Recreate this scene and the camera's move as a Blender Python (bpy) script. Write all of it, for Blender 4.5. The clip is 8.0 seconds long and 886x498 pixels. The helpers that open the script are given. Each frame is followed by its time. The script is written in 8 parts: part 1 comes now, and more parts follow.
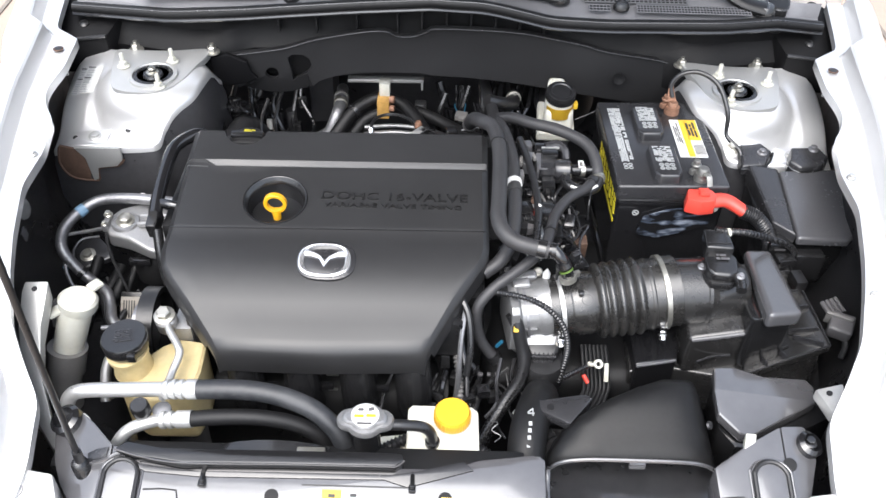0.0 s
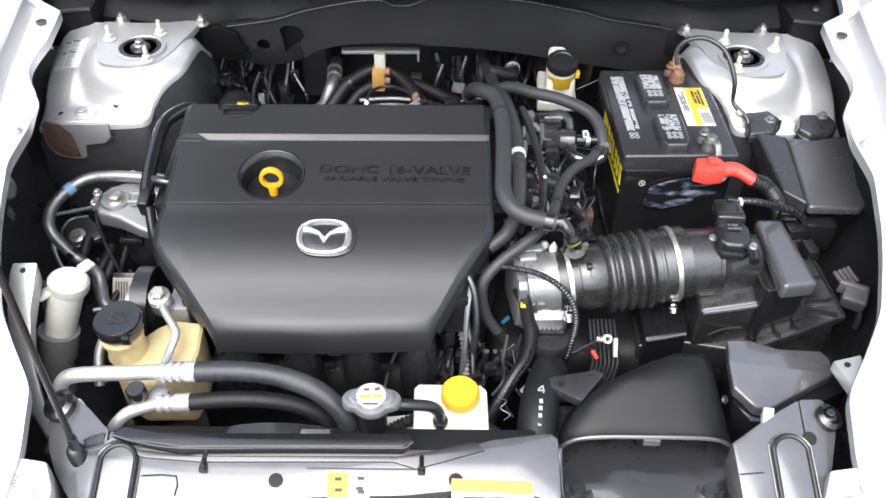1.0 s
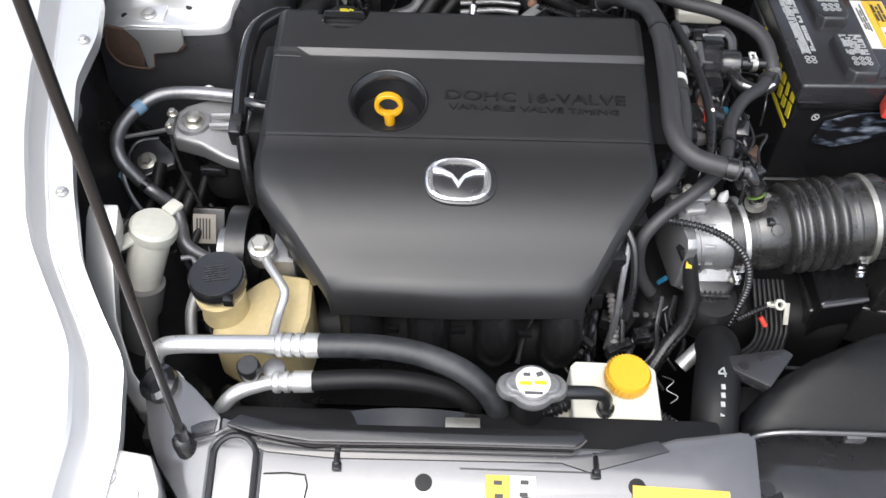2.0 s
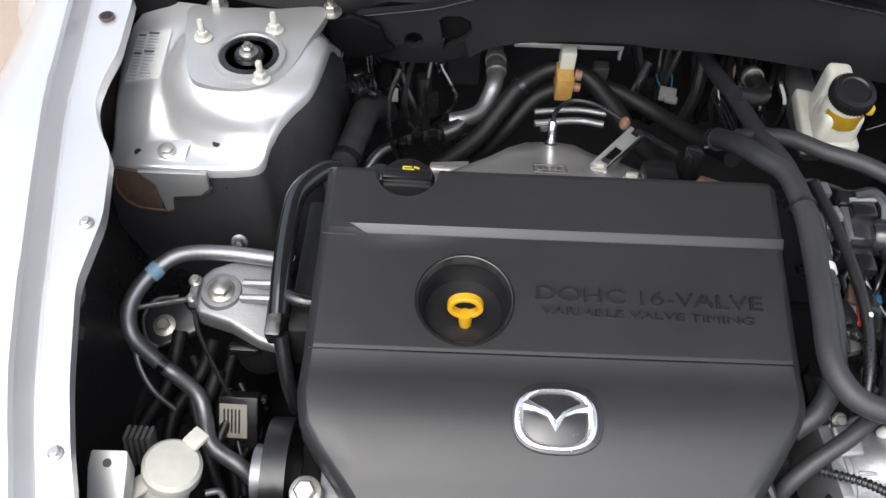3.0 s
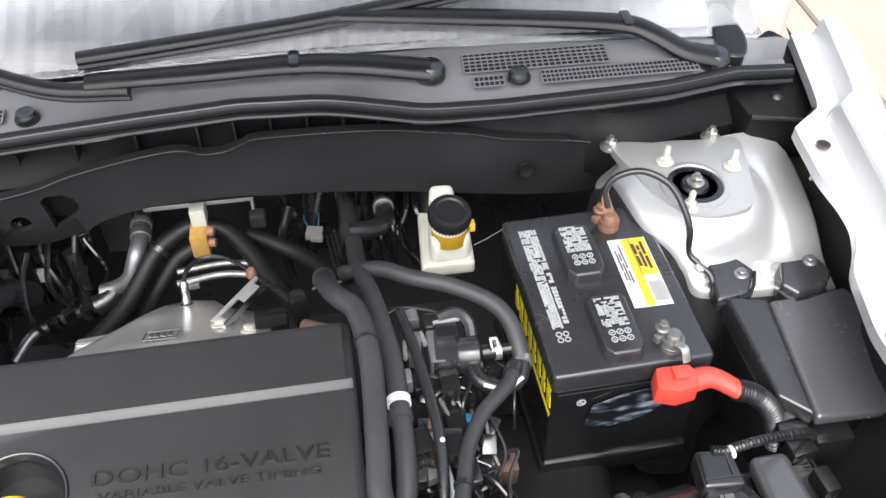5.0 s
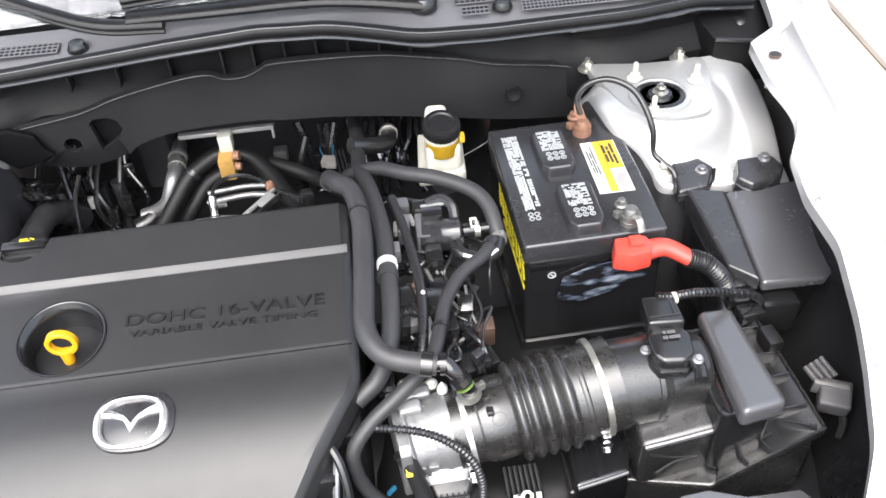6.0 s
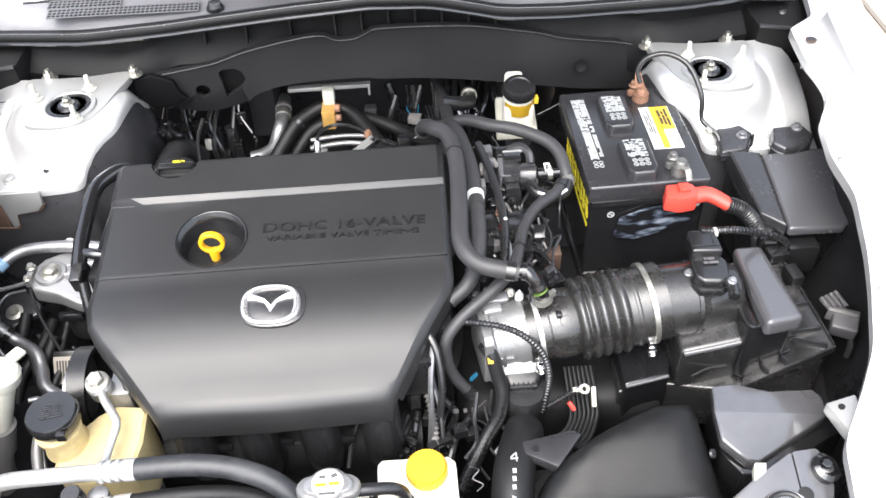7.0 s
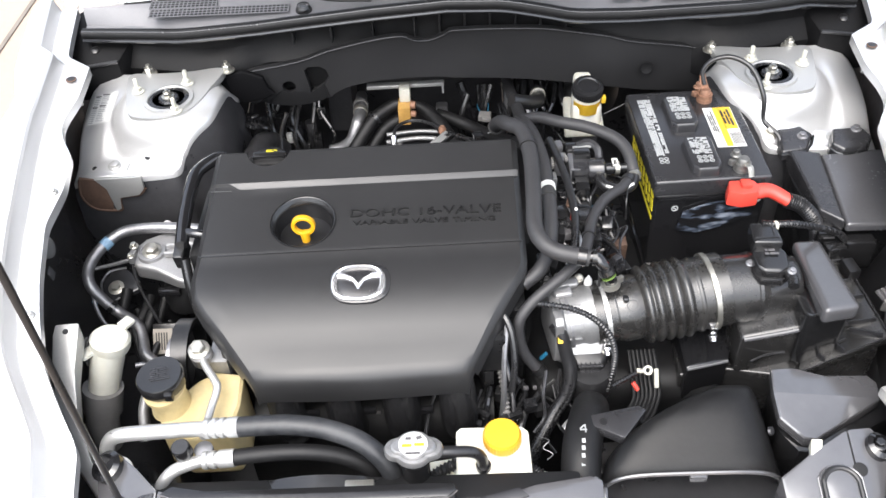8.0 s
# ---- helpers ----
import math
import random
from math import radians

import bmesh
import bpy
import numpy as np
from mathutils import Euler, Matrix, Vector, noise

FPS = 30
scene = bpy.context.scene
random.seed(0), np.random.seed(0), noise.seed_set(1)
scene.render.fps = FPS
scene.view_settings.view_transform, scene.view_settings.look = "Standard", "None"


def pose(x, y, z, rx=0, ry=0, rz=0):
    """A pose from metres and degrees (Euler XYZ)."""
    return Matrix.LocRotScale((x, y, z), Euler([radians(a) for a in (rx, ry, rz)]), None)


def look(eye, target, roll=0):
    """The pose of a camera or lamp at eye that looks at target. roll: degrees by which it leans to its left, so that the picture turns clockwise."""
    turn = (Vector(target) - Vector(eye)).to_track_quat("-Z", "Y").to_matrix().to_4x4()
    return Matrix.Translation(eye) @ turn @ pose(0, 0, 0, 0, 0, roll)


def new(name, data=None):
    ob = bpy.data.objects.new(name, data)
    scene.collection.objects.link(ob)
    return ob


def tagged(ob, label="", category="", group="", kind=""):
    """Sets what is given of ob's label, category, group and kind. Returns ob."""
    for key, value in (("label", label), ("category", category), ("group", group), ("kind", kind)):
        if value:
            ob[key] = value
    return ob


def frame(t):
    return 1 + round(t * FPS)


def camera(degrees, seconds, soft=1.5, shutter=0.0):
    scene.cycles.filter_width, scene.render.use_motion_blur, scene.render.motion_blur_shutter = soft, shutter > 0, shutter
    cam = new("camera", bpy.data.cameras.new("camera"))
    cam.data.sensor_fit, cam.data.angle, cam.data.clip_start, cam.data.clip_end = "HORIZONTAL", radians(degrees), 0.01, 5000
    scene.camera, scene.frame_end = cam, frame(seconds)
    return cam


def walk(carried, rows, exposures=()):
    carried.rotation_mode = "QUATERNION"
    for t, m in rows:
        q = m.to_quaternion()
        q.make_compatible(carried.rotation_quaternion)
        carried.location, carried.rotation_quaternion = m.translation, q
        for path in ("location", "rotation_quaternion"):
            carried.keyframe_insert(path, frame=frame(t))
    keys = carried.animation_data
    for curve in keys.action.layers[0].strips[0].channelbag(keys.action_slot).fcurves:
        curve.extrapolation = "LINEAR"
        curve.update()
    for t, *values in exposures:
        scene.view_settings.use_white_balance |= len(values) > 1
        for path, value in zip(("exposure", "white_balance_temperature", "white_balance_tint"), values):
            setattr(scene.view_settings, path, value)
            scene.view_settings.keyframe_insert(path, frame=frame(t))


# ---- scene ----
cam = camera(53.0, 8.0)
PATH = [
    (0, (0.01, -0.802, 1.751), (0.004, 0.68, 0.407), 1.5),
    (0.5, (0.011, -0.8, 1.747), (0.011, 0.675, 0.397), 1.4),
    (1, (-0.012, -0.777, 1.717), (0.01, 0.674, 0.34), 1.4),
    (1.2, (-0.043, -0.755, 1.694), (-0.008, 0.651, 0.273), 1.3),
    (2.3, (-0.229, -0.486, 1.605), (-0.209, 0.748, 0.031), 3.2),
    (2.5, (-0.246, -0.407, 1.597), (-0.238, 0.807, 0.007), 2.5),
    (3, (-0.269, -0.242, 1.621), (-0.28, 0.956, 0.019), 2.7),
    (3.5, (-0.258, -0.18, 1.622), (-0.287, 1.066, 0.058), 1.6),
    (4, (-0.191, -0.199, 1.635), (-0.17, 1.111, 0.124), 1.2),
    (4.5, (-0.056, -0.18, 1.65), (0.139, 1.17, 0.188), 2.2),
    (4.7, (0.006, -0.188, 1.657), (0.231, 1.17, 0.207), 1.4),
    (5.8, (0.147, -0.396, 1.62), (0.269, 1.048, 0.241), -3.9),
    (6, (0.129, -0.454, 1.622), (0.23, 0.998, 0.25), -3.7),
    (6.5, (0.086, -0.582, 1.662), (0.218, 0.86, 0.282), -2.2),
    (7, (0.038, -0.662, 1.71), (0.079, 0.786, 0.332), -2.3),
    (7.5, (0.016, -0.708, 1.742), (0.018, 0.756, 0.379), -5.3),
    (8, (-0.01, -0.742, 1.753), (-0.065, 0.716, 0.385), -3.6),
]
EXPOSURES = [(0, 1.58, 6300, 10), (1.2, 1.58, 6300, 10), (2.3, 1.02, 6350, 10), (3.0, 1.02, 6350, 10), (3.5, 1.05, 6400, 10), (4.0, 1.20, 6400, 10), (4.7, 1.50, 6400, 10), (6, 1.98, 6450, 10), (6.5, 2.04, 6450, 10), (7, 2.05, 6450, 10), (7.5, 1.91, 6450, 10), (8, 1.71, 6450, 10)]
walk(cam, [(t, look(eye, target, roll)) for t, eye, target, roll in PATH], EXPOSURES)

# ---- sky and sun: bright overcast day ----
world = bpy.data.worlds.new("sky")
scene.world = world
world.use_nodes = True
wn = world.node_tree
wn.nodes.clear()
sky = wn.nodes.new("ShaderNodeTexSky")
sky.sky_type, sky.sun_disc = "NISHITA", False
sky.sun_elevation, sky.sun_rotation = radians(62), radians(200)
sky.air_density, sky.dust_density = 1.0, 4.0
hue = wn.nodes.new("ShaderNodeHueSaturation")
hue.inputs["Saturation"].default_value = 0.5
bg = wn.nodes.new("ShaderNodeBackground")
bg.inputs["Strength"].default_value = 0.15
wo = wn.nodes.new("ShaderNodeOutputWorld")
wn.links.new(sky.outputs[0], hue.inputs["Color"])
wn.links.new(hue.outputs[0], bg.inputs[0])
wn.links.new(bg.outputs[0], wo.inputs[0])

sun_data = bpy.data.lights.new("sun", "SUN")
sun_data.energy, sun_data.angle, sun_data.color = 1.5, radians(75), (1.0, 0.985, 0.965)
sun = new("sun", sun_data)
sun.matrix_world = look((-1.2, -3.2, 6.0), (0, 0.3, 0.9))


# ---- materials ----
def M(name, col, rough, metal=0.0, var=0.15, big=6.0, fine=150.0, bump=0.08, coat=0.0, rvar=0.12, dust=0.0, trans=0.0, rand=0.0, spec=0.5):
    """A surface with colour and gloss that vary at two scales, and a fine relief."""
    m = bpy.data.materials.new(name)
    m.use_nodes = True
    n, l = m.node_tree.nodes, m.node_tree.links
    p = n["Principled BSDF"]
    tc = n.new("ShaderNodeTexCoord")
    n1, n2 = n.new("ShaderNodeTexNoise"), n.new("ShaderNodeTexNoise")
    n1.inputs["Scale"].default_value, n1.inputs["Detail"].default_value = big, 5.0
    n2.inputs["Scale"].default_value, n2.inputs["Detail"].default_value = fine, 3.0
    for q in (n1, n2):
        l.new(tc.outputs["Object"], q.inputs["Vector"])
    add = n.new("ShaderNodeMath")
    add.operation = "MULTIPLY_ADD"
    add.inputs[1].default_value = 0.45
    l.new(n2.outputs["Fac"], add.inputs[0])
    l.new(n1.outputs["Fac"], add.inputs[2])
    ramp = n.new("ShaderNodeValToRGB")
    lo, hi = [max(0, c * (1 - var)) for c in col], [min(1, c * (1 + var)) for c in col]
    if dust:
        hi = [min(1, h + dust * d) for h, d in zip(hi, (1.0, 0.95, 0.86))]
    ramp.color_ramp.elements[0].position, ramp.color_ramp.elements[1].position = 0.45, 1.0
    ramp.color_ramp.elements[0].color, ramp.color_ramp.elements[1].color = (*lo, 1), (*hi, 1)
    l.new(add.outputs[0], ramp.inputs[0])
    out = ramp.outputs[0]
    if rand:
        info, mul = n.new("ShaderNodeObjectInfo"), n.new("ShaderNodeHueSaturation")
        mr = n.new("ShaderNodeMapRange")
        mr.inputs["To Min"].default_value, mr.inputs["To Max"].default_value = 1 - rand, 1 + rand
        l.new(info.outputs["Random"], mr.inputs["Value"])
        l.new(mr.outputs[0], mul.inputs["Value"])
        l.new(out, mul.inputs["Color"])
        out = mul.outputs[0]
    l.new(out, p.inputs["Base Color"])
    rr = n.new("ShaderNodeMapRange")
    rr.inputs["From Min"].default_value, rr.inputs["From Max"].default_value = 0.4, 1.0
    rr.inputs["To Min"].default_value, rr.inputs["To Max"].default_value = max(0.02, rough - rvar), min(1, rough + rvar)
    l.new(add.outputs[0], rr.inputs["Value"])
    l.new(rr.outputs[0], p.inputs["Roughness"])
    p.inputs["Metallic"].default_value = metal
    p.inputs["Specular IOR Level"].default_value = spec
    p.inputs["Coat Weight"].default_value, p.inputs["Coat Roughness"].default_value = coat, 0.12
    if trans:
        p.inputs["Subsurface Weight"].default_value = trans
        p.inputs["Subsurface Radius"].default_value = (0.012, 0.010, 0.007)
    if bump:
        b = n.new("ShaderNodeBump")
        b.inputs["Strength"].default_value, b.inputs["Distance"].default_value = bump, 0.002
        l.new(n2.outputs["Fac"], b.inputs["Height"])
        l.new(b.outputs[0], p.inputs["Normal"])
    return m


COVER = M("cover_plastic", (0.0200, 0.0200, 0.0207), 0.36, var=0.12, big=5.0, fine=60, bump=0.0, rvar=0.05, spec=0.45)
BLACK = M("black_plastic", (0.0105, 0.0105, 0.0112), 0.19, var=0.15, bump=0.03, dust=0.002, spec=0.75)
GLOSS = M("glossy_black_plastic", (0.009, 0.009, 0.010), 0.12, var=0.2, bump=0.02, rvar=0.06, dust=0.002, spec=0.85)
SATIN = M("satin_grey_plastic", (0.022, 0.022, 0.024), 0.24, var=0.12, big=14, fine=120, bump=0.02, rvar=0.06, dust=0.004, spec=0.7)
MATT = M("matt_black", (0.011, 0.011, 0.0118), 0.33, var=0.25, bump=0.10, dust=0.002)
FELT = M("cowl_foam", (0.0095, 0.0095, 0.0105), 0.62, var=0.25, fine=400, bump=0.1, dust=0.003, spec=0.35)
UNDER = M("dark_undercoat", (0.034, 0.034, 0.037), 0.33, var=0.3, fine=90, bump=0.12, dust=0.006)
RUBBER = M("hose_rubber", (0.011, 0.011, 0.012), 0.30, var=0.2, fine=220, bump=0.07, dust=0.003, spec=0.7)
FOAM = M("grey_hose_sleeve", (0.021, 0.021, 0.023), 0.48, var=0.25, fine=260, bump=0.10, dust=0.008)
BLUEHOSE = M("worn_aircon_hose", (0.014, 0.016, 0.020), 0.50, var=0.4, big=18, fine=120, bump=0.15, dust=0.030)
SILVER = M("silver_paint", (0.68, 0.68, 0.68), 0.33, metal=0.62, var=0.05, fine=900, bump=0.02, coat=0.4, rvar=0.05)
SILVERM = M("matt_silver_paint", (0.46, 0.46, 0.45), 0.42, metal=0.6, var=0.1, fine=500, bump=0.04, dust=0.03)
ALU = M("cast_aluminium", (0.31, 0.31, 0.312), 0.44, metal=0.75, var=0.22, fine=420, bump=0.18)
ALUPIPE = M("brushed_aluminium", (0.60, 0.60, 0.59), 0.36, metal=0.7, var=0.1, fine=300, bump=0.06)
STEEL = M("dull_steel", (0.27, 0.27, 0.28), 0.45, metal=0.85, var=0.25, fine=200, bump=0.10)
ZINC = M("zinc_plated", (0.42, 0.41, 0.37), 0.35, metal=0.85, var=0.2, fine=200, bump=0.08)
CHROME = M("chrome", (0.88, 0.88, 0.89), 0.22, metal=1.0, var=0.04, bump=0.0, rvar=0.04)
BADGE = M("bright_badge_silver", (0.80, 0.80, 0.81), 0.20, metal=0.85, var=0.04, bump=0.0)
RUST = M("rusty_brown_steel", (0.115, 0.07, 0.05), 0.7, metal=0.3, var=0.5, fine=90, bump=0.3)
COPPER = M("corroded_copper", (0.26, 0.14, 0.09), 0.65, metal=0.35, var=0.5, fine=220, bump=0.4)
YELLOW = M("yellow_plastic", (0.60, 0.31, 0.01), 0.35, var=0.06, bump=0.02)
YELCAP = M("lemon_yellow_cap", (0.60, 0.33, 0.02), 0.4, var=0.05, bump=0.03, trans=0.1)
YELINK = M("yellow_print", (0.50, 0.42, 0.02), 0.5, var=0.1, bump=0.0)
WHITEINK = M("grey_white_print", (0.34, 0.35, 0.35), 0.5, var=0.2, bump=0.0)
LABELW = M("white_label", (0.62, 0.62, 0.60), 0.4, var=0.05, bump=0.02)
LABELG = M("beige_label", (0.34, 0.31, 0.27), 0.45, var=0.12, bump=0.02)
LABELY = M("yellow_label", (0.58, 0.375, 0.03), 0.4, var=0.06, bump=0.02)
FAINT = M("faint_grey_print", (0.36, 0.36, 0.37), 0.5, var=0.15, bump=0.0)
INK = M("dark_print", (0.03, 0.03, 0.03), 0.5, var=0.1, bump=0.0)
RED = M("red_plastic", (0.56, 0.055, 0.038), 0.38, var=0.12, bump=0.03)
TANK = M("milky_tank", (0.60, 0.59, 0.52), 0.38, var=0.05, bump=0.03, trans=0.25)
CREAM = M("aged_cream_plastic", (0.50, 0.41, 0.22), 0.42, var=0.18, big=22, bump=0.04, trans=0.2)
NATURAL = M("natural_plastic", (0.47, 0.465, 0.41), 0.4, var=0.12, bump=0.03, trans=0.2)
GREYPLASTIC = M("grey_translucent_plastic", (0.15, 0.145, 0.14), 0.45, var=0.15, bump=0.05)
AMBER = M("amber_plastic", (0.38, 0.22, 0.06), 0.4, var=0.3, big=30, bump=0.03, trans=0.2)
DEEPBLUE = M("dull_blue_plastic", (0.012, 0.09, 0.16), 0.4, var=0.2, bump=0.02)
BLUE = M("pale_blue_tape", (0.20, 0.33, 0.46), 0.5, var=0.1, bump=0.02)
GREYCONN = M("grey_connector", (0.085, 0.082, 0.085), 0.45, var=0.2, bump=0.05)
COWLFACE = M("cowl_face_black", (0.0055, 0.0055, 0.006), 0.52, var=0.4, big=9, fine=200, bump=0.06, dust=0.003, spec=0.14)
LEAD = M("dull_lead", (0.22, 0.22, 0.21), 0.5, metal=0.7, var=0.4, fine=160, bump=0.25)
COWL = M("grey_cowl_plastic", (0.135, 0.135, 0.143), 0.45, var=0.15, fine=500, bump=0.12, dust=0.02)
CONCRETE = M("pale_concrete", (0.33, 0.265, 0.215), 0.85, var=0.10, big=1.2, fine=40, bump=0.2)
JOINT = M("slab_joint", (0.16, 0.14, 0.12), 0.9, var=0.2)
MOUTH = M("glossy_mouth_plastic", (0.048, 0.048, 0.051), 0.09, var=0.16, big=5, fine=60, bump=0.010, rvar=0.03, coat=0.9, spec=1.0)
PANEL = M("glossy_front_panel", (0.066, 0.065, 0.068), 0.13, var=0.18, big=5, fine=60, bump=0.012, rvar=0.05, coat=0.9, spec=1.0)
# Paler plastic: sky sheen on ridge, lid and edges put into the colour
SHEEN = M("sky_sheen_plastic", (0.062, 0.062, 0.066), 0.25, var=0.10, big=9, fine=200, bump=0.02, rvar=0.05, spec=0.9)
LINER = M("hood_liner_felt", (0.045, 0.045, 0.047), 0.9, var=0.2, big=12, fine=300, bump=0.3)
# Darker than the hose rubber; shade on the heater hoses is in the colour
DULL = M("dull_dark_rubber", (0.0075, 0.0075, 0.008), 0.52, var=0.25, fine=200, bump=0.08, spec=0.3)
SHADE = M("silver_sunshade", (0.62, 0.62, 0.65), 0.45, metal=0.1, var=0.05, bump=0.03)
SCUFF = M("torn_sticker", (0.02, 0.02, 0.022), 0.14, var=0.2, fine=300, bump=0.02, rvar=0.06, spec=0.85)
GREENSEAL = M("green_seal", (0.09, 0.15, 0.03), 0.4, var=0.1, bump=0.0)
sn, sl = SCUFF.node_tree.nodes, SCUFF.node_tree.links
smap, snoise, sramp = sn.new("ShaderNodeMapping"), sn.new("ShaderNodeTexNoise"), sn.new("ShaderNodeValToRGB")
smap.inputs["Scale"].default_value = (24, 24, 70)
smap.inputs["Rotation"].default_value = (0, radians(14), 0)
snoise.inputs["Scale"].default_value, snoise.inputs["Detail"].default_value, snoise.inputs["Distortion"].default_value = 1.0, 9.0, 0.35
for pos_, col_ in ((0.49, (0.009, 0.009, 0.010, 1)), (0.57, (0.040, 0.050, 0.070, 1)), (0.68, (0.27, 0.30, 0.35, 1))):
    el_ = sramp.color_ramp.elements.new(pos_)
    el_.color = col_
sramp.color_ramp.elements[0].color = (0.009, 0.009, 0.010, 1)
sramp.color_ramp.elements[-1].color = (0.50, 0.52, 0.56, 1)
sl.new(sn["Texture Coordinate"].outputs["Object"], smap.inputs["Vector"])
sl.new(smap.outputs[0], snoise.inputs["Vector"])
sl.new(snoise.outputs["Fac"], sramp.inputs[0])
sl.new(sramp.outputs[0], sn["Principled BSDF"].inputs["Base Color"])
SHIELD = M("pressed_heat_shield", (0.57, 0.565, 0.56), 0.33, metal=0.7, var=0.18, big=16, fine=240, bump=0.10)
DASH = M("dashboard", (0.03, 0.03, 0.032), 0.7, var=0.2)
# Cover plastic made lighter, for the sky caught by the front-facing step
STRIP = M("pale_step_plastic", (0.030, 0.030, 0.031), 0.42, var=0.15, fine=400, bump=0.03, spec=0.6)
# Cover plastic darkened, so the colour carries the shading of embossed letters
LETTER = M("darker_cover_plastic", (0.0115, 0.0115, 0.012), 0.30, var=0.1, fine=900, bump=0.02, spec=0.6)
AIRBOX = M("worn_airbox_plastic", (0.015, 0.0148, 0.015), 0.24, var=0.2, big=16, fine=140, bump=0.03, rvar=0.10, dust=0.006, spec=0.75)
BELLOWS = M("dusty_bellows_rubber", (0.014, 0.0137, 0.0135), 0.27, var=0.3, big=26, fine=180, bump=0.06, dust=0.012, spec=0.8)
WIPER = M("dull_wiper_black", (0.0085, 0.0085, 0.009), 0.36, var=0.2, bump=0.04, dust=0.002, spec=0.32)
PITCH = M("dead_black_rubber", (0.0035, 0.0035, 0.004), 0.65, var=0.3, bump=0.1, spec=0.08)
SCOOP = M("dull_scoop_plastic", (0.014, 0.014, 0.0148), 0.40, var=0.18, big=10, fine=160, bump=0.04, dust=0.006, spec=0.45)

GLASS = bpy.data.materials.new("windscreen_glass")
GLASS.use_nodes = True
gp = GLASS.node_tree.nodes["Principled BSDF"]
gp.inputs["Base Color"].default_value = (0.955, 0.965, 0.97, 1)
gp.inputs["Roughness"].default_value = 0.02
gp.inputs["Transmission Weight"].default_value = 1.0
gp.inputs["IOR"].default_value = 1.5


# ---- mesh helpers ----
def V(*a):
    return Vector(a)


def at_world(ob):
    p = Vector((0, 0, 0))
    while ob:
        p += ob.location
        ob = ob.parent
    return p


def mesh_of(name, bm, mat, sharp=38):
    me = bpy.data.meshes.new(name)
    bmesh.ops.recalc_face_normals(bm, faces=bm.faces)
    bm.to_mesh(me)
    bm.free()
    for p in me.polygons:
        p.use_smooth = True
    me.set_sharp_from_angle(angle=radians(sharp))
    me.materials.append(mat)
    return me


def part(name, bm, mat, parent, label="", sharp=38):
    """One mesh, given in world places, under a thing or a part."""
    bmesh.ops.translate(bm, verts=bm.verts, vec=-at_world(parent))
    ob = new(name, mesh_of(name, bm, mat, sharp))
    ob.parent = parent
    return tagged(ob, label)


def thing(name, bm, mat, label, category, group="", kind="", sharp=38):
    """A thing of one mesh; its origin is at the middle of its base."""
    co = np.array([v.co for v in bm.verts])
    base = Vector(((co[:, 0].min() + co[:, 0].max()) / 2, (co[:, 1].min() + co[:, 1].max()) / 2, co[:, 2].min()))
    bmesh.ops.translate(bm, verts=bm.verts, vec=-base)
    ob = new(name, mesh_of(name, bm, mat, sharp))
    ob.location = base
    return tagged(ob, label, category, group, kind)


def empty(name, place, label, category, group="", kind=""):
    ob = new(name)
    ob.location = place
    return tagged(ob, label, category, group, kind)


def merge(*bms):
    out = bmesh.new()
    for b in bms:
        me = bpy.data.meshes.new("tmp")
        b.to_mesh(me)
        b.free()
        out.from_mesh(me)
        bpy.data.meshes.remove(me)
    return out


def moved(bm, m):
    bmesh.ops.transform(bm, matrix=m, verts=bm.verts)
    return bm


def bevelled(bm, w, seg=2, angle=25):
    if w:
        bm.normal_update()
        es = [e for e in bm.edges if len(e.link_faces) == 2 and e.calc_face_angle(0) > radians(angle)]
        bmesh.ops.bevel(bm, geom=es, offset=w, segments=seg, profile=0.6, affect="EDGES", clamp_overlap=True)
    return bm


def box(c, s, bev=0.003, seg=2, rz=0.0, rx=0.0, ry=0.0, taper=1.0):
    bm = bmesh.new()
    bmesh.ops.create_cube(bm, size=1.0)
    for v in bm.verts:
        k = taper if v.co.z > 0 else 1.0
        v.co = (v.co.x * s[0] * k, v.co.y * s[1] * k, v.co.z * s[2])
    bevelled(bm, bev, seg)
    return moved(bm, pose(*c, rx, ry, rz))


def prism(poly, z0, z1, bev=0.003, seg=2, inset=0.0):
    """An upright prism on a plan; z0 and z1 are numbers or functions of (x, y). inset draws in the top."""
    f0 = z0 if callable(z0) else (lambda x, y: z0)
    f1 = z1 if callable(z1) else (lambda x, y: z1)
    bm = bmesh.new()
    cx, cy = sum(p[0] for p in poly) / len(poly), sum(p[1] for p in poly) / len(poly)
    k = 1 - inset
    lo = [bm.verts.new((x, y, f0(x, y))) for x, y in poly]
    hi = [bm.verts.new((cx + (x - cx) * k, cy + (y - cy) * k, f1(x, y))) for x, y in poly]
    n = len(poly)
    bm.faces.new(lo[::-1])
    bm.faces.new(hi)
    for i in range(n):
        bm.faces.new((lo[i], lo[(i + 1) % n], hi[(i + 1) % n], hi[i]))
    return bevelled(bm, bev, seg)


def smooth_path(pts, step=6):
    """Points on a curve through the given ones (Catmull-Rom)."""
    p = [Vector(q) for q in pts]
    if len(p) < 3:
        return p
    e = [p[0] * 2 - p[1], *p, p[-1] * 2 - p[-2]]
    out = []
    for i in range(1, len(e) - 2):
        a, b, c, d = e[i - 1], e[i], e[i + 1], e[i + 2]
        for k in range(step):
            t = k / step
            out.append(0.5 * (2 * b + (c - a) * t + (2 * a - 5 * b + 4 * c - d) * t * t + (3 * b - a - 3 * c + d) * t ** 3))
    return out + [p[-1]]


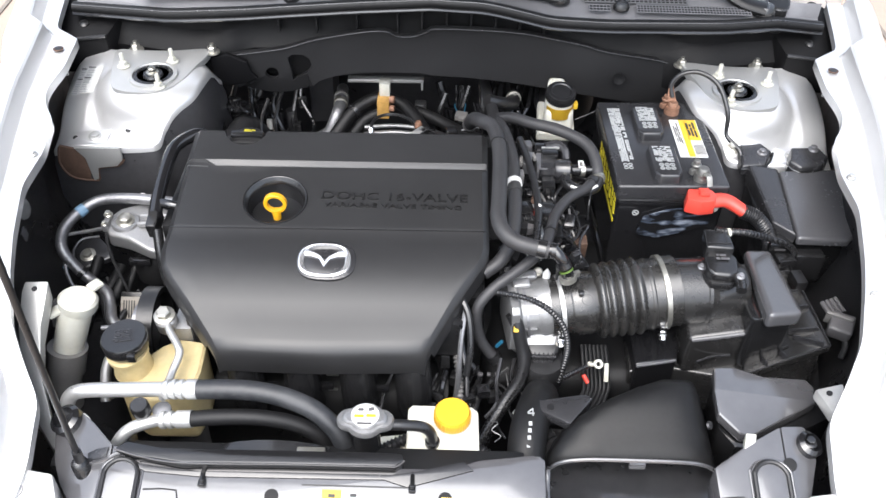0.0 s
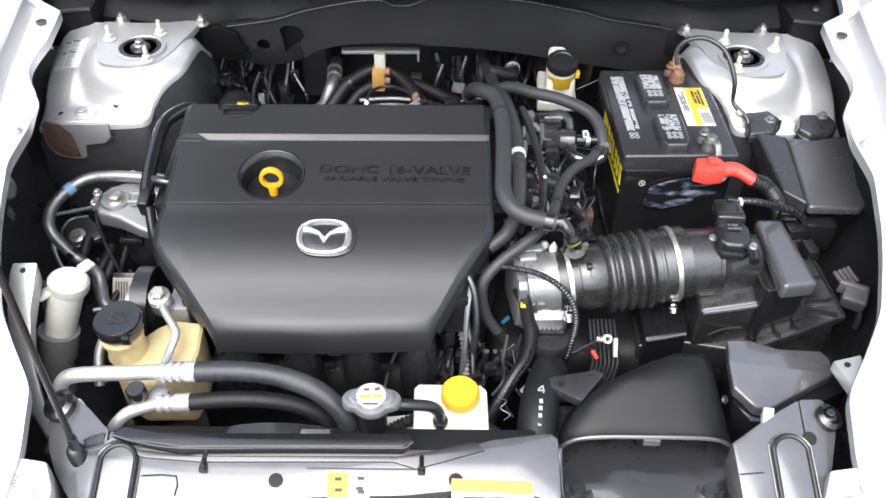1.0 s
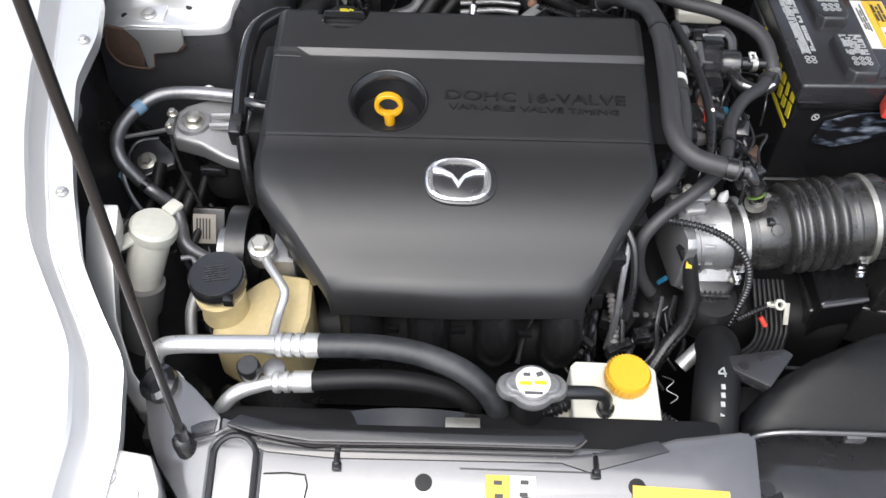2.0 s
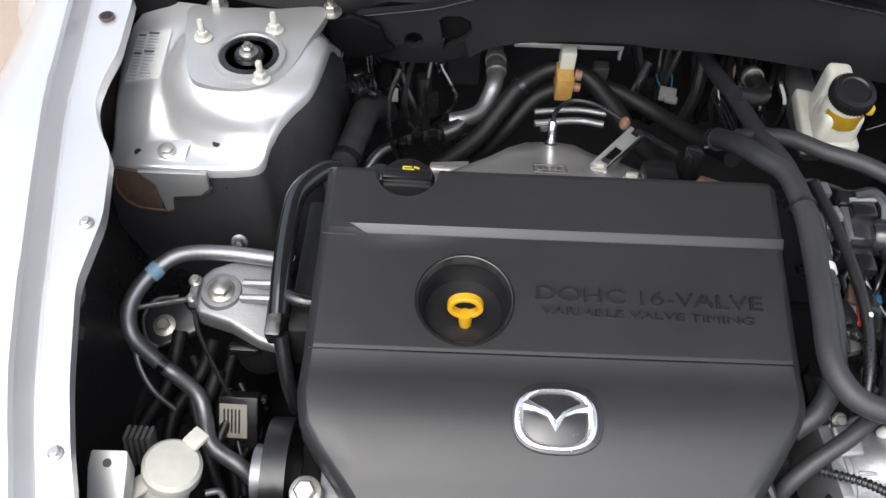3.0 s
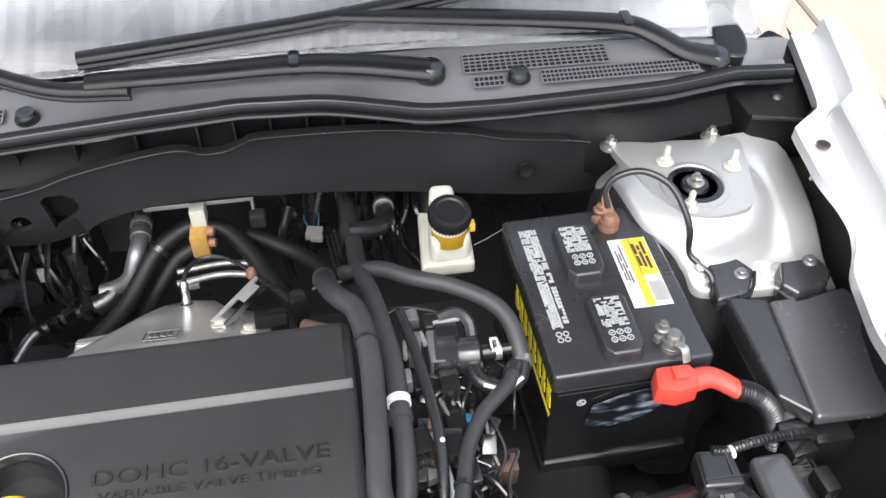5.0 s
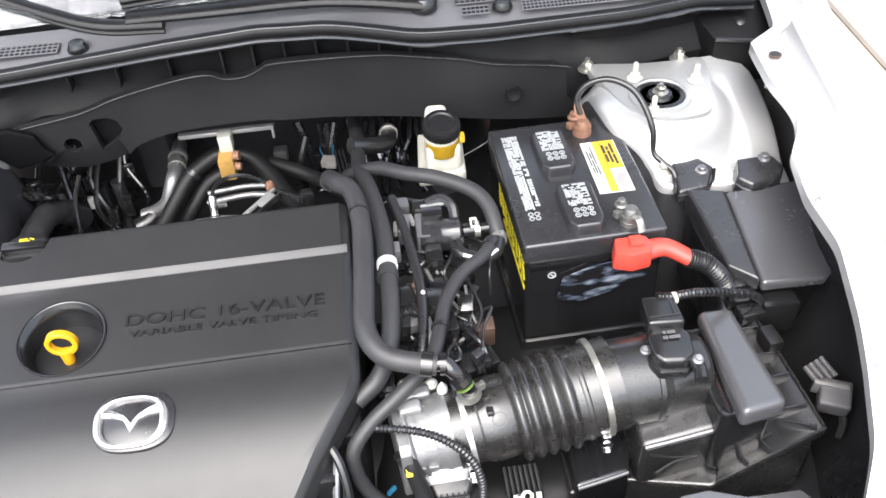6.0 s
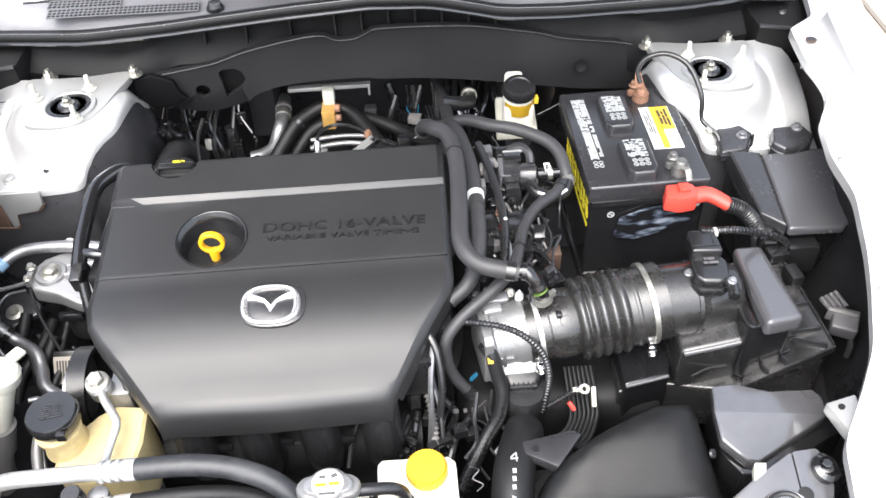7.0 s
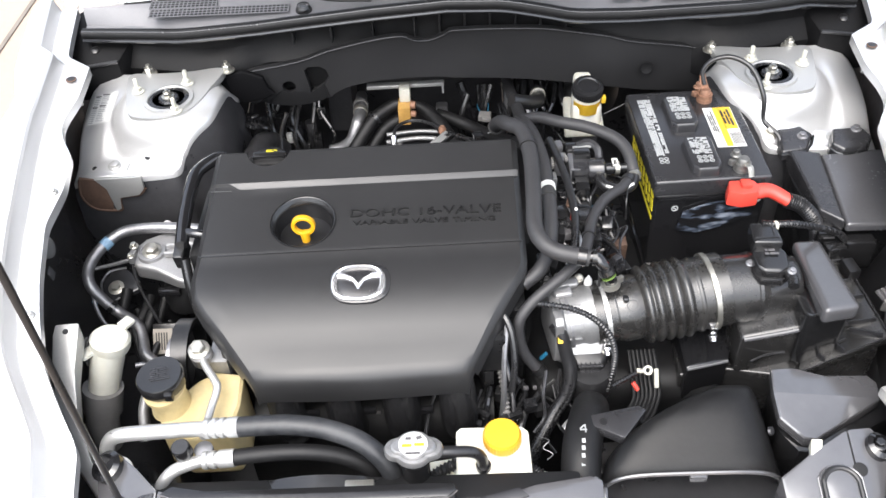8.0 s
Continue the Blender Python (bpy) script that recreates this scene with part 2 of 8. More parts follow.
def loft(rings, cap0=True, cap1=True, closed=True):
    bm = bmesh.new()
    rows = [[bm.verts.new(v) for v in r] for r in rings]
    n = len(rows[0])
    for a, b in zip(rows, rows[1:]):
        for i in range(n if closed else n - 1):
            j = (i + 1) % n
            bm.faces.new((a[i], a[j], b[j], b[i]))
    if cap0 and closed:
        bm.faces.new(rows[0][::-1])
    if cap1 and closed:
        bm.faces.new(rows[-1])
    return bm


def tube(pts, r, seg=12, step=6, flat=1.0, cap=True):
    """A hose or pipe along a smooth path; r is a radius or a function of the way along it, from 0 to 1."""
    p = smooth_path(pts, step)
    rf = r if callable(r) else (lambda t: r)
    up = Vector((0, 0, 1))
    tang = [(p[min(i + 1, len(p) - 1)] - p[max(i - 1, 0)]).normalized() for i in range(len(p))]
    side = tang[0].cross(up)
    if side.length < 0.1:
        side = tang[0].cross(Vector((1, 0, 0)))
    side.normalize()
    rings = []
    for i, (q, t) in enumerate(zip(p, tang)):
        side = (side - t * side.dot(t)).normalized()
        nor = side.cross(t)
        rr = rf(i / (len(p) - 1))
        rings.append([q + side * (rr * math.cos(a)) + nor * (rr * flat * math.sin(a)) for a in (2 * math.pi * k / seg for k in range(seg))])
    return loft(rings, cap, cap)


def lathe(profile, origin, axis=(0, 0, 1), seg=28, cap=True, top_open=False):
    """Turned round an axis: rows of (radius, height)."""
    m = Matrix.Translation(origin) @ Vector(axis).to_track_quat("Z", "Y").to_matrix().to_4x4()
    rings = [[m @ Vector((max(r, 1e-5) * math.cos(a), max(r, 1e-5) * math.sin(a), h)) for a in (2 * math.pi * k / seg for k in range(seg))] for r, h in profile]
    return loft(rings, cap and not top_open, cap)


def bolt(o, axis=(0, 0, 1), r=0.007, h=0.006, flange=1.5):
    """A hexagon head on a round flange."""
    a = lathe([(r * flange, 0), (r * flange, 0.0015), (r * 1.15, 0.003)], o, axis, 18)
    o2 = Vector(o) + Vector(axis).normalized() * 0.0025
    return merge(a, lathe([(r * 1.0, 0), (r * 1.0, h * 0.85), (r * 0.82, h)], o2, axis, 6))


def ringed(o, d, r_out, r_in, h, seg=28):
    return lathe([(r_in, 0), (r_out, 0), (r_out, h), (r_in, h), (r_in, 0)], o, d, seg, cap=False)


def lerp_tab(tab, v):
    """A value from rows of (place, value), in rising order of place."""
    return float(np.interp(v, [a for a, _ in tab], [b for _, b in tab]))


def eased(tab, v, w=0.012):
    """The same with rounded corners."""
    return sum(lerp_tab(tab, v + w * k / 2) for k in range(-2, 3)) / 5


def bars(area, rows, rng, z, long_axis="x", fill=0.8):
    """Printed lines that cannot be read: thin flat bars in an area (x0, y0, x1, y1)."""
    x0, y0, x1, y1 = area
    out = []
    for i in range(rows):
        a, b = i / rows, (i + 0.62) / rows
        s, e = rng.uniform(0, 0.12), rng.uniform(0.7, 1.0)
        cut = rng.uniform(0.3, 0.6)
        for u0, u1 in ((s, cut - 0.03), (cut + 0.03, e)):
            if long_axis == "x":
                q = (x0 + (x1 - x0) * u0, y0 + (y1 - y0) * a, x0 + (x1 - x0) * u1, y0 + (y1 - y0) * b)
            else:
                q = (x0 + (x1 - x0) * a, y0 + (y1 - y0) * u0, x0 + (x1 - x0) * b, y0 + (y1 - y0) * u1)
            out.append(box(((q[0] + q[2]) / 2, (q[1] + q[3]) / 2, z), (abs(q[2] - q[0]), abs(q[3] - q[1]), 0.0006), 0))
    return merge(*out)

# ---- ground and the car's shell ----
g = bmesh.new()
bmesh.ops.create_grid(g, x_segments=4, y_segments=4, size=60)
ground = new("ground", mesh_of("ground", g, CONCRETE))
tagged(ground, "pale tan concrete slabs under the car", "ground", kind="structure")
for k in range(-3, 4):
    part("slab_joint", box((k * 1.8 + 1.77, 0, 0.002), (0.018, 24, 0.008), 0), JOINT, ground)
    part("slab_joint", box((0, k * 2.4 + 1.0, 0.002), (24, 0.018, 0.008), 0), JOINT, ground)

# half width of the bay's opening, and height of its edge, along the car
EDGE_X = [(-0.34, 0.50), (-0.20, 0.482), (-0.155, 0.488), (-0.12, 0.492), (-0.074, 0.522), (-0.02, 0.553), (0.016, 0.563), (0.054, 0.575), (0.115, 0.590),
          (0.205, 0.608), (0.28, 0.602), (0.36, 0.615), (0.387, 0.634), (0.425, 0.649), (0.46, 0.649), (0.505, 0.643), (0.53, 0.645), (0.575, 0.647), (0.602, 0.650), (0.611, 0.692), (0.66, 0.700), (0.76, 0.712)]
EDGE_Z = [(-0.34, 0.79), (-0.20, 0.838), (-0.12, 0.858), (-0.07, 0.880), (0.0, 0.906), (0.1, 0.928), (0.2, 0.940), (0.3, 0.948), (0.4, 0.953), (0.5, 0.958), (0.6, 0.963), (0.76, 0.985)]
SECTION = [(0.0, -0.016), (0.0, 0.0), (0.022, 0.001), (0.024, -0.003), (0.027, -0.003), (0.036, 0.022), (0.040, 0.025), (0.052, 0.024), (0.075, 0.018), (0.11, 0.000), (0.145, -0.028), (0.175, -0.070),
           (0.195, -0.13), (0.21, -0.22), (0.215, -0.35), (0.21, -0.60)]


def fender(sx, label):
    """A front wing: the flange along the bay, the shut line, and the curved outer skin."""
    e = empty("fender", (sx * 0.75, 0.2, 0.3), label, "fender", "front fenders")
    ys = np.linspace(-0.34, 0.76, 111)
    rows = []
    for y in ys:
        x0, z0 = eased(EDGE_X, y), eased(EDGE_Z, y)
        xs = eased([(-0.34, 0.50), (-0.2, 0.485), (-0.12, 0.50), (0.0, 0.565), (0.2, 0.61), (0.4, 0.648), (0.6, 0.67), (0.76, 0.70)], y)
        row = []
        wide = lerp_tab([(0.30, 1.0), (0.43, 0.90), (0.50, 0.72), (0.62, 0.56), (0.76, 0.54)], y)
        for i, (dx, dz) in enumerate(SECTION):
            base = x0 if i < 2 else max(xs, x0 + 0.004)
            dx = dx if dx < 0.055 else 0.05 + (dx - 0.05) * wide
            row.append(V(sx * (base + dx), y, z0 + dz))
        rows.append(row)
    skin = loft(rows, closed=False)
    part("skin", skin, SILVER, e, "bright silver painted outer skin", sharp=30)
    for y in (0.27, 0.05):
        x0, z0 = lerp_tab(EDGE_X, y), lerp_tab(EDGE_Z, y)
        part("bolt", bolt((sx * (x0 + 0.012), y, z0 + 0.001), r=0.0045, h=0.004), SILVERM, e)
    part("flange_tab", box((sx * 0.664, 0.535, 0.938), (0.014, 0.005, 0.034), 0.002, ry=sx * 8), SILVERM, e, "small folded tab under the flange")
    y = 0.551
    part("hole", lathe([(0.0085, 0), (0.0088, 0.0012), (0.0066, 0.0016)], (sx * 0.668, y, 0.9635), seg=20), RUST, e, "rust-edged round hole")
    part("hole", lathe([(0.0065, 0), (0.0062, 0.0006)], (sx * 0.668, y, 0.9649), seg=18), MATT, e)
    part("hole", lathe([(0.006, 0), (0.006, 0.001)], (sx * 0.560, -0.106, lerp_tab(EDGE_Z, -0.106) + 0.0195), (0, -0.30, 1), seg=16), MATT, e)
    return e


fender(-1, "bright silver front fender beside the engine bay")
fender(1, "bright silver front fender beside the engine bay")

# dark inner sides of the bay, under the flanges
for sx, nm in ((-1, "wall_passenger_side"), (1, "wall_driver_side")):
    rows = []
    for y in np.linspace(-0.30, 0.80, 23):
        x0, z0 = lerp_tab(EDGE_X, y) + 0.012, lerp_tab(EDGE_Z, y) - 0.010
        rows.append([V(sx * x0, y, z0), V(sx * (x0 + 0.03), y, z0 - 0.05), V(sx * (x0 + 0.035), y, 0.78), V(sx * (x0 + 0.0), y, 0.68), V(sx * (x0 - 0.07), y, 0.64),
                     V(sx * (x0 - 0.10), y, 0.58), V(sx * (x0 - 0.11), y, 0.30)])
    w = loft(rows, closed=False)
    bmesh.ops.solidify(w, geom=w.faces, thickness=0.004)
    tagged(new(nm, mesh_of(nm, w, UNDER)), "black undercoated inner wing of the engine bay", "inner wing", kind="structure")
thing("bay_floor", box((0, 0.31, 0.31), (1.5, 1.32, 0.02), 0), UNDER, "dark undertray beneath the engine", "floor", kind="structure")
thing("wall_firewall", box((0, 0.93, 0.64), (1.36, 0.02, 0.66), 0), UNDER, "black firewall behind the engine", "wall", kind="structure")
# added plate: keeps light behind the cowl from showing through
thing("closing_plate", box((0, 0.83, 0.90), (1.30, 0.22, 0.02), 0), UNDER, "added black closing plate under the scuttle", "shelf", kind="structure")
thing("wall_front", box((0, -0.30, 0.53), (1.2, 0.02, 0.46), 0), MATT, "dark radiator front behind the grille", "wall", kind="structure")


# ---- strut towers ----
def height(x, y):
    apron = eased([(0.40, 0.842), (0.440, 0.848), (0.474, 0.852), (0.484, 0.857), (0.520, 0.880), (0.540, 0.886), (0.66, 0.903)], y, 0.008) - 0.25 * max(0, x - 0.63) - 0.9 * max(0, 0.485 - x)
    r = math.hypot((x - 0.516) * 0.96, (y - 0.560) * (1.10 if y < 0.56 else 0.90))
    t = min(0.985, max(0, (r - 0.056) / 0.046))
    dome = 0.9135 - 0.046 * (1 - math.sqrt(1 - t * t)) - 1.4 * max(0, r - 0.1015)
    k = 0.004
    return k * math.log(math.exp((apron - 0.86) / k) + math.exp((dome - 0.86) / k)) + 0.86


def tower(sx, label):
    c = V(sx * 0.513, 0.55, 0)
    e = empty("strut_tower", (c.x, c.y, 0.70), label, "strut tower", "strut towers")
    edge = [(0.668, 0.434), (0.62, 0.433), (0.56, 0.435), (0.515, 0.439), (0.493, 0.446), (0.483, 0.468), (0.462, 0.490), (0.442, 0.517), (0.433, 0.555), (0.430, 0.60), (0.432, 0.650), (0.55, 0.653), (0.668, 0.650), (0.672, 0.52)]
    edge = [(p.x, p.y) for p in smooth_path([(x, y, 0) for x, y in edge + edge[:1]], 5)][:-1]

    rows = []
    for v in np.linspace(0.02, 1, 48):
        rows.append([V(sx * (0.53 + (x - 0.53) * v), 0.54 + (y - 0.54) * v, height(0.53 + (x - 0.53) * v, 0.54 + (y - 0.54) * v)) for x, y in edge])
    last = rows[-1]
    mid2 = V(sx * 0.53, 0.54, 0)
    out = lambda p, d, dz: V(p.x + (p.x - mid2.x) / (p - mid2).to_2d().length * d, p.y + (p.y - mid2.y) / (p - mid2).to_2d().length * d, p.z + dz)
    rows.append([out(p, 0.003, -0.004) for p in last])
    rows.append([out(p, 0.004, -0.014) for p in last])
    part("tower_shell", loft(rows, True, False), SILVER, e, "bright silver pressed steel tower", sharp=60)
    low = [[out(p, 0.002, -0.012) for p in last], [out(p, 0.008, -0.03) for p in last], [out(p, 0.012, -0.10) for p in last], [V(q.x, q.y, 0.45) for q in (out(p, 0.02, 0) for p in last)]]
    part("tower_skirt", loft(low, False, False), UNDER, e, "black undercoated tower base", sharp=60)
    # mounting plate with three studs
    plate = [(0.604, 0.626), (0.592, 0.565), (0.578, 0.518), (0.558, 0.501), (0.516, 0.496), (0.480, 0.510), (0.459, 0.545), (0.447, 0.588), (0.436, 0.622), (0.434, 0.644), (0.450, 0.649), (0.500, 0.640), (0.560, 0.638), (0.596, 0.640)]
    plate = [(sx * p.x, p.y) for p in smooth_path([(x, y, 0) for x, y in plate + plate[:1]], 4)][:-1]
    if sx > 0:
        plate.reverse()
    part("mount_plate", prism(plate, 0.9030, 0.9160, 0.0015), SILVERM, e, "flat grey strut mounting plate")
    part("cup_rim", lathe([(0.034, 0.0), (0.043, 0.0), (0.042, 0.004), (0.036, 0.005), (0.034, 0.002)], (c.x, c.y, 0.9165), seg=36), SILVERM, e)
    part("strut_bearing", lathe([(0.035, 0), (0.035, 0.003), (0.028, 0.0045), (0.027, 0.002), (0.018, 0.002), (0.016, 0.006), (0.010, 0.007), (0, 0.007)], (c.x, c.y, 0.9165), seg=32), RUBBER, e, "black rubber strut bearing")
    part("strut_nut", merge(bolt((c.x, c.y, 0.9235), r=0.0075, h=0.007), lathe([(0.0035, 0), (0.0035, 0.013)], (c.x, c.y, 0.924), seg=10)), ZINC, e)
    for dx, dy in ((0.060, 0.029), (-0.022, 0.049), (-0.020, -0.037)):
        o = (c.x + sx * dx, c.y + dy, 0.917)
        part("stud", merge(bolt(o, r=0.0075, h=0.008, flange=1.5), lathe([(0.004, 0), (0.004, 0.024), (0.003, 0.026)], o, seg=10)), NATURAL, e, "pale cream-coated stud and nut")
    # holes and a bolt along the front ledge
    for dx, dy in ((0.636, 0.453), (0.544, 0.461)):
        part("hole", lathe([(0.0045, 0), (0.0045, 0.0012)], (sx * dx, dy, height(dx, dy) - 0.0002), (0, -0.24, 1), 14), MATT, e)
    part("ledge_plate", prism([(sx * x, y) for x, y in ((0.648, 0.4415), (0.579, 0.4425), (0.576, 0.468), (0.646, 0.467))][::-sx], lambda x, y: height(abs(x), y) - 0.002, lambda x, y: height(abs(x), y) + 0.0022, 0.0008), SILVER, e, "spot-welded doubling plate")
    part("ledge_bolt", bolt((sx * 0.601, 0.455, height(0.601, 0.455) + 0.0015), (0, -0.1, 1), r=0.008, h=0.004), SILVERM, e)
    return e


tower_l = tower(-1, "silver strut tower with a label and three studs")
tower(1, "silver strut tower beside the battery")

# ---- cowl: foam panel, face, seal, grille, windscreen ----
face = []
for x in np.linspace(-0.69, 0.69, 47):
    lipz = lerp_tab([(-0.7, 0.965), (-0.50, 0.974), (-0.37, 0.984), (-0.29, 0.993), (-0.16, 1.007), (-0.03, 1.016), (0.07, 1.012), (0.13, 0.999), (0.19, 0.985), (0.29, 0.980), (0.6, 0.982), (0.7, 0.965)], x)
    lipy = lerp_tab([(-0.7, 0.70), (-0.5, 0.665), (-0.16, 0.655), (0.2, 0.655), (0.5, 0.665), (0.7, 0.70)], x)
    face.append((x, lipy, lipz))


def cowl_row(x, y, z):
    yb = lerp_tab([(-0.7, 0.70), (-0.45, 0.648), (-0.405, 0.650), (-0.38, 0.682), (0.395, 0.690), (0.435, 0.656), (0.47, 0.648), (0.7, 0.70)], x)
    return [V(x, yb + 0.004, 0.845), V(x, yb, 0.903), V(x, yb + 0.012, 0.918), V(x, max(yb, y) + 0.022, 0.935), V(x, max(yb, y) + 0.022, z - 0.030), V(x, y + 0.018, z - 0.012), V(x, y + 0.012, z)]


cowl = empty("cowl", (0, 0.70, 0.91), "black plastic cowl with a rubber seal and grilles", "cowl")
part("cowl_face", loft([cowl_row(*f) for f in face], closed=False), COWLFACE, cowl, "black trough face")
part("seal", tube([(x, y + 0.004, z) for x, y, z in face], 0.010, 10, 2), DULL, cowl, "black rubber hood seal")
# gloss line of the seal, put in as a paler tube
part("seal_gloss_line", tube([(x, y - 0.003, z + 0.0075) for x, y, z in face], 0.0014, 6, 2), SATIN, cowl, "paler gloss line along the top of the seal")
part("seal_lip", tube([(x, y - 0.006, z - 0.009) for x, y, z in face], 0.004, 8, 2), GLOSS, cowl)
for x in (-0.31, -0.24, -0.165, -0.09, -0.045, 0.0, 0.045, 0.09, 0.135, 0.18):
    z = lerp_tab([(f[0], f[2]) for f in face], x)
    part("rib", box((x, 0.694, (0.935 + z - 0.02) / 2), (0.003, 0.022, z - 0.02 - 0.935), 0.001), MATT, cowl)
deck = []
for x, y, z in face:
    yb = lerp_tab([(-0.7, 0.735), (-0.3, 0.752), (0, 0.765), (0.3, 0.765), (0.6, 0.74), (0.7, 0.72)], x)
    yb = max(yb, y + 0.03)
    deck.append([V(x, y + 0.012, z), V(x, y + 0.028, min(z + 0.001, 0.992) + 0.002), V(x, (y + 0.03 + yb) / 2, 0.995), V(x, yb, 1.000), V(x, yb + 0.03, 0.985)])
part("deck", loft(deck, closed=False), COWL, cowl, "grey textured plastic scuttle")
for x, y in ((-0.284, 0.698), (0.317, 0.700)):
    part("push_clip", merge(lathe([(0.015, 0), (0.015, 0.004), (0.012, 0.010), (0.011, 0.013), (0.0, 0.0135)], (x, y, 0.993), seg=24), box((x, y, 1.006), (0.010, 0.004, 0.003), 0.001)), BLACK, cowl)


def grille(x0, x1, y0, y1, nx, ny, slant):
    """Dark square slots with bars between them."""
    e = empty("cowl_grille", ((x0 + x1) / 2, (y0 + y1) / 2, 0.99), "grey plastic air grille with rows of small square slots", "grille", "cowl grilles")
    zf = lambda y: 0.9968 + (y - 0.69) * 0.06
    part("slot_backing", box(((x0 + x1) / 2, (y0 + y1) / 2, zf((y0 + y1) / 2)), (x1 - x0, y1 - y0, 0.0015), 0), DULL, e)
    bx = []
    for i in range(nx + 1):
        x = x0 + (x1 - x0) * i / nx
        bx.append(box((x, (y0 + y1) / 2, zf((y0 + y1) / 2) + 0.0012), ((x1 - x0) / nx * 0.24, y1 - y0, 0.0015), 0, rz=slant))
    for j in range(ny + 1):
        y = y0 + (y1 - y0) * j / ny
        bx.append(box(((x0 + x1) / 2, y, zf(y) + 0.0014), (x1 - x0, (y1 - y0) / ny * 0.18, 0.0015), 0))
    ob = part("grille_mesh", merge(*bx), COWL, e)
    tagged(ob, kind="stuff")
    return e


grille(0.345, 0.55, 0.680, 0.705, 36, 3, -4)
grille(0.258, 0.296, 0.682, 0.702, 6, 2, -4)
grille(0.25, 0.44, 0.712, 0.750, 24, 5, -4)
grille(-0.56, -0.312, 0.690, 0.715, 34, 3, 4)
grille(-0.565, -0.445, 0.718, 0.742, 16, 3, 4)

quad = [V(-0.66, 0.745, 0.998), V(0.66, 0.745, 0.998), V(0.56, 1.50, 1.43), V(-0.56, 1.50, 1.43)]
rowsw = []
for j in range(7):
    v = j / 6
    rowsw.append([quad[0].lerp(quad[3], v).lerp(quad[1].lerp(quad[2], v), i / 12) + V(0, -0.0 + 0.03 * (1 - (2 * i / 12 - 1) ** 2) * (1 - v) * 0.6, 0.012 * math.sin(math.pi * i / 12)) for i in range(13)])
wsm = loft(rowsw, closed=False)
bmesh.ops.solidify(wsm, geom=wsm.faces, thickness=0.005)
screen = thing("windscreen", wsm, GLASS, "sloping windscreen glass above the cowl", "windscreen", kind="structure")
screen.visible_shadow = False
shade = empty("sunshade", (0, 0.95, 1.0), "pleated silver sunshade standing behind the windscreen", "sunshade")
NP = 100
srow = [[], []]
for i in range(NP + 1):
    x = -0.60 + 1.20 * i / NP
    dz = 0.0035 * (i % 2)
    srow[0].append(V(x, 0.772 + 0.018 * (1 - (x / 0.6) ** 2), 0.992 + dz))
    srow[1].append(V(x * 0.9, 1.42, 1.362 + dz))
sm = loft(srow, closed=False)
bmesh.ops.solidify(sm, geom=sm.faces, thickness=0.002)
part("pleats", sm, SHADE, shade, "folded silver foil", sharp=10)
thing("dashboard", prism([(-0.66, 0.84), (0.66, 0.84), (0.62, 1.5), (-0.62, 1.5)], 0.90, lambda x, y: 0.985 + (y - 0.84) * 0.10, 0.01), DASH, "dark grey dashboard top behind the windscreen", "dashboard")
hood = empty("hood", (0, 0.80, 1.02), "open silver hood with a dark insulating liner underneath", "hood")
hrows = []
for k in range(9):
    v = k / 8
    hw = 0.68 - 0.24 * v
    hrows.append([V(hw * (i / 8 - 1) + 0, 0.83 - 0.74 * v, 1.22 + 0.84 * v + 0.03 * math.sin(math.pi * v) + 0.02 * (1 - (i / 8 - 1) ** 2)) for i in range(17)])
hm = loft(hrows, closed=False)
bmesh.ops.solidify(hm, geom=hm.faces, thickness=0.012)
part("hood_skin", hm, SILVER, hood, "silver painted steel skin")
lrows = [[V(p.x * 0.93, p.y - 0.022, p.z - 0.016) for p in r] for r in hrows[0:9]]
lm = loft(lrows, closed=False)
bmesh.ops.solidify(lm, geom=lm.faces, thickness=0.008)
part("liner", lm, LINER, hood, "charcoal felt liner")
thing("roof_panel", box((0, 2.2, 1.44), (1.12, 1.5, 0.03), 0.01), SILVER, "silver roof of the car", "car roof", kind="structure")
thing("body_shell", box((0, 1.97, 0.62), (1.72, 2.0, 0.70), 0.08, 3), SILVER, "silver doors and sides of the car", "car body", kind="structure")


# ---- wipers ----
def wiper(arm, blade, joint, label):
    e = empty("wiper", arm[0], label, "wiper", "windscreen wipers")
    part("arm", tube(arm, lambda t: 0.021 - 0.006 * t, 14, 6, 0.55), WIPER, e, "satin black tapered arm")
    part("pivot", lathe([(0.020, 0), (0.020, 0.012), (0.015, 0.019), (0, 0.020)], (arm[0][0], arm[0][1], arm[0][2] - 0.010)), BLACK, e)
    part("joint", box(joint, (0.014, 0.030, 0.020), 0.004), BLACK, e)
    part("blade", tube(blade, 0.0115, 12, 6, 0.7), WIPER, e, "long black blade frame")
    part("rubber_edge", tube([(x, y - 0.004, z - 0.010) for x, y, z in blade], 0.004, 6, 6), WIPER, e)
    return e


wiper([(0.205, 0.716, 1.006), (0.120, 0.728, 1.014), (0.037, 0.734, 1.018), (-0.087, 0.731, 1.018), (-0.215, 0.733, 1.016)], [(-0.165, 0.724, 1.008), (-0.260, 0.733, 1.012), (-0.359, 0.768, 1.032), (-0.457, 0.811, 1.056), (-0.60, 0.88, 1.095)], (0.037, 0.734, 1.020), "black wiper arm parked across the glass")
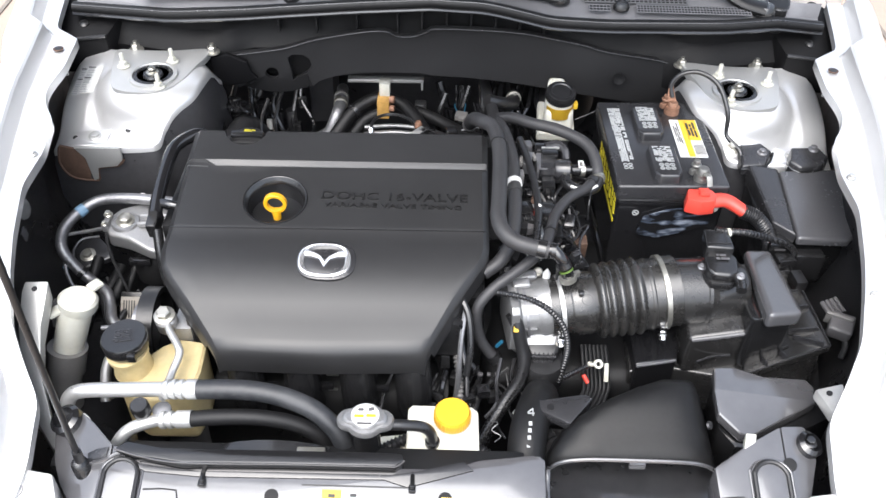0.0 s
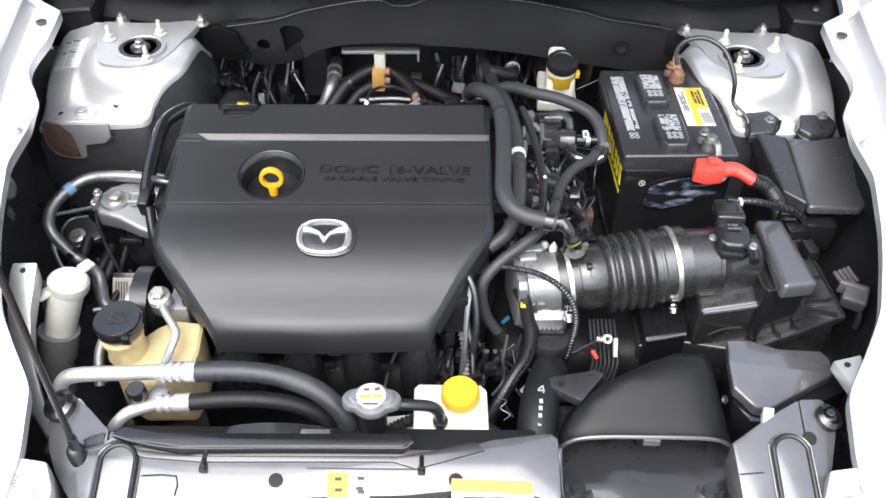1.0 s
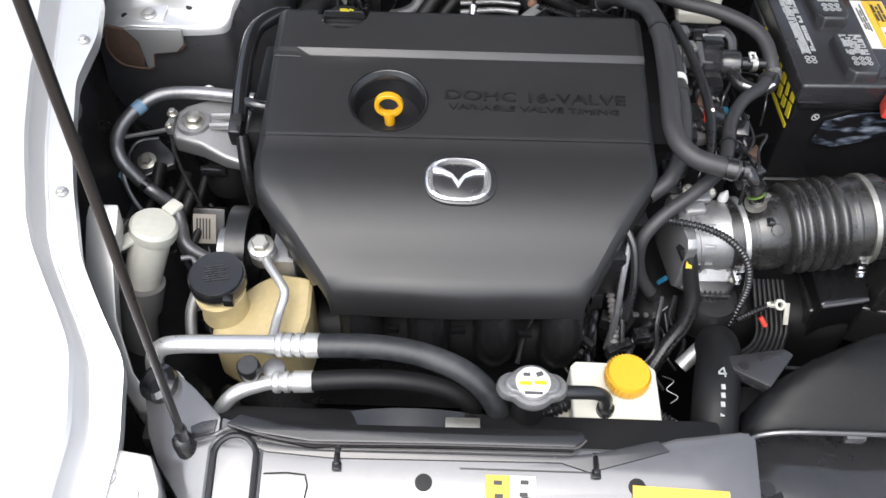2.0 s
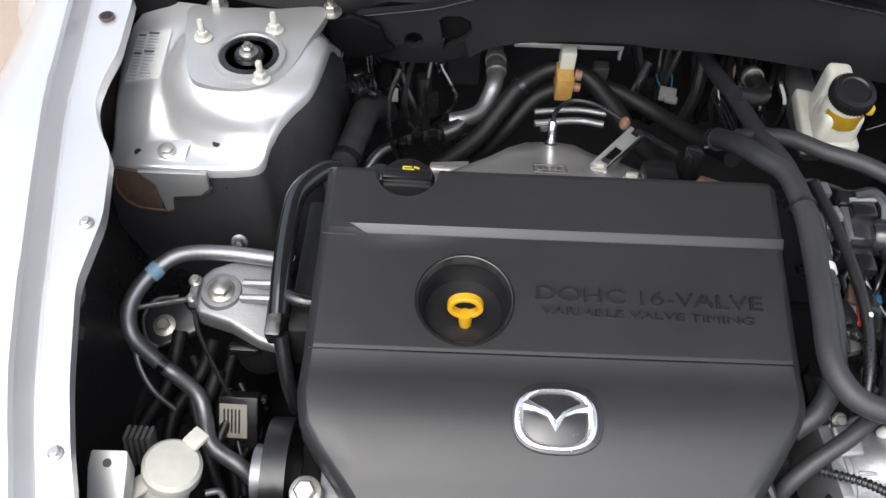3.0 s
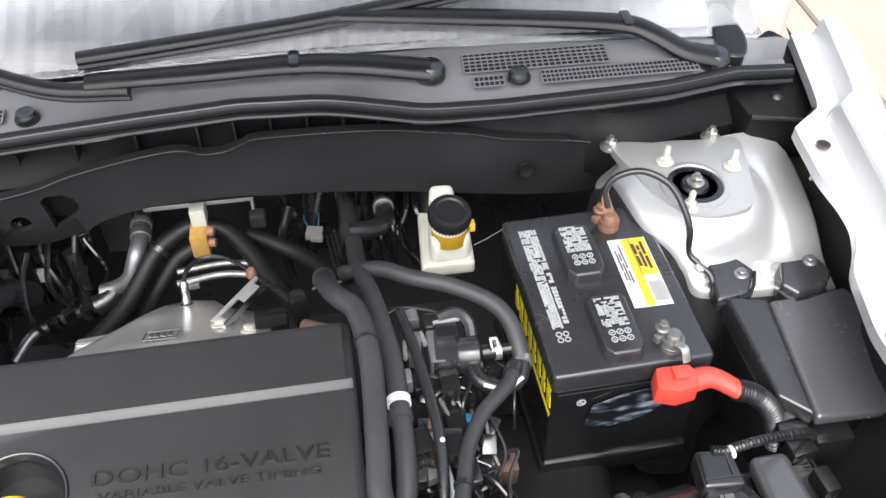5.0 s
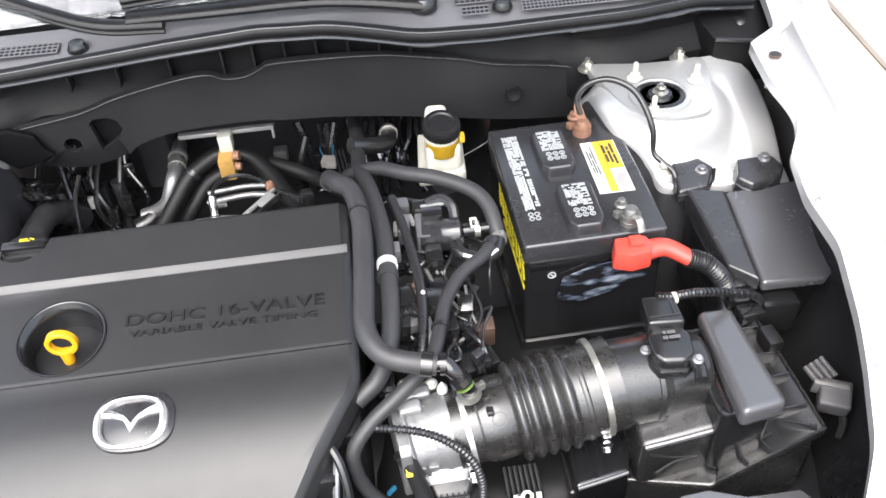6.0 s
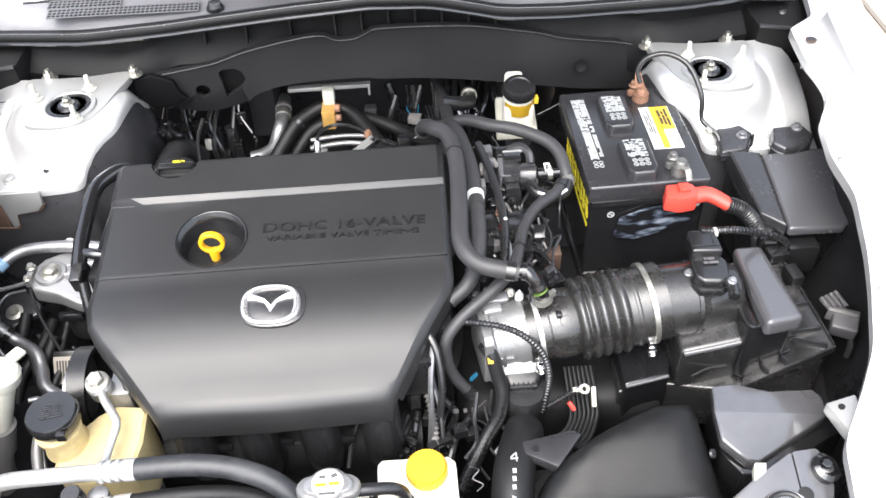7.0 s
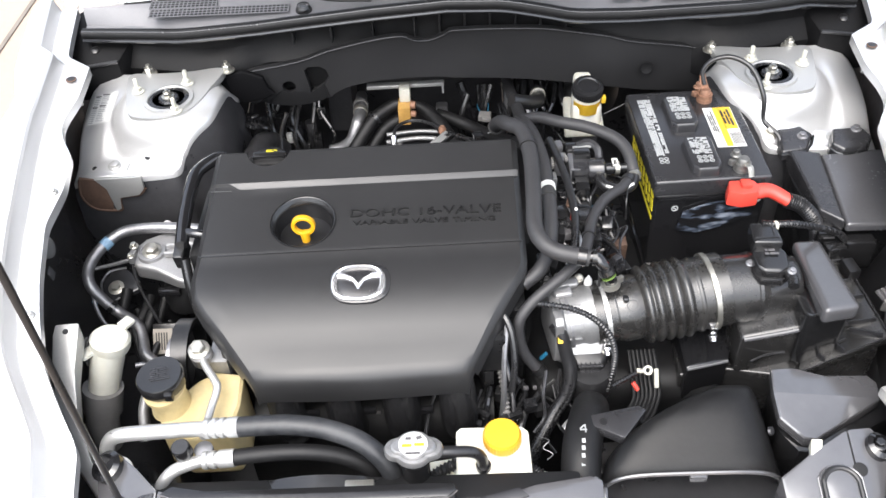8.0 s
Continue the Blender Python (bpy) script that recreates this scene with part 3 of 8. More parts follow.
wiper([(0.580, 0.706, 0.996), (0.540, 0.716, 1.004), (0.500, 0.738, 1.020), (0.465, 0.752, 1.028), (0.371, 0.766, 1.034), (0.226, 0.780, 1.042), (0.10, 0.792, 1.048)], [(-0.225, 0.762, 1.032), (-0.085, 0.774, 1.038), (0.070, 0.788, 1.046), (0.20, 0.804, 1.055), (0.32, 0.82, 1.064)], (0.467, 0.752, 1.030), "black wiper arm with a bent elbow")
for sx in (-1, 1):
    hc = empty("hinge_cover", (sx * 0.69, 0.72, 0.86), "black plastic cover over the hood hinge", "hinge cover", "hinge covers")
    hpts = [(sx * 0.625, 0.655), (sx * 0.71, 0.640), (sx * 0.78, 0.72), (sx * 0.70, 0.80), (sx * 0.60, 0.74)]
    htop = lambda x, y: 0.930 + (y - 0.65) * 0.3
    part("cover_shell", prism(hpts[::sx], 0.86, htop, 0.01), COWLFACE, hc)
    part("cover_rib", tube([(x * 0.985 + sx * 0.010, y, htop(x, y) + 0.001) for x, y in hpts[:2]], 0.0035, 8, 2), MATT, hc, "moulded stiffening rib")
    part("push_clip", lathe([(0.009, 0), (0.009, 0.002), (0.006, 0.004), (0, 0.0045)], (sx * 0.672, 0.685, htop(0, 0.685) - 0.0005), (0, -0.28, 1), 18), MATT, hc, "round push clip")
wcov = empty("wiper_cover", (0.58, 0.74, 0.98), "rounded black plastic cover beside the wiper pivot", "cover")
wpts = [(p.x, p.y) for p in smooth_path([(0.590, 0.735, 0), (0.594, 0.712, 0), (0.606, 0.702, 0), (0.622, 0.708, 0), (0.632, 0.745, 0), (0.624, 0.790, 0), (0.608, 0.800, 0), (0.596, 0.785, 0)], 3)]
wtop = lambda x, y: 1.000 + max(0, y - 0.70) * 0.12
part("cover_shell", prism(wpts, 0.95, wtop, 0.008, 3), WIPER, wcov)
part("cover_edge", tube([(x, y, wtop(x, y) - 0.003) for x, y in wpts], 0.0018, 6, 2), SATIN, wcov, "paler rounded edge")

# ---- engine cover ----
CZ = [(-0.01, 0.795), (0.003, 0.795), (0.0045, 0.812), (0.0085, 0.822), (0.016, 0.8295), (0.03, 0.8375), (0.05, 0.848), (0.08, 0.8650), (0.115, 0.8785), (0.145, 0.8845), (0.1845, 0.8872), (0.189, 0.8895),
      (0.309, 0.9090), (0.3155, 0.9150), (0.379, 0.9245), (0.385, 0.9225)]
CL = [(-0.01, -0.300), (0.003, -0.303), (0.014, -0.312), (0.10, -0.386), (0.115, -0.396), (0.14, -0.402), (0.20, -0.401), (0.39, -0.399)]
CR = [(-0.01, -0.018), (0.003, -0.014), (0.014, -0.007), (0.128, 0.067), (0.145, 0.0730), (0.165, 0.0745), (0.20, 0.0735), (0.39, 0.0725)]
skew = lambda x, y: 0.02 * (x + 0.16)
cover = empty("engine_cover", (-0.16, 0.19, 0.80), "black moulded plastic engine cover with a chrome oval badge", "engine cover")


ys = sorted({v for v, _ in CZ if v > 0} | {0.022, 0.040, 0.065, 0.097, 0.13, 0.160, 0.191, 0.290, 0.3172, 0.33, 0.35})
cs = [0, 0.005, 0.020, 0.025, 0.088, 0.12, 0.5, 0.88, 0.95, 0.975, 0.980, 0.995, 1.0]
WELL = V(-0.250, 0.2405, 0)
H = 0.0495
bm = bmesh.new()
rows = []
for y in ys:
    xl, xr = lerp_tab(CL, y), lerp_tab(CR, y)
    bow = 0.006 * max(0, 1 - y / 0.05)
    row = []
    xs = [xl + (xr - xl) * c for c in cs]
    xs[5:6] = [WELL.x - H, WELL.x + H] if 0.1 < y else [xl + (xr - xl) * 0.2, xl + (xr - xl) * 0.4]
    for x in xs:
        d = min(x - xl, xr - x)
        low = 0.0046 if abs(y - 0.3155) < 0.0001 and x < -0.35 else 0
        drop = 0.75 * max(0.0, 0.0095 - d) + (0.002 if d < 0.001 else 0)
        u = (x - xl) / (xr - xl) * 2 - 1
        row.append(bm.verts.new((x, y - bow * (1 - u * u) + skew(x, y), lerp_tab(CZ, y) - drop - low)))
    rows.append(row)
for i in range(len(rows) - 1):
    for j in range(len(rows[0]) - 1):
        inside = 0.1905 < ys[i] < 0.2895 and j == 5
        if not inside:
            bm.faces.new((rows[i][j], rows[i][j + 1], rows[i + 1][j + 1], rows[i + 1][j]))
# square patch with a round opening
NW = 48
sq, rim, rim2 = [], [], []
for k in range(NW):
    a = 2 * math.pi * k / NW
    c, s = math.cos(a), math.sin(a)
    m = max(abs(c), abs(s))
    q = V(WELL.x + H * c / m, WELL.y + H * s / m, 0)
    sq.append(bm.verts.new((q.x, q.y + skew(q.x, q.y), lerp_tab(CZ, q.y))))
    q = V(WELL.x + 0.0455 * c, WELL.y + 0.0455 * s, 0)
    rim.append(bm.verts.new((q.x, q.y + skew(q.x, q.y), lerp_tab(CZ, q.y))))
for k in range(NW):
    bm.faces.new((sq[k], sq[(k + 1) % NW], rim[(k + 1) % NW], rim[k]))
# skirt round the edge
edge = [r[0] for r in rows] + rows[-1][1:-1] + [r[-1] for r in rows[::-1]] + rows[0][-2:0:-1]
lowv = [bm.verts.new((v.co.x + (0.004 if v.co.x < -0.2 else -0.004) * 0, v.co.y, v.co.z - (0.030 if v.co.y > 0.02 else 0.012))) for v in edge]
for k in range(len(edge)):
    j = (k + 1) % len(edge)
    bm.faces.new((edge[k], edge[j], lowv[j], lowv[k]))
# round notch for the oil cap in the rear edge
NC, NR = V(-0.316, 0.381, 0), 0.0335
for k in range(14):
    a = math.pi + math.pi * (k + 0.5) / 14
    n = V(math.cos(a), math.sin(a), 0)
    near = [f for f in bm.faces if f.calc_center_median().y > 0.32 and min(v.co.x for v in f.verts) < -0.26 and max(v.co.y for v in f.verts) > 0.325]
    geom = list({g for f in near for g in list(f.verts) + list(f.edges)} | set(near))
    bmesh.ops.bisect_plane(bm, geom=geom, plane_co=NC + n * NR, plane_no=n, dist=1e-6)
inside_n = [f for f in bm.faces if (f.calc_center_median() - NC).to_2d().length < NR * 0.995 and f.calc_center_median().y > 0.33]
bmesh.ops.delete(bm, geom=inside_n, context="FACES")
lip = [e for e in bm.edges if e.is_boundary and all(abs((v.co - NC).to_2d().length - NR) < 0.0012 and v.co.z > 0.905 for v in e.verts)]
ext = bmesh.ops.extrude_edge_only(bm, edges=lip)["geom"]
bmesh.ops.translate(bm, verts=[g for g in ext if isinstance(g, bmesh.types.BMVert)], vec=(0, 0, -0.024))
part("cover_shell", bm, COVER, cover, "satin black moulded shell", sharp=24)
wz = lerp_tab(CZ, WELL.y)
tilt = Vector((0, -0.165, 1)).normalized()
part("dipstick_well", lathe([(0.0492, 0.0003), (0.0486, 0.0020), (0.0470, 0.0022), (0.0458, 0.0012), (0.0446, -0.0025), (0.0432, -0.0035), (0.0405, -0.012), (0.035, -0.05), (0.0, -0.052)], (WELL.x, WELL.y + skew(WELL.x, 0), wz), tilt, 40, top_open=True), BLACK, cover, "deep round well", sharp=50)
# edge strip along the step
for xa, xb in ((-0.352, 0.0705),):
    part("step_strip", prism([(xa, 0.3085 + skew(xa, 0)), (xb, 0.3085 + skew(xb, 0)), (xb, 0.3165 + skew(xb, 0)), (xa - 0.018, 0.3165 + skew(xa, 0))], lambda x, y: lerp_tab(CZ, y - skew(x, 0)) - 0.003, lambda x, y: 0.9095 + (y - skew(x, 0) - 0.3085) * 0.78, 0.0008), STRIP, cover, "lighter bevelled strip")
part("moulded_line", tube([(x, y + skew(x, 0), lerp_tab(CZ, y) + 0.0003) for x, y in ((-0.396, 0.3075), (-0.380, 0.3075), (-0.364, 0.3070))], 0.0009, 6, 2), STRIP, cover, "fine moulded line")
part("seam", box((-0.164, 0.1858, 0.8880), (0.464, 0.0018, 0.0012), 0.0005, rz=1.15), BLACK, cover)


def words(text, size, place, tiltx, mat, parent, name="lettering", label="", depth=0.0008, width=None):
    cu = bpy.data.curves.new("words", "FONT")
    cu.body, cu.size, cu.extrude = text, size, depth
    ob = new("words", cu)
    me = bpy.data.meshes.new_from_object(ob.evaluated_get(bpy.context.evaluated_depsgraph_get()))
    bpy.data.objects.remove(ob)
    b = bmesh.new()
    b.from_mesh(me)
    co = np.array([v.co for v in b.verts])
    w = co[:, 0].max() - co[:, 0].min()
    k = (width / w) if width else 1.0
    moved(b, Matrix.Translation(place) @ Euler((radians(tiltx), 0, 0)).to_matrix().to_4x4() @ Matrix.Diagonal((k, 1, 1, 1)))
    return part(name, b, mat, parent, label)


words("DOHC 16-VALVE", 0.021, (-0.183, 0.2435, lerp_tab(CZ, 0.2435) + 0.0009), 9.4, LETTER, cover, label="raised black lettering", width=0.222, depth=0.0016)
words("VARIABLE VALVE TIMING", 0.0115, (-0.176, 0.2285, lerp_tab(CZ, 0.2285) + 0.0007), 9.4, LETTER, cover, label="raised black lettering", width=0.208, depth=0.0014)


def oval_at(a, rx, ry, n=2.6):
    """A point of a squarish oval."""
    c, s = math.cos(a), math.sin(a)
    return V(math.copysign(abs(c) ** (2 / n), c) * rx, math.copysign(abs(s) ** (2 / n), s) * ry, 0)


BC = V(-0.1625, 0.1235, lerp_tab(CZ, 0.1235) + 0.001)
BM = Matrix.Translation(BC) @ Euler((radians(13), 0, 0)).to_matrix().to_4x4()
turns = [2 * math.pi * k / 64 for k in range(64)]
base_rings = [[oval_at(a, 0.0425 * k, 0.0332 * k) + V(0.0022, 0.0016, z) for a in turns] for k, z in ((1.0, -0.0020), (0.985, 0.0004), (0.95, 0.0012))]
part("badge_base", moved(loft(base_rings), BM), SATIN, cover, "dark oval badge base")
ring = [[oval_at(a, rx, ry) + V(0, dy, z) for rx, ry, dy, z in ((0.0382, 0.0288, 0, 0.0008), (0.0374, 0.0281, 0, 0.0044), (0.0338, 0.0268, 0.0006, 0.0056), (0.0300, 0.0254, 0.0012, 0.0044), (0.0290, 0.0248, 0.0012, 0.0008))] for a in turns]
part("badge", moved(loft(ring + [ring[0]], False, False), BM), BADGE, cover, "chrome squarish oval ring")
upper = [(-0.0300, 0.0190), (-0.0190, 0.0142), (-0.0070, 0.0075), (0.0, -0.0012)]
lower = [(-0.0292, 0.0078), (-0.0180, 0.0068), (-0.0075, 0.0020), (0.0, -0.0115)]
wing = [[V(x, y, 0.0010), V(x, y, 0.0036), V((x + u) / 2, (y + v) / 2 * 0.92, 0.0058), V(u, v, 0.0036), V(u, v, 0.0010)] for (x, y), (u, v) in zip(upper, lower)]
wing = wing + [[V(-q.x, q.y, q.z) for q in w] for w in wing[-2::-1]]
part("badge_wing", moved(loft(wing, False, False), BM), BADGE, cover, "chrome spread wing shape")

# dipstick
dip = empty("dipstick", (-0.249, 0.232, 0.85), "yellow plastic oil dipstick with a ring handle", "dipstick")
rg = []
for k in range(32):
    a = 2 * math.pi * k / 32
    o = V(math.cos(a), 0, math.sin(a))
    c = V(-0.249, 0.232, 0.897)
    rg.append([c + o * 0.0175 * 1.0 + V(0, -0.0045, 0), c + o * 0.0175 + V(0, 0.0045, 0), c + o * 0.0120 + V(0, 0.0045, 0), c + o * 0.0120 + V(0, -0.0045, 0)])
part("ring_handle", bevelled(loft(rg + [rg[0]], False, False), 0.001, 1, 60), YELLOW, dip, "yellow finger ring")
part("stem", tube([(-0.249, 0.231, 0.885), (-0.248, 0.229, 0.872), (-0.248, 0.228, 0.845)], lambda t: 0.0075 - 0.002 * t, 12), YELLOW, dip)

# oil filler cap, at the rear corner of the cover
block = empty("engine_block", (-0.16, 0.22, 0.34), "dark engine block and head under the cover", "engine")
capz = 0.898
oil = part("filler_cap", lathe([(0.026, -0.02), (0.0295, 0.0), (0.0295, 0.010), (0.027, 0.013), (0.0, 0.0135)], (-0.316, 0.380, capz), (0, -0.1, 1), 36), BLACK, block, "black oil filler cap")
part("grip", box((-0.316, 0.380, capz + 0.017), (0.052, 0.013, 0.010), 0.003, rx=6), BLACK, oil, "raised finger grip")
part("mark", moved(merge(box((-0.309, 0.3722, capz + 0.0226), (0.012, 0.0011, 0.001), 0, rx=6), box((-0.310, 0.3752, capz + 0.0229), (0.009, 0.0011, 0.001), 0, rx=6), box((-0.3145, 0.3738, capz + 0.0228), (0.0012, 0.0036, 0.001), 0, rx=6), box((-0.3005, 0.3745, capz + 0.0228), (0.006, 0.0016, 0.001), 0, rz=-20, rx=6)), Matrix.Translation((-0.006, 0.012, 0))), YELINK, oil, "small yellow oil mark")

# plastic belt guard beside the cover
guard = empty("timing_guard", (-0.43, 0.30, 0.80), "glossy black plastic guard along the cover's side", "guard")
part("guard_bar", tube([(-0.388, 0.392, 0.906), (-0.405, 0.386, 0.908), (-0.428, 0.360, 0.905), (-0.434, 0.325, 0.898), (-0.434, 0.265, 0.888), (-0.432, 0.222, 0.876)], 0.0105, 12), GLOSS, guard)
part("guard_arm", tube([(-0.434, 0.246, 0.882), (-0.412, 0.236, 0.885), (-0.392, 0.236, 0.882)], 0.007, 10), GLOSS, guard)
# dark plate put where the shaded gap beside the cover lies
part("gap_plate", box((-0.410, 0.30, 0.825), (0.03, 0.17, 0.07), 0.006), DULL, guard)
part("guard_end", box((-0.438, 0.228, 0.856), (0.016, 0.040, 0.030), 0.003, rx=12), BLACK, guard, "open clip end")
part("guard_leg", tube([(-0.431, 0.214, 0.855), (-0.426, 0.19, 0.81), (-0.42, 0.18, 0.76)], 0.008, 10), BLACK, guard)

# engine block and black intake manifold below the cover
part("block", box((-0.16, 0.24, 0.60), (0.46, 0.26, 0.46), 0.01), MATT, block)
part("head", box((-0.16, 0.25, 0.825), (0.44, 0.22, 0.09), 0.01), MATT, block)
part("front_head", box((-0.16, 0.11, 0.79), (0.40, 0.10, 0.07), 0.01), MATT, block)
man = empty("intake_manifold", (-0.16, 0.03, 0.60), "glossy black plastic intake manifold with curved runners", "manifold")
for x in (-0.275, -0.195, -0.115, -0.035):
    part("runner", tube([(x, 0.10, 0.80), (x, 0.045, 0.785), (x + 0.004, 0.020, 0.745), (x + 0.006, 0.025, 0.69), (x + 0.006, 0.08, 0.64)], 0.027, 14, 6), BLACK, man)
part("plenum", tube([(-0.33, 0.07, 0.66), (0.02, 0.07, 0.66)], 0.05, 16), DULL, man)
for x, z in ((-0.235, 0.775), (-0.155, 0.778), (-0.075, 0.775)):
    part("lug", box((x, 0.030, z), (0.020, 0.014, 0.022), 0.002), GLOSS, man)
    part("lug", box((x, 0.014, z - 0.04), (0.018, 0.008, 0.010), 0.002), GLOSS, man)
# gearbox mass below hoses, to the side of the engine
gear = empty("gearbox", (0.22, 0.25, 0.34), "dark gearbox below the battery and hoses", "gearbox")
part("housing", box((0.22, 0.24, 0.52), (0.30, 0.34, 0.36), 0.04, 3), DULL, gear)
part("bell", lathe([(0.13, 0), (0.12, 0.10), (0.09, 0.14)], (0.06, 0.22, 0.57), (1, 0, 0), 32), DULL, gear)

# ---- battery ----
rng = random.Random(4)
bat = empty("battery", (0.365, 0.42, 0.70), "black car battery with white print and a yellow and white label", "battery")
BX0, BX1, BY0, BY1, BZ = 0.276, 0.455, 0.302, 0.545, 0.888
part("case", box(((BX0 + BX1) / 2, (BY0 + BY1) / 2, 0.775), (BX1 - BX0 - 0.004, BY1 - BY0 - 0.006, 0.17), 0.006, 3), GLOSS, bat, "glossy black plastic case")
part("lid", box(((BX0 + BX1) / 2, (BY0 + BY1) / 2, 0.873), (BX1 - BX0, BY1 - BY0, 0.030), 0.005, 3), SATIN, bat, "dusty black lid")
part("case_rib", box(((BX0 + BX1) / 2, BY0 + 0.001, 0.852), (BX1 - BX0 - 0.012, 0.004, 0.008), 0.0015), GLOSS, bat)
part("base_rim", box(((BX0 + BX1) / 2, (BY0 + BY1) / 2, 0.700), (BX1 - BX0 + 0.004, BY1 - BY0 + 0.004, 0.03), 0.004), GLOSS, bat)


def slanted(cx, cy, w, d, rz):
    q = [(-w / 2 + 0.008, -d / 2), (w / 2 - 0.008, -d / 2), (w / 2, -d / 2 + 0.012), (w / 2, d / 2 - 0.008), (w / 2 - 0.006, d / 2), (-w / 2 + 0.006, d / 2), (-w / 2, d / 2 - 0.008), (-w / 2, -d / 2 + 0.012)]
    c, s = math.cos(radians(rz)), math.sin(radians(rz))
    return [(cx + x * c - y * s, cy + x * s + y * c) for x, y in q]


def dense(x0, y0, x1, y1, nx, ny, z, fill):
    """Small dense print: rows of short upright bars, some joined."""
    out, dx, dy = [], (x1 - x0) / nx, (y1 - y0) / ny
    for j in range(ny):
        i = 0
        while i < nx:
            n = rng.choice((1, 1, 2, 3))
            if rng.random() < fill:
                w = min(n, nx - i) * dx
                out.append(box((x0 + i * dx + w / 2, y0 + (j + 0.5) * dy, z), (w * 0.86, dy * rng.uniform(0.6, 0.92), 0.0006), 0))
            i += n
    return merge(*out)


for cx, cy in ((0.351, 0.470), (0.358, 0.354)):
    vc = part("vent_cap", prism(slanted(cx, cy, 0.048, 0.092, 0), BZ - 0.002, BZ + 0.014, 0.003, 3, 0.10), SATIN, bat, "satin black vent cap with white print")
    part("print", dense(cx - 0.016, cy - 0.006, cx + 0.014, cy + 0.036, 12, 15, BZ + 0.0146, 0.82), WHITEINK, vc)
    part("print", merge(*[ringed((cx - 0.009 + 0.0088 * (k % 3), cy - 0.014 - 0.0095 * (k // 3), BZ + 0.0142), (0, 0, 1), 0.0040, 0.0028, 0.0008, 14) for k in range(6)], *[box((cx - 0.009 + 0.0088 * (k % 3), cy - 0.014 - 0.0095 * (k // 3), BZ + 0.0146), (0.0035, 0.0012, 0.0006), 0, rz=45 * k) for k in range(6)]), WHITEINK, vc, "white warning rounds")
part("print", dense(0.290, 0.455, 0.312, 0.522, 6, 30, BZ + 0.0006, 0.9), WHITEINK, bat, "column of white print")
part("print", dense(0.291, 0.366, 0.304, 0.455, 4, 40, BZ + 0.0006, 0.9), WHITEINK, bat, "column of white print")
part("print", dense(0.3055, 0.372, 0.312, 0.450, 2, 14, BZ + 0.0006, 0.8), WHITEINK, bat)
part("print", merge(*[ringed((0.296 + 0.008 * (k % 2), 0.350 + 0.008 * (k // 2), BZ + 0.0002), (0, 0, 1), 0.0036, 0.0024, 0.0008, 14) for k in range(4)]), WHITEINK, bat)
lab = part("sticker", box((0.4145, 0.433, BZ + 0.0006), (0.046, 0.108, 0.0008), 0, rz=-1), LABELW, bat, "white and yellow battery sticker")
part("yellow_band", box((0.4120, 0.433, BZ + 0.0014), (0.010, 0.106, 0.0006), 0, rz=-1), LABELY, lab)
part("yellow_band", box((0.4265, 0.456, BZ + 0.0014), (0.020, 0.060, 0.0006), 0, rz=-1), LABELY, lab)
part("dark_print", bars((0.418, 0.434, 0.434, 0.484), 3, rng, BZ + 0.002, "y"), INK, lab)
part("barcode", merge(*[box((0.4195 + 0.0022 * k, 0.400, BZ + 0.0014), (0.001, 0.030, 0.0005), 0) for k in range(8)]), GREYCONN, lab)
part("fine_print", bars((0.395, 0.415, 0.405, 0.478), 3, rng, BZ + 0.0014, "y"), GREYCONN, lab)
# yellow block shapes on the inner side
for k in range(8):
    y = 0.316 + 0.0205 * k
    h = (0.020, 0.014, 0.017, 0.012, 0.019, 0.013, 0.016, 0.021)[k]
    part("yellow_shape", box((BX0 + 0.0016, y, 0.824 + h / 2), (0.0012, 0.0125, h), 0, rx=-14), YELINK, bat, "yellow printed shape")
    part("yellow_shape", box((BX0 + 0.0016, y + 0.003, 0.826 + h + (0.034 - h) / 2), (0.0012, 0.0085 if k % 2 else 0.0130, 0.031 - h), 0, rx=-14), YELINK, bat, "yellow printed shape")
part("yellow_shape", box((BX0 + 0.0016, 0.372, 0.814), (0.0012, 0.13, 0.006), 0, rx=1), YELINK, bat, "yellow printed shape")
part("scuff", moved(prism([(0.318, 0.790), (0.352, 0.782), (0.405, 0.796), (0.436, 0.815), (0.438, 0.842), (0.405, 0.848), (0.360, 0.842), (0.325, 0.828)], 0, 0.0008, 0), pose(0, BY0 - 0.0013, 0, 90, 0, 0)), SCUFF, bat, "torn blue-grey remains of a sticker")
part("scuff", merge(ringed((0.312, BY0 + 0.0022, 0.832), (0, -1, 0), 0.0055, 0.0038, 0.0008, 16), box((0.312, BY0 + 0.0018, 0.832), (0.006, 0.0008, 0.002), 0, ry=40)), WHITEINK, bat)
part("spot", lathe([(0.007, 0), (0.007, 0.001)], (0.438, BY0 + 0.002, 0.842), (0, -1, 0), 20), LABELW, bat, "round white spot")
# terminals
for (x, y), m, lb in (((0.402, 0.512), COPPER, "corroded copper-brown terminal"), ((0.412, 0.322), LEAD, "dull lead terminal")):
    tp = part("terminal", lathe([(0.013, 0), (0.013, 0.006), (0.0095, 0.008), (0.0085, 0.020), (0.007, 0.022), (0, 0.022)], (x, y, BZ), seg=22), m, bat, lb)
    part("clamp", merge(lathe([(0.009, 0.006), (0.0125, 0.006), (0.0125, 0.013), (0.009, 0.013)], (x, y, BZ), seg=22), box((x - 0.012, y + 0.006, BZ + 0.012), (0.018, 0.009, 0.010), 0.002, rz=30)), m, tp)
    part("clamp_bolt", bolt((x - 0.010, y + 0.010, BZ + 0.020), r=0.0055, h=0.007), m, tp)
bat.location.y += 0.0105
bat.rotation_euler.z = radians(2.0)
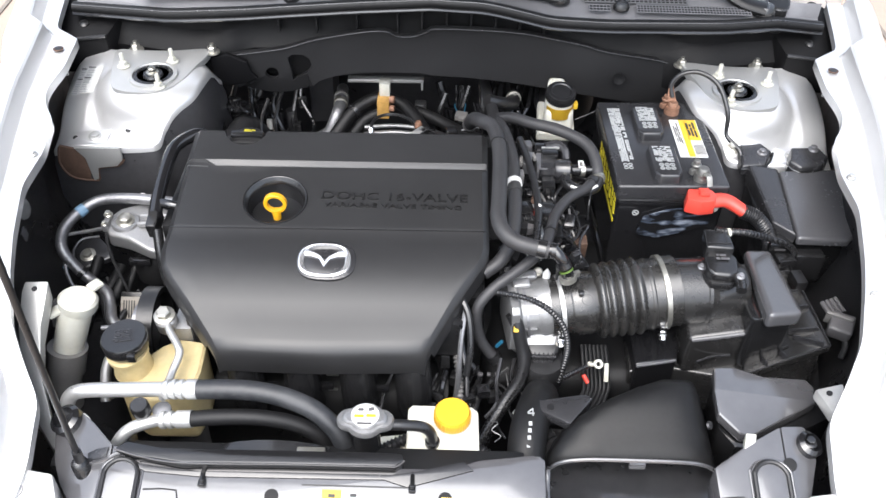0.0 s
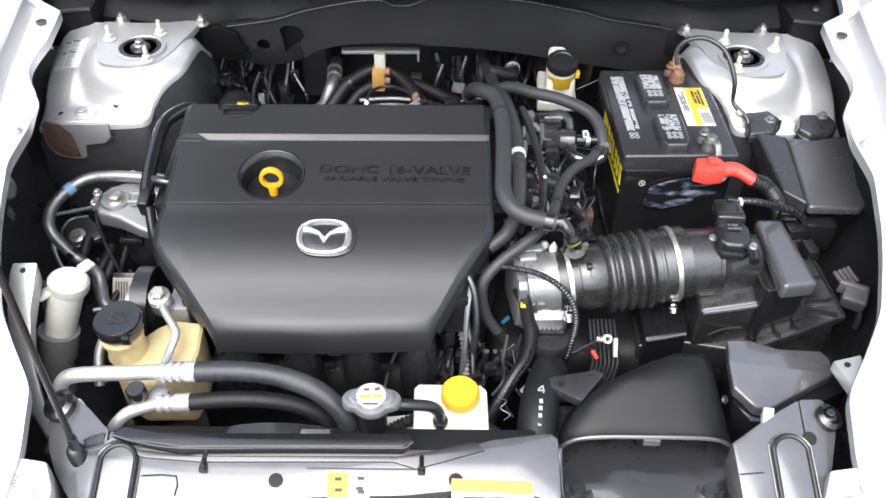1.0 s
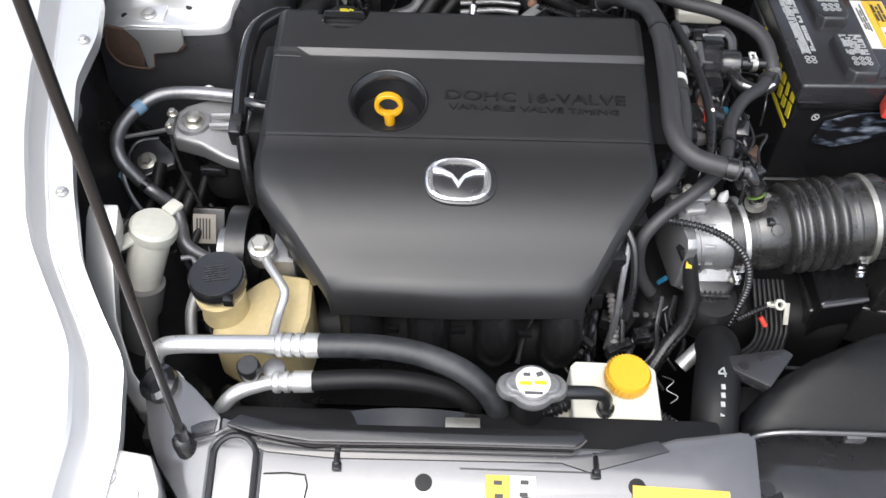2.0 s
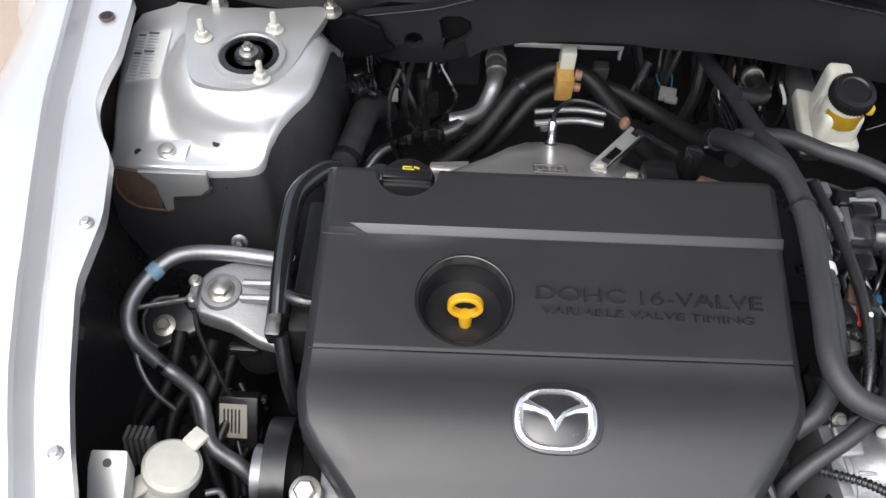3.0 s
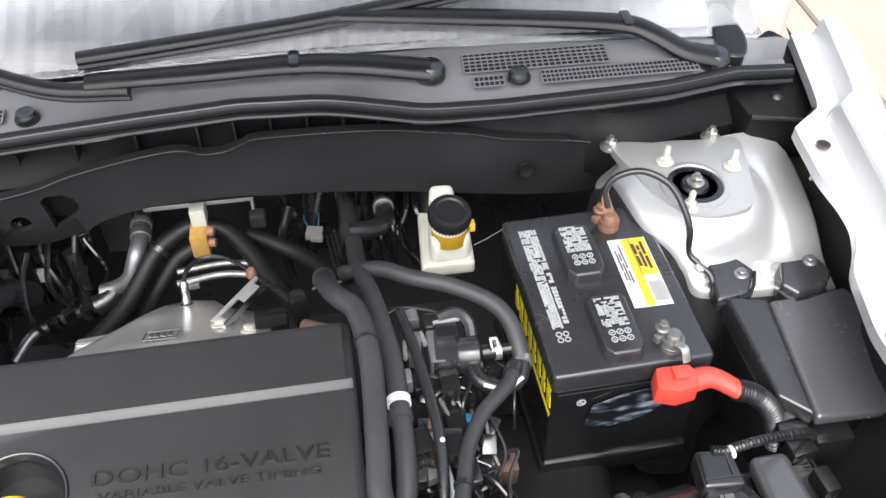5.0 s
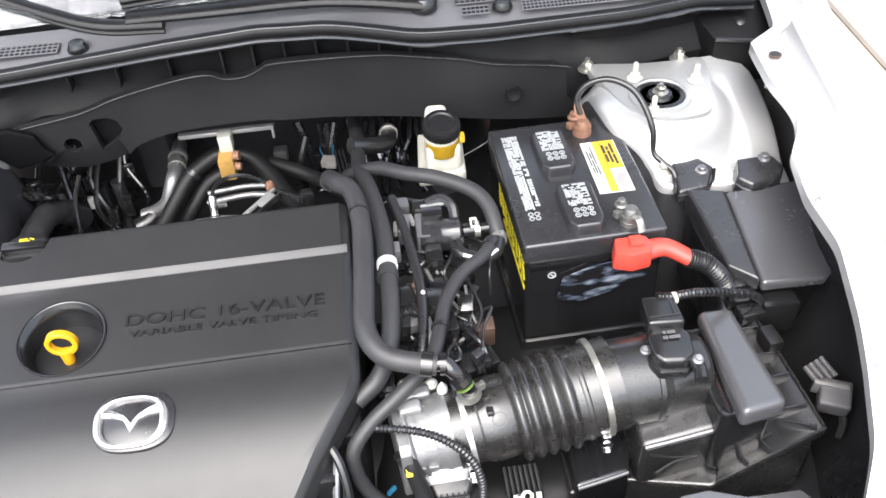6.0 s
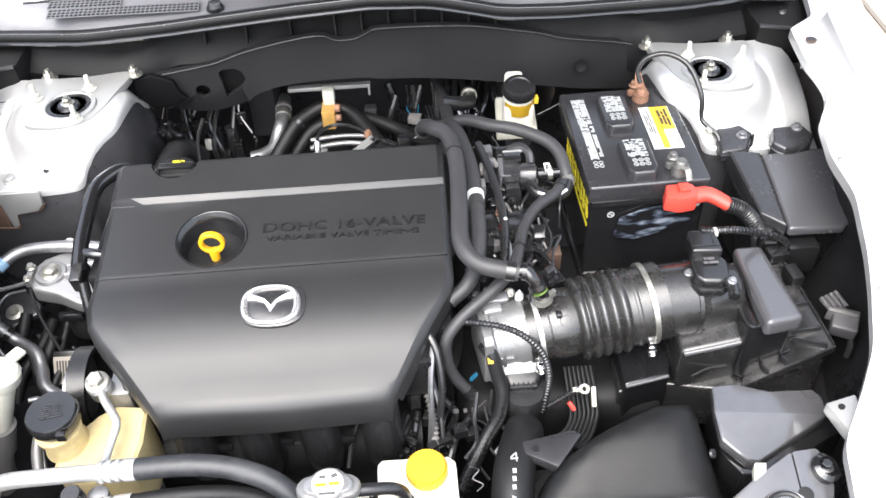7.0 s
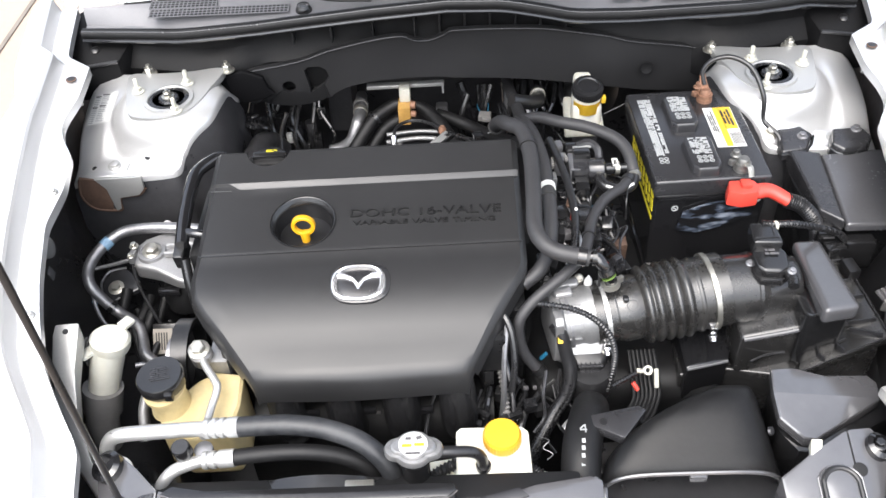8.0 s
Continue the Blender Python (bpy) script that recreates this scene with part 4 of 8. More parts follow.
# negative cable
neg = empty("negative_cable", (0.43, 0.50, 0.84), "black earth cable arching from the brown terminal to the tower", "cable")
part("lead", tube([(0.400, 0.520, 0.915), (0.396, 0.528, 0.935), (0.410, 0.530, 0.955), (0.440, 0.525, 0.962), (0.470, 0.505, 0.950), (0.487, 0.475, 0.915), (0.490, 0.465, 0.880), (0.500, 0.452, 0.870), (0.512, 0.436, 0.862), (0.514, 0.416, 0.840)], 0.0042, 10), RUBBER, neg)
for k in range(5):
    part("copper_strand", tube([(0.404 + 0.002 * (k - 2), 0.514, 0.904), (0.3985 + 0.0026 * (k - 2), 0.520 + 0.001 * (k % 2), 0.916), (0.396 + 0.001 * (k - 2), 0.527, 0.934), (0.401, 0.531, 0.946)], 0.0016, 6), COPPER, neg, "rusty copper cable strand")
part("eyelet", bolt((0.502, 0.452, 0.862), (0, -0.4, 0.8), r=0.008, h=0.008, flange=1.8), ZINC, neg)
# positive cable with red cover
pos = empty("positive_cable", (0.43, 0.29, 0.85), "red terminal cover with a black ribbed cable", "cable")
part("red_cover", bevelled(prism([(0.378, 0.276), (0.400, 0.268), (0.424, 0.272), (0.430, 0.288), (0.424, 0.304), (0.384, 0.304)], 0.862, 0.889, 0.004, 2, 0.06), 0), RED, pos, "bright red plastic cover")
part("red_boot", tube([(0.420, 0.288, 0.876), (0.446, 0.290, 0.876), (0.474, 0.276, 0.866)], lambda t: 0.0135 - 0.002 * t, 12, 6, 0.85), RED, pos)
part("red_tab", box((0.408, 0.290, 0.892), (0.016, 0.016, 0.006), 0.002), RED, pos)
part("strap", tube([(0.412, 0.318, 0.905), (0.416, 0.308, 0.908), (0.418, 0.300, 0.896)], 0.005, 8, 6, 0.5), ZINC, pos)
part("ribbed_sleeve", tube([(0.470, 0.277, 0.867), (0.492, 0.274, 0.858), (0.512, 0.268, 0.838), (0.524, 0.262, 0.812), (0.528, 0.255, 0.78)], lambda t: 0.0112 + 0.0012 * math.sin(t * 2 * math.pi * 26), 12, 40), RUBBER, pos, "black corrugated sleeve")

neg.location += V(-0.003, 0.0105, 0)
pos.location += V(0.004, 0.006, -0.001)

# ---- fuse box ----
fb = empty("fuse_box", (0.60, 0.34, 0.74), "black plastic fuse box with a stepped lid", "fuse box")
part("box_body", prism([(0.520, 0.258), (0.690, 0.285), (0.690, 0.405), (0.516, 0.405)], 0.72, 0.828, 0.006), BLACK, fb)
part("lid", prism([(0.560, 0.250), (0.640, 0.249), (0.692, 0.290), (0.704, 0.335), (0.668, 0.416), (0.5665, 0.405)], 0.825, lambda x, y: 0.842 + (y - 0.25) * 0.10 - (x - 0.55) * 0.03, 0.006, 4), SHEEN, fb, "satin grey-black lid")
part("lid_side", prism([(0.526, 0.280), (0.5570, 0.252), (0.5635, 0.405), (0.516, 0.415)], 0.825, lambda x, y: 0.846 + (y - 0.25) * 0.09, 0.004, 3), SATIN, fb, "raised lid section")
part("latch", box((0.538, 0.254, 0.815), (0.034, 0.012, 0.024), 0.002), BLACK, fb)
part("latch_mark", box((0.538, 0.2475, 0.818), (0.016, 0.001, 0.003), 0), GREYCONN, fb)
part("side_box", box((0.585, 0.250, 0.790), (0.045, 0.03, 0.05), 0.003), BLACK, fb)

# relay brackets on the tower
for pts, zz, lb in (([(0.505, 0.412), (0.548, 0.418), (0.566, 0.450), (0.545, 0.474), (0.508, 0.470)], 0.010, "black relay clip bolted to the tower"),
                    ([(0.583, 0.418), (0.600, 0.402), (0.640, 0.410), (0.655, 0.430), (0.642, 0.452), (0.592, 0.450)], 0.020, "black relay cover bolted to the tower")):
    e = empty("relay", (pts[0][0] + 0.03, 0.44, 0.845), lb, "relay", "relays")
    part("relay_body", prism(pts, 0.838, lambda x, y: 0.852 + 0.20 * (y - 0.44) + zz, 0.004, 3, 0.06), SATIN, e)
    cx = sum(p[0] for p in pts) / len(pts)
    part("relay_bolt", bolt((cx + 0.012, 0.446, 0.852 + zz), r=0.006, h=0.005), STEEL, e)
    part("relay_lip", tube([(x, y, 0.852 + 0.20 * (y - 0.44) + zz * 0.55) for x, y in pts[:3]], 0.0022, 6, 2), BLACK, e)

# ---- air filter box, mass air sensor, bellows ----
air = empty("air_filter_box", (0.46, 0.14, 0.68), "black plastic air filter housing with a tall ridge", "air filter box")
fz = lambda x, y: 0.742 + max(0, x - 0.452) * 0.36 + max(0, y - 0.074) * 0.10
part("lower_box", prism([(0.292, 0.076), (0.362, 0.086), (0.450, 0.054), (0.570, 0.078), (0.562, 0.141), (0.550, 0.241), (0.50, 0.25), (0.30, 0.20)], 0.64, lambda x, y: 0.715 + max(0, x - 0.40) * 0.28, 0.006, 3), AIRBOX, air, "lower housing")
part("low_step", prism([(0.298, 0.070), (0.362, 0.082), (0.386, 0.166), (0.296, 0.162)], 0.66, lambda x, y: 0.737 + max(0, y - 0.085) * 0.10, 0.006, 4), GLOSS, air, "glossy lower step")
part("upper_box", prism([(0.370, 0.078), (0.469, 0.082), (0.462, 0.205), (0.364, 0.205)], 0.715, lambda x, y: 0.789 + (x - 0.37) * 0.18 + max(0, min(y, 0.12) - 0.08) * 0.62, 0.007, 4), AIRBOX, air, "upper housing")
part("web", tube([(0.368, 0.121, 0.8165), (0.415, 0.122, 0.823), (0.460, 0.125, 0.829)], 0.0016, 6, 2), SATIN, air, "fine moulded line")
part("web", tube([(0.385, 0.111, 0.813), (0.415, 0.112, 0.818), (0.450, 0.114, 0.823)], 0.0012, 6, 2), SATIN, air)
part("barrel", lathe([(0.045, 0), (0.044, 0.07), (0.040, 0.076)], (0.38, 0.148, 0.816), (1, 0.08, 0.0), 40), AIRBOX, air, "barrel-shaped top")
part("duct_neck", lathe([(0.050, 0.0), (0.050, 0.052), (0.0515, 0.053), (0.0515, 0.058), (0.049, 0.059), (0.046, 0.065), (0.044, 0.07)], (0.337, 0.145, 0.819), (1, 0.08, 0.0), 40), AIRBOX, air, "round outlet neck")
part("ridge", prism([(0.457, 0.050), (0.509, 0.060), (0.508, 0.216), (0.466, 0.214)], lambda x, y: 0.842 - (y - 0.06) * 0.10, lambda x, y: 0.871 - (x - 0.463) * 0.04 - (y - 0.065) * 0.15, 0.011, 5, 0.0), SHEEN, air, "tall ridge with its sky sheen in the grey")
part("ridge_side", prism([(0.447, 0.074), (0.456, 0.068), (0.506, 0.075), (0.512, 0.214), (0.448, 0.21)], 0.74, lambda x, y: 0.850 - (y - 0.07) * 0.12 - (0.012 if x < 0.45 or x > 0.51 else 0), 0.006, 3), BLACK, air, "black wall under the ridge")
part("flange", prism([(0.450, 0.050), (0.576, 0.074), (0.569, 0.141), (0.556, 0.243), (0.505, 0.243), (0.505, 0.088), (0.462, 0.078)], lambda x, y: fz(x, y) - 0.012, fz, 0.003), AIRBOX, air, "flat flange round the housing")
for (x0, y0), (x1, y1) in (((0.520, 0.223), (0.552, 0.219)), ((0.520, 0.184), (0.556, 0.180)), ((0.522, 0.150), (0.563, 0.149)), ((0.524, 0.108), (0.567, 0.106)), ((0.528, 0.098), (0.566, 0.076)), ((0.478, 0.080), (0.486, 0.058)), ((0.505, 0.086), (0.512, 0.064))):
    xm, ym = (x0 + x1) / 2, (y0 + y1) / 2
    part("web", box((xm, ym, fz(xm, ym) + 0.005), (math.hypot(x1 - x0, y1 - y0), 0.0022, 0.011), 0.0006, rz=math.degrees(math.atan2(y1 - y0, x1 - x0)), ry=-12), SATIN, air)
for pts in ([(0.452, 0.052), (0.515, 0.064), (0.575, 0.075)], [(0.466, 0.0765), (0.495, 0.082), (0.522, 0.088)], [(0.574, 0.078), (0.567, 0.141), (0.554, 0.240)], [(0.385, 0.066), (0.41, 0.077), (0.437, 0.080)]):
    part("web", tube([(x, y, fz(x, y) + (0.002 if x > 0.44 else 0.012)) for x, y in pts], 0.0018, 6, 3), SATIN, air)
# edge highlights of the housing, put in as pale tubes
part("edge_glint", tube([(0.300, 0.0705, 0.7345), (0.33, 0.0755, 0.7360), (0.360, 0.0815, 0.7375)], 0.0026, 8), SHEEN, air)
part("step_glint", tube([(0.3735, 0.0785, 0.7865), (0.42, 0.080, 0.795), (0.466, 0.0825, 0.8035)], 0.0034, 8), SHEEN, air)
part("box_clip", box((0.556, 0.196, 0.800), (0.018, 0.030, 0.022), 0.003, rz=8), MATT, air)
part("box_clip", box((0.545, 0.236, 0.802), (0.030, 0.022, 0.024), 0.003, rz=8), BLACK, air)
maf = empty("air_flow_sensor", (0.41, 0.16, 0.86), "black air flow sensor plugged into the intake neck", "sensor")
mp = [(0.386, 0.128), (0.394, 0.118), (0.418, 0.116), (0.432, 0.126), (0.434, 0.152), (0.426, 0.164), (0.394, 0.166), (0.384, 0.154)]
part("sensor_base", prism([(0.409 + (x - 0.409) * 1.14, 0.142 + (y - 0.142) * 1.1) for x, y in mp], 0.855, 0.868, 0.003), BLACK, maf, "flat mounting base")
part("sensor_body", prism(mp, 0.866, lambda x, y: 0.884 + (y - 0.13) * 0.10, 0.005, 3, 0.06), BLACK, maf)
part("sensor_plug", prism([(0.388, 0.160), (0.428, 0.158), (0.426, 0.196), (0.390, 0.198)], 0.872, lambda x, y: 0.898 + (y - 0.16) * 0.05, 0.004, 3), BLACK, maf)
part("plug_line", merge(box((0.408, 0.1675, 0.8995), (0.034, 0.0015, 0.001), 0), box((0.419, 0.180, 0.8998), (0.0015, 0.026, 0.001), 0)), SATIN, maf)
part("sensor_tab", tube([(0.428, 0.128, 0.874), (0.432, 0.112, 0.873), (0.430, 0.098, 0.871)], 0.0075, 12), BLACK, maf)
part("sensor_screw", bolt((0.431, 0.118, 0.880), (0, -0.2, 1), r=0.004, h=0.004), STEEL, maf)
part("sensor_screw", bolt((0.384, 0.148, 0.868), (0, -0.2, 1), r=0.004, h=0.004), STEEL, maf)
part("print", bars((0.400, 0.144, 0.420, 0.158), 2, rng, 0.8885), GREYCONN, maf)
part("harness", tube([(0.407, 0.196, 0.900), (0.424, 0.196, 0.897), (0.460, 0.208, 0.885), (0.51, 0.226, 0.858), (0.548, 0.240, 0.832), (0.57, 0.25, 0.80)], lambda t: 0.0048 + 0.0007 * math.sin(t * 2 * math.pi * 40), 10, 36), RUBBER, maf, "corrugated cable sleeve")
part("cable_tie", ringed((0.424, 0.193, 0.897), (1, 0.2, 0), 0.0068, 0.004, 0.004), NATURAL, maf)

bel = empty("intake_bellows", (0.25, 0.12, 0.77), "ribbed black rubber intake bellows with steel clamps", "intake hose")
A, Bp = V(0.166, 0.124, 0.800), V(0.352, 0.146, 0.822)
ax = (Bp - A).normalized()
L = (Bp - A).length
prof = []
for k in range(141):
    u = k / 140
    r = 0.0475 + 0.006 * u
    if u < 0.16:
        r = 0.044
    elif u < 0.36:
        r = 0.0455 + 0.002 * math.sin((u - 0.16) / 0.20 * math.pi)
    elif u < 0.72:
        r += 0.0068 * abs(math.sin((u - 0.36) / 0.36 * math.pi * 5)) ** 0.8
    elif u < 0.77:
        r = 0.0525
    elif u < 0.80:
        r = 0.0545
    prof.append((r, u * L))
part("bellows", lathe([(0.036, 0)] + prof + [(0.045, L)], A, ax, 44), BELLOWS, bel, "black rubber with round ribs", sharp=60)
for u, r, w in ((0.87, 0.0552, 0.0068), (0.07, 0.0462, 0.006)):
    cl = part("clamp", ringed(A + ax * (u * L), ax, r + 0.0012, r - 0.0035, w), ZINC if u > 0.5 else ALUPIPE, bel, "bright steel hose clamp")
    part("clamp_screw", merge(box(A + ax * (u * L + w / 2) + V(0.002, -r * 0.86, -r * 0.45), (0.010, 0.016, 0.012), 0.002), bolt(A + ax * (u * L + w / 2) + V(0.002, -r * 0.97, -r * 0.62), (0, -0.6, -0.8), r=0.005, h=0.006)), CHROME, cl)
part("mould_mark", ringed(A + ax * (0.27 * L) + V(0, -0.030, 0.0365), (0.05, -0.62, 0.78), 0.0085, 0.0073, 0.0012), SATIN, bel)
part("rubber_tag", box(A + ax * (0.22 * L) + V(0, -0.018, 0.0425), (0.008, 0.022, 0.006), 0.002, rx=-25), RUBBER, bel)

# throttle body
thr = empty("throttle_body", (0.14, 0.085, 0.74), "cast aluminium throttle body with a black motor cover", "throttle body")
part("casting", lathe([(0.030, 0), (0.045, 0.002), (0.045, 0.010), (0.041, 0.013), (0.0395, 0.030), (0.041, 0.040), (0.043, 0.044), (0.043, 0.058)], (0.110, 0.119, 0.795), ax, 36), ALU, thr, "bright cast aluminium")
for k in range(10):
    q = 2 * math.pi * k / 10
    part("cast_rib", box((0.138, 0.1215 + 0.0405 * math.cos(q), 0.797 + 0.0405 * math.sin(q)), (0.018, 0.004, 0.004), 0.001, rx=math.degrees(q)), ALU, thr)
part("cast_band", ringed((0.128, 0.1205, 0.7965), ax, 0.0425, 0.038, 0.004, 32), STEEL, thr)
part("flange", moved(prism([(-0.044, -0.036), (-0.036, -0.044), (0.036, -0.044), (0.044, -0.036), (0.044, 0.036), (0.036, 0.044), (-0.036, 0.044), (-0.044, 0.036)], -0.006, 0.006, 0.002), pose(0.108, 0.118, 0.796, 0, 90, 8)), ALU, thr)
for o, s, r in (((0.128, 0.150, 0.836), (0.036, 0.014, 0.016), 10), ((0.132, 0.163, 0.826), (0.044, 0.014, 0.014), 12), ((0.122, 0.130, 0.842), (0.026, 0.016, 0.010), 10)):
    part("sensor_block", box(o, s, 0.004, 3, rz=r, rx=12), ALU, thr, "stepped cast lug")
part("lower_casting", prism([(0.113, 0.094), (0.136, 0.078), (0.178, 0.080), (0.186, 0.096), (0.176, 0.112), (0.120, 0.112)], 0.735, lambda x, y: 0.772 + (y - 0.09) * 0.9, 0.005, 3), ALU, thr, "cast lower housing")
part("cast_rib", merge(box((0.150, 0.094, 0.781), (0.050, 0.004, 0.010), 0.001, rz=6), box((0.132, 0.102, 0.788), (0.004, 0.022, 0.012), 0.001)), ALU, thr)
for o in ((0.119, 0.160, 0.842), (0.149, 0.164, 0.834), (0.183, 0.086, 0.764), (0.124, 0.078, 0.760)):
    part("bolt", bolt(o, (0, -0.5, 0.8), r=0.005, h=0.005), ZINC, thr)
part("cone_tip", lathe([(0.006, 0), (0.006, 0.008), (0.001, 0.020)], (0.160, 0.150, 0.838), (0, -0.2, 1), 14), LABELW, thr, "white conical tip")
part("motor_cover", merge(prism([(0.132, 0.080), (0.140, 0.066), (0.176, 0.066), (0.186, 0.080), (0.180, 0.094), (0.138, 0.094)], 0.70, lambda x, y: 0.757 + (y - 0.066) * 0.45, 0.006, 3), lathe([(0.032, 0), (0.034, 0.006), (0.034, 0.05), (0.03, 0.056)], (0.160, 0.078, 0.690), (0, -0.1, 1), 28)), MATT, thr, "black motor cover")
for k in range(5):
    part("rib", box((0.146 + 0.0065 * k, 0.0665, 0.7525), (0.0016, 0.005, 0.016), 0.0005, rx=-10), SATIN, thr)
part("rib", box((0.159, 0.0650, 0.757), (0.036, 0.005, 0.0018), 0.0005), SATIN, thr)
part("rib", box((0.159, 0.0650, 0.746), (0.030, 0.005, 0.0018), 0.0005), SATIN, thr)

# hoses between cover and battery
def hose(name, pts, r, mat, label, step=6, parts=()):
    e = empty(name, pts[0], label, "hose", "engine hoses")
    part("hose_run", tube(pts, r, 14, step), mat, e)
    for o, d, rr, w, m, lb in parts:
        part("clip", ringed(o, d, rr + 0.0022, rr - 0.001, w), m, e, lb)
    return e


hose("coolant_hose", [(0.046, 0.530, 0.845), (0.048, 0.492, 0.880), (0.054, 0.450, 0.912), (0.064, 0.420, 0.928), (0.080, 0.395, 0.935), (0.0885, 0.350, 0.935), (0.090, 0.300, 0.932), (0.087, 0.225, 0.927), (0.085, 0.185, 0.923), (0.092, 0.158, 0.918), (0.112, 0.140, 0.913), (0.156, 0.129, 0.909)], 0.0118, FOAM, "thick grey foam-sleeved hose bent round the cover",
     parts=(((0.140, 0.1325, 0.9102), (1, -0.22, -0.08), 0.0112, 0.012, BLACK, "black end sleeve"), ((0.0885, 0.352, 0.935), (0.02, -1, 0), 0.0112, 0.003, RUBBER, ""), ((0.0465, 0.520, 0.853), (0.02, -0.75, 0.65), 0.0116, 0.010, DULL, "black band")))
hose("heater_hose", [(0.078, 0.880, 0.770), (0.080, 0.800, 0.778), (0.083, 0.740, 0.786), (0.085, 0.690, 0.803), (0.086, 0.635, 0.828), (0.0875, 0.570, 0.853), (0.090, 0.510, 0.874), (0.102, 0.440, 0.895), (0.113, 0.360, 0.898), (0.1145, 0.300, 0.894), (0.114, 0.240, 0.889), (0.108, 0.190, 0.876), (0.092, 0.158, 0.862), (0.066, 0.140, 0.850)], 0.0105, FOAM, "dark grey hose with a pale spring clip",
     parts=(((0.1145, 0.296, 0.8936), (0, 1, 0.02), 0.0102, 0.009, LABELW, "pale clip"), ((0.1140, 0.278, 0.892), (0, 1, 0.02), 0.0105, 0.010, INK, "")))
hose("vacuum_hose", [(0.128, 0.42, 0.895), (0.139, 0.36, 0.895), (0.147, 0.30, 0.892), (0.150, 0.25, 0.885), (0.146, 0.20, 0.872), (0.138, 0.16, 0.855)], 0.006, RUBBER, "thin black rubber hose")
hose("breather_hose", [(0.254, 0.358, 0.868), (0.232, 0.318, 0.876), (0.200, 0.285, 0.880), (0.177, 0.245, 0.880), (0.166, 0.205, 0.880), (0.152, 0.165, 0.879), (0.118, 0.133, 0.868), (0.082, 0.110, 0.852), (0.060, 0.094, 0.830), (0.058, 0.088, 0.800), (0.068, 0.082, 0.765), (0.092, 0.074, 0.732)], 0.0082, FOAM, "long grey rubber hose looping past the throttle",
     parts=(((0.084, 0.077, 0.744), (0.55, -0.2, -0.8), 0.0082, 0.010, DULL, "black end sleeve"), ((0.246, 0.343, 0.871), (-0.5, -0.85, 0.15), 0.0082, 0.012, RUBBER, "black tape wrap"), ((0.166, 0.207, 0.880), (-0.1, -1, 0), 0.0080, 0.004, RUBBER, "black tie")))
hose("purge_hose", [(0.070, 0.520, 0.858), (0.092, 0.506, 0.876), (0.118, 0.490, 0.890), (0.150, 0.466, 0.896), (0.190, 0.446, 0.899), (0.230, 0.418, 0.897), (0.248, 0.392, 0.890), (0.254, 0.360, 0.876), (0.256, 0.345, 0.862)], 0.0098, FOAM, "grey foam hose reaching the battery's side")
ret = hose("return_hose", [(0.256, 0.352, 0.872), (0.248, 0.330, 0.868), (0.228, 0.320, 0.868), (0.208, 0.328, 0.870), (0.200, 0.345, 0.872), (0.203, 0.358, 0.874)], 0.0085, RUBBER, "short black hose curled into a loop",
     parts=(((0.2005, 0.348, 0.8725), (0.05, 1, 0.1), 0.0085, 0.008, ZINC, "steel spring clip"), ((0.254, 0.346, 0.871), (0.3, 1, 0), 0.0085, 0.008, ZINC, "steel spring clip")))
part("paint_stripe", tube([(0.250, 0.326, 0.874), (0.230, 0.3135, 0.8745), (0.207, 0.321, 0.876)], 0.0022, 8, 6), LABELW, ret, "white paint stripe")

# purge valve
pv = empty("purge_valve", (0.185, 0.36, 0.82), "black purge valve with small plugs", "valve")
part("valve_body", merge(box((0.186, 0.366, 0.872), (0.046, 0.030, 0.030), 0.004, rz=-4), lathe([(0.015, 0), (0.017, 0.003), (0.017, 0.024), (0.012, 0.027)], (0.184, 0.364, 0.876), (1, -0.05, 0), 26), box((0.170, 0.372, 0.878), (0.020, 0.044, 0.020), 0.003, rz=-4)), SATIN, pv, "round valve housing")
part("valve_cap", box((0.176, 0.386, 0.890), (0.026, 0.020, 0.012), 0.003), BLACK, pv)
part("valve_nose", lathe([(0.009, 0), (0.009, 0.018), (0.007, 0.02), (0.007, 0.034)], (0.212, 0.364, 0.876), (1, 0.05, 0), 18), BLACK, pv)
part("nose_clip", ringed((0.226, 0.3645, 0.876), (1, 0.05, 0), 0.0105, 0.006, 0.007), ZINC, pv)
part("valve_plug", box((0.172, 0.334, 0.864), (0.022, 0.030, 0.022), 0.003), BLACK, pv)
part("bracket", merge(box((0.156, 0.372, 0.866), (0.004, 0.044, 0.040), 0.001), box((0.163, 0.372, 0.886), (0.016, 0.044, 0.003), 0.001)), STEEL, pv, "dull metal bracket")
part("bracket", box((0.180, 0.400, 0.893), (0.034, 0.006, 0.004), 0.001, rz=8), ALUPIPE, pv)
part("clip_frame", merge(box((0.2225, 0.3645, 0.8875), (0.002, 0.016, 0.003), 0), box((0.2295, 0.3645, 0.8875), (0.002, 0.016, 0.003), 0), box((0.226, 0.372, 0.8875), (0.009, 0.002, 0.003), 0), box((0.226, 0.357, 0.8875), (0.009, 0.002, 0.003), 0)), LABELW, pv, "pale square clip")
part("valve_ribs", merge(*[box((0.172 + 0.004 * k, 0.325, 0.862), (0.0015, 0.004, 0.02), 0) for k in range(-2, 3)]), BLACK, pv)

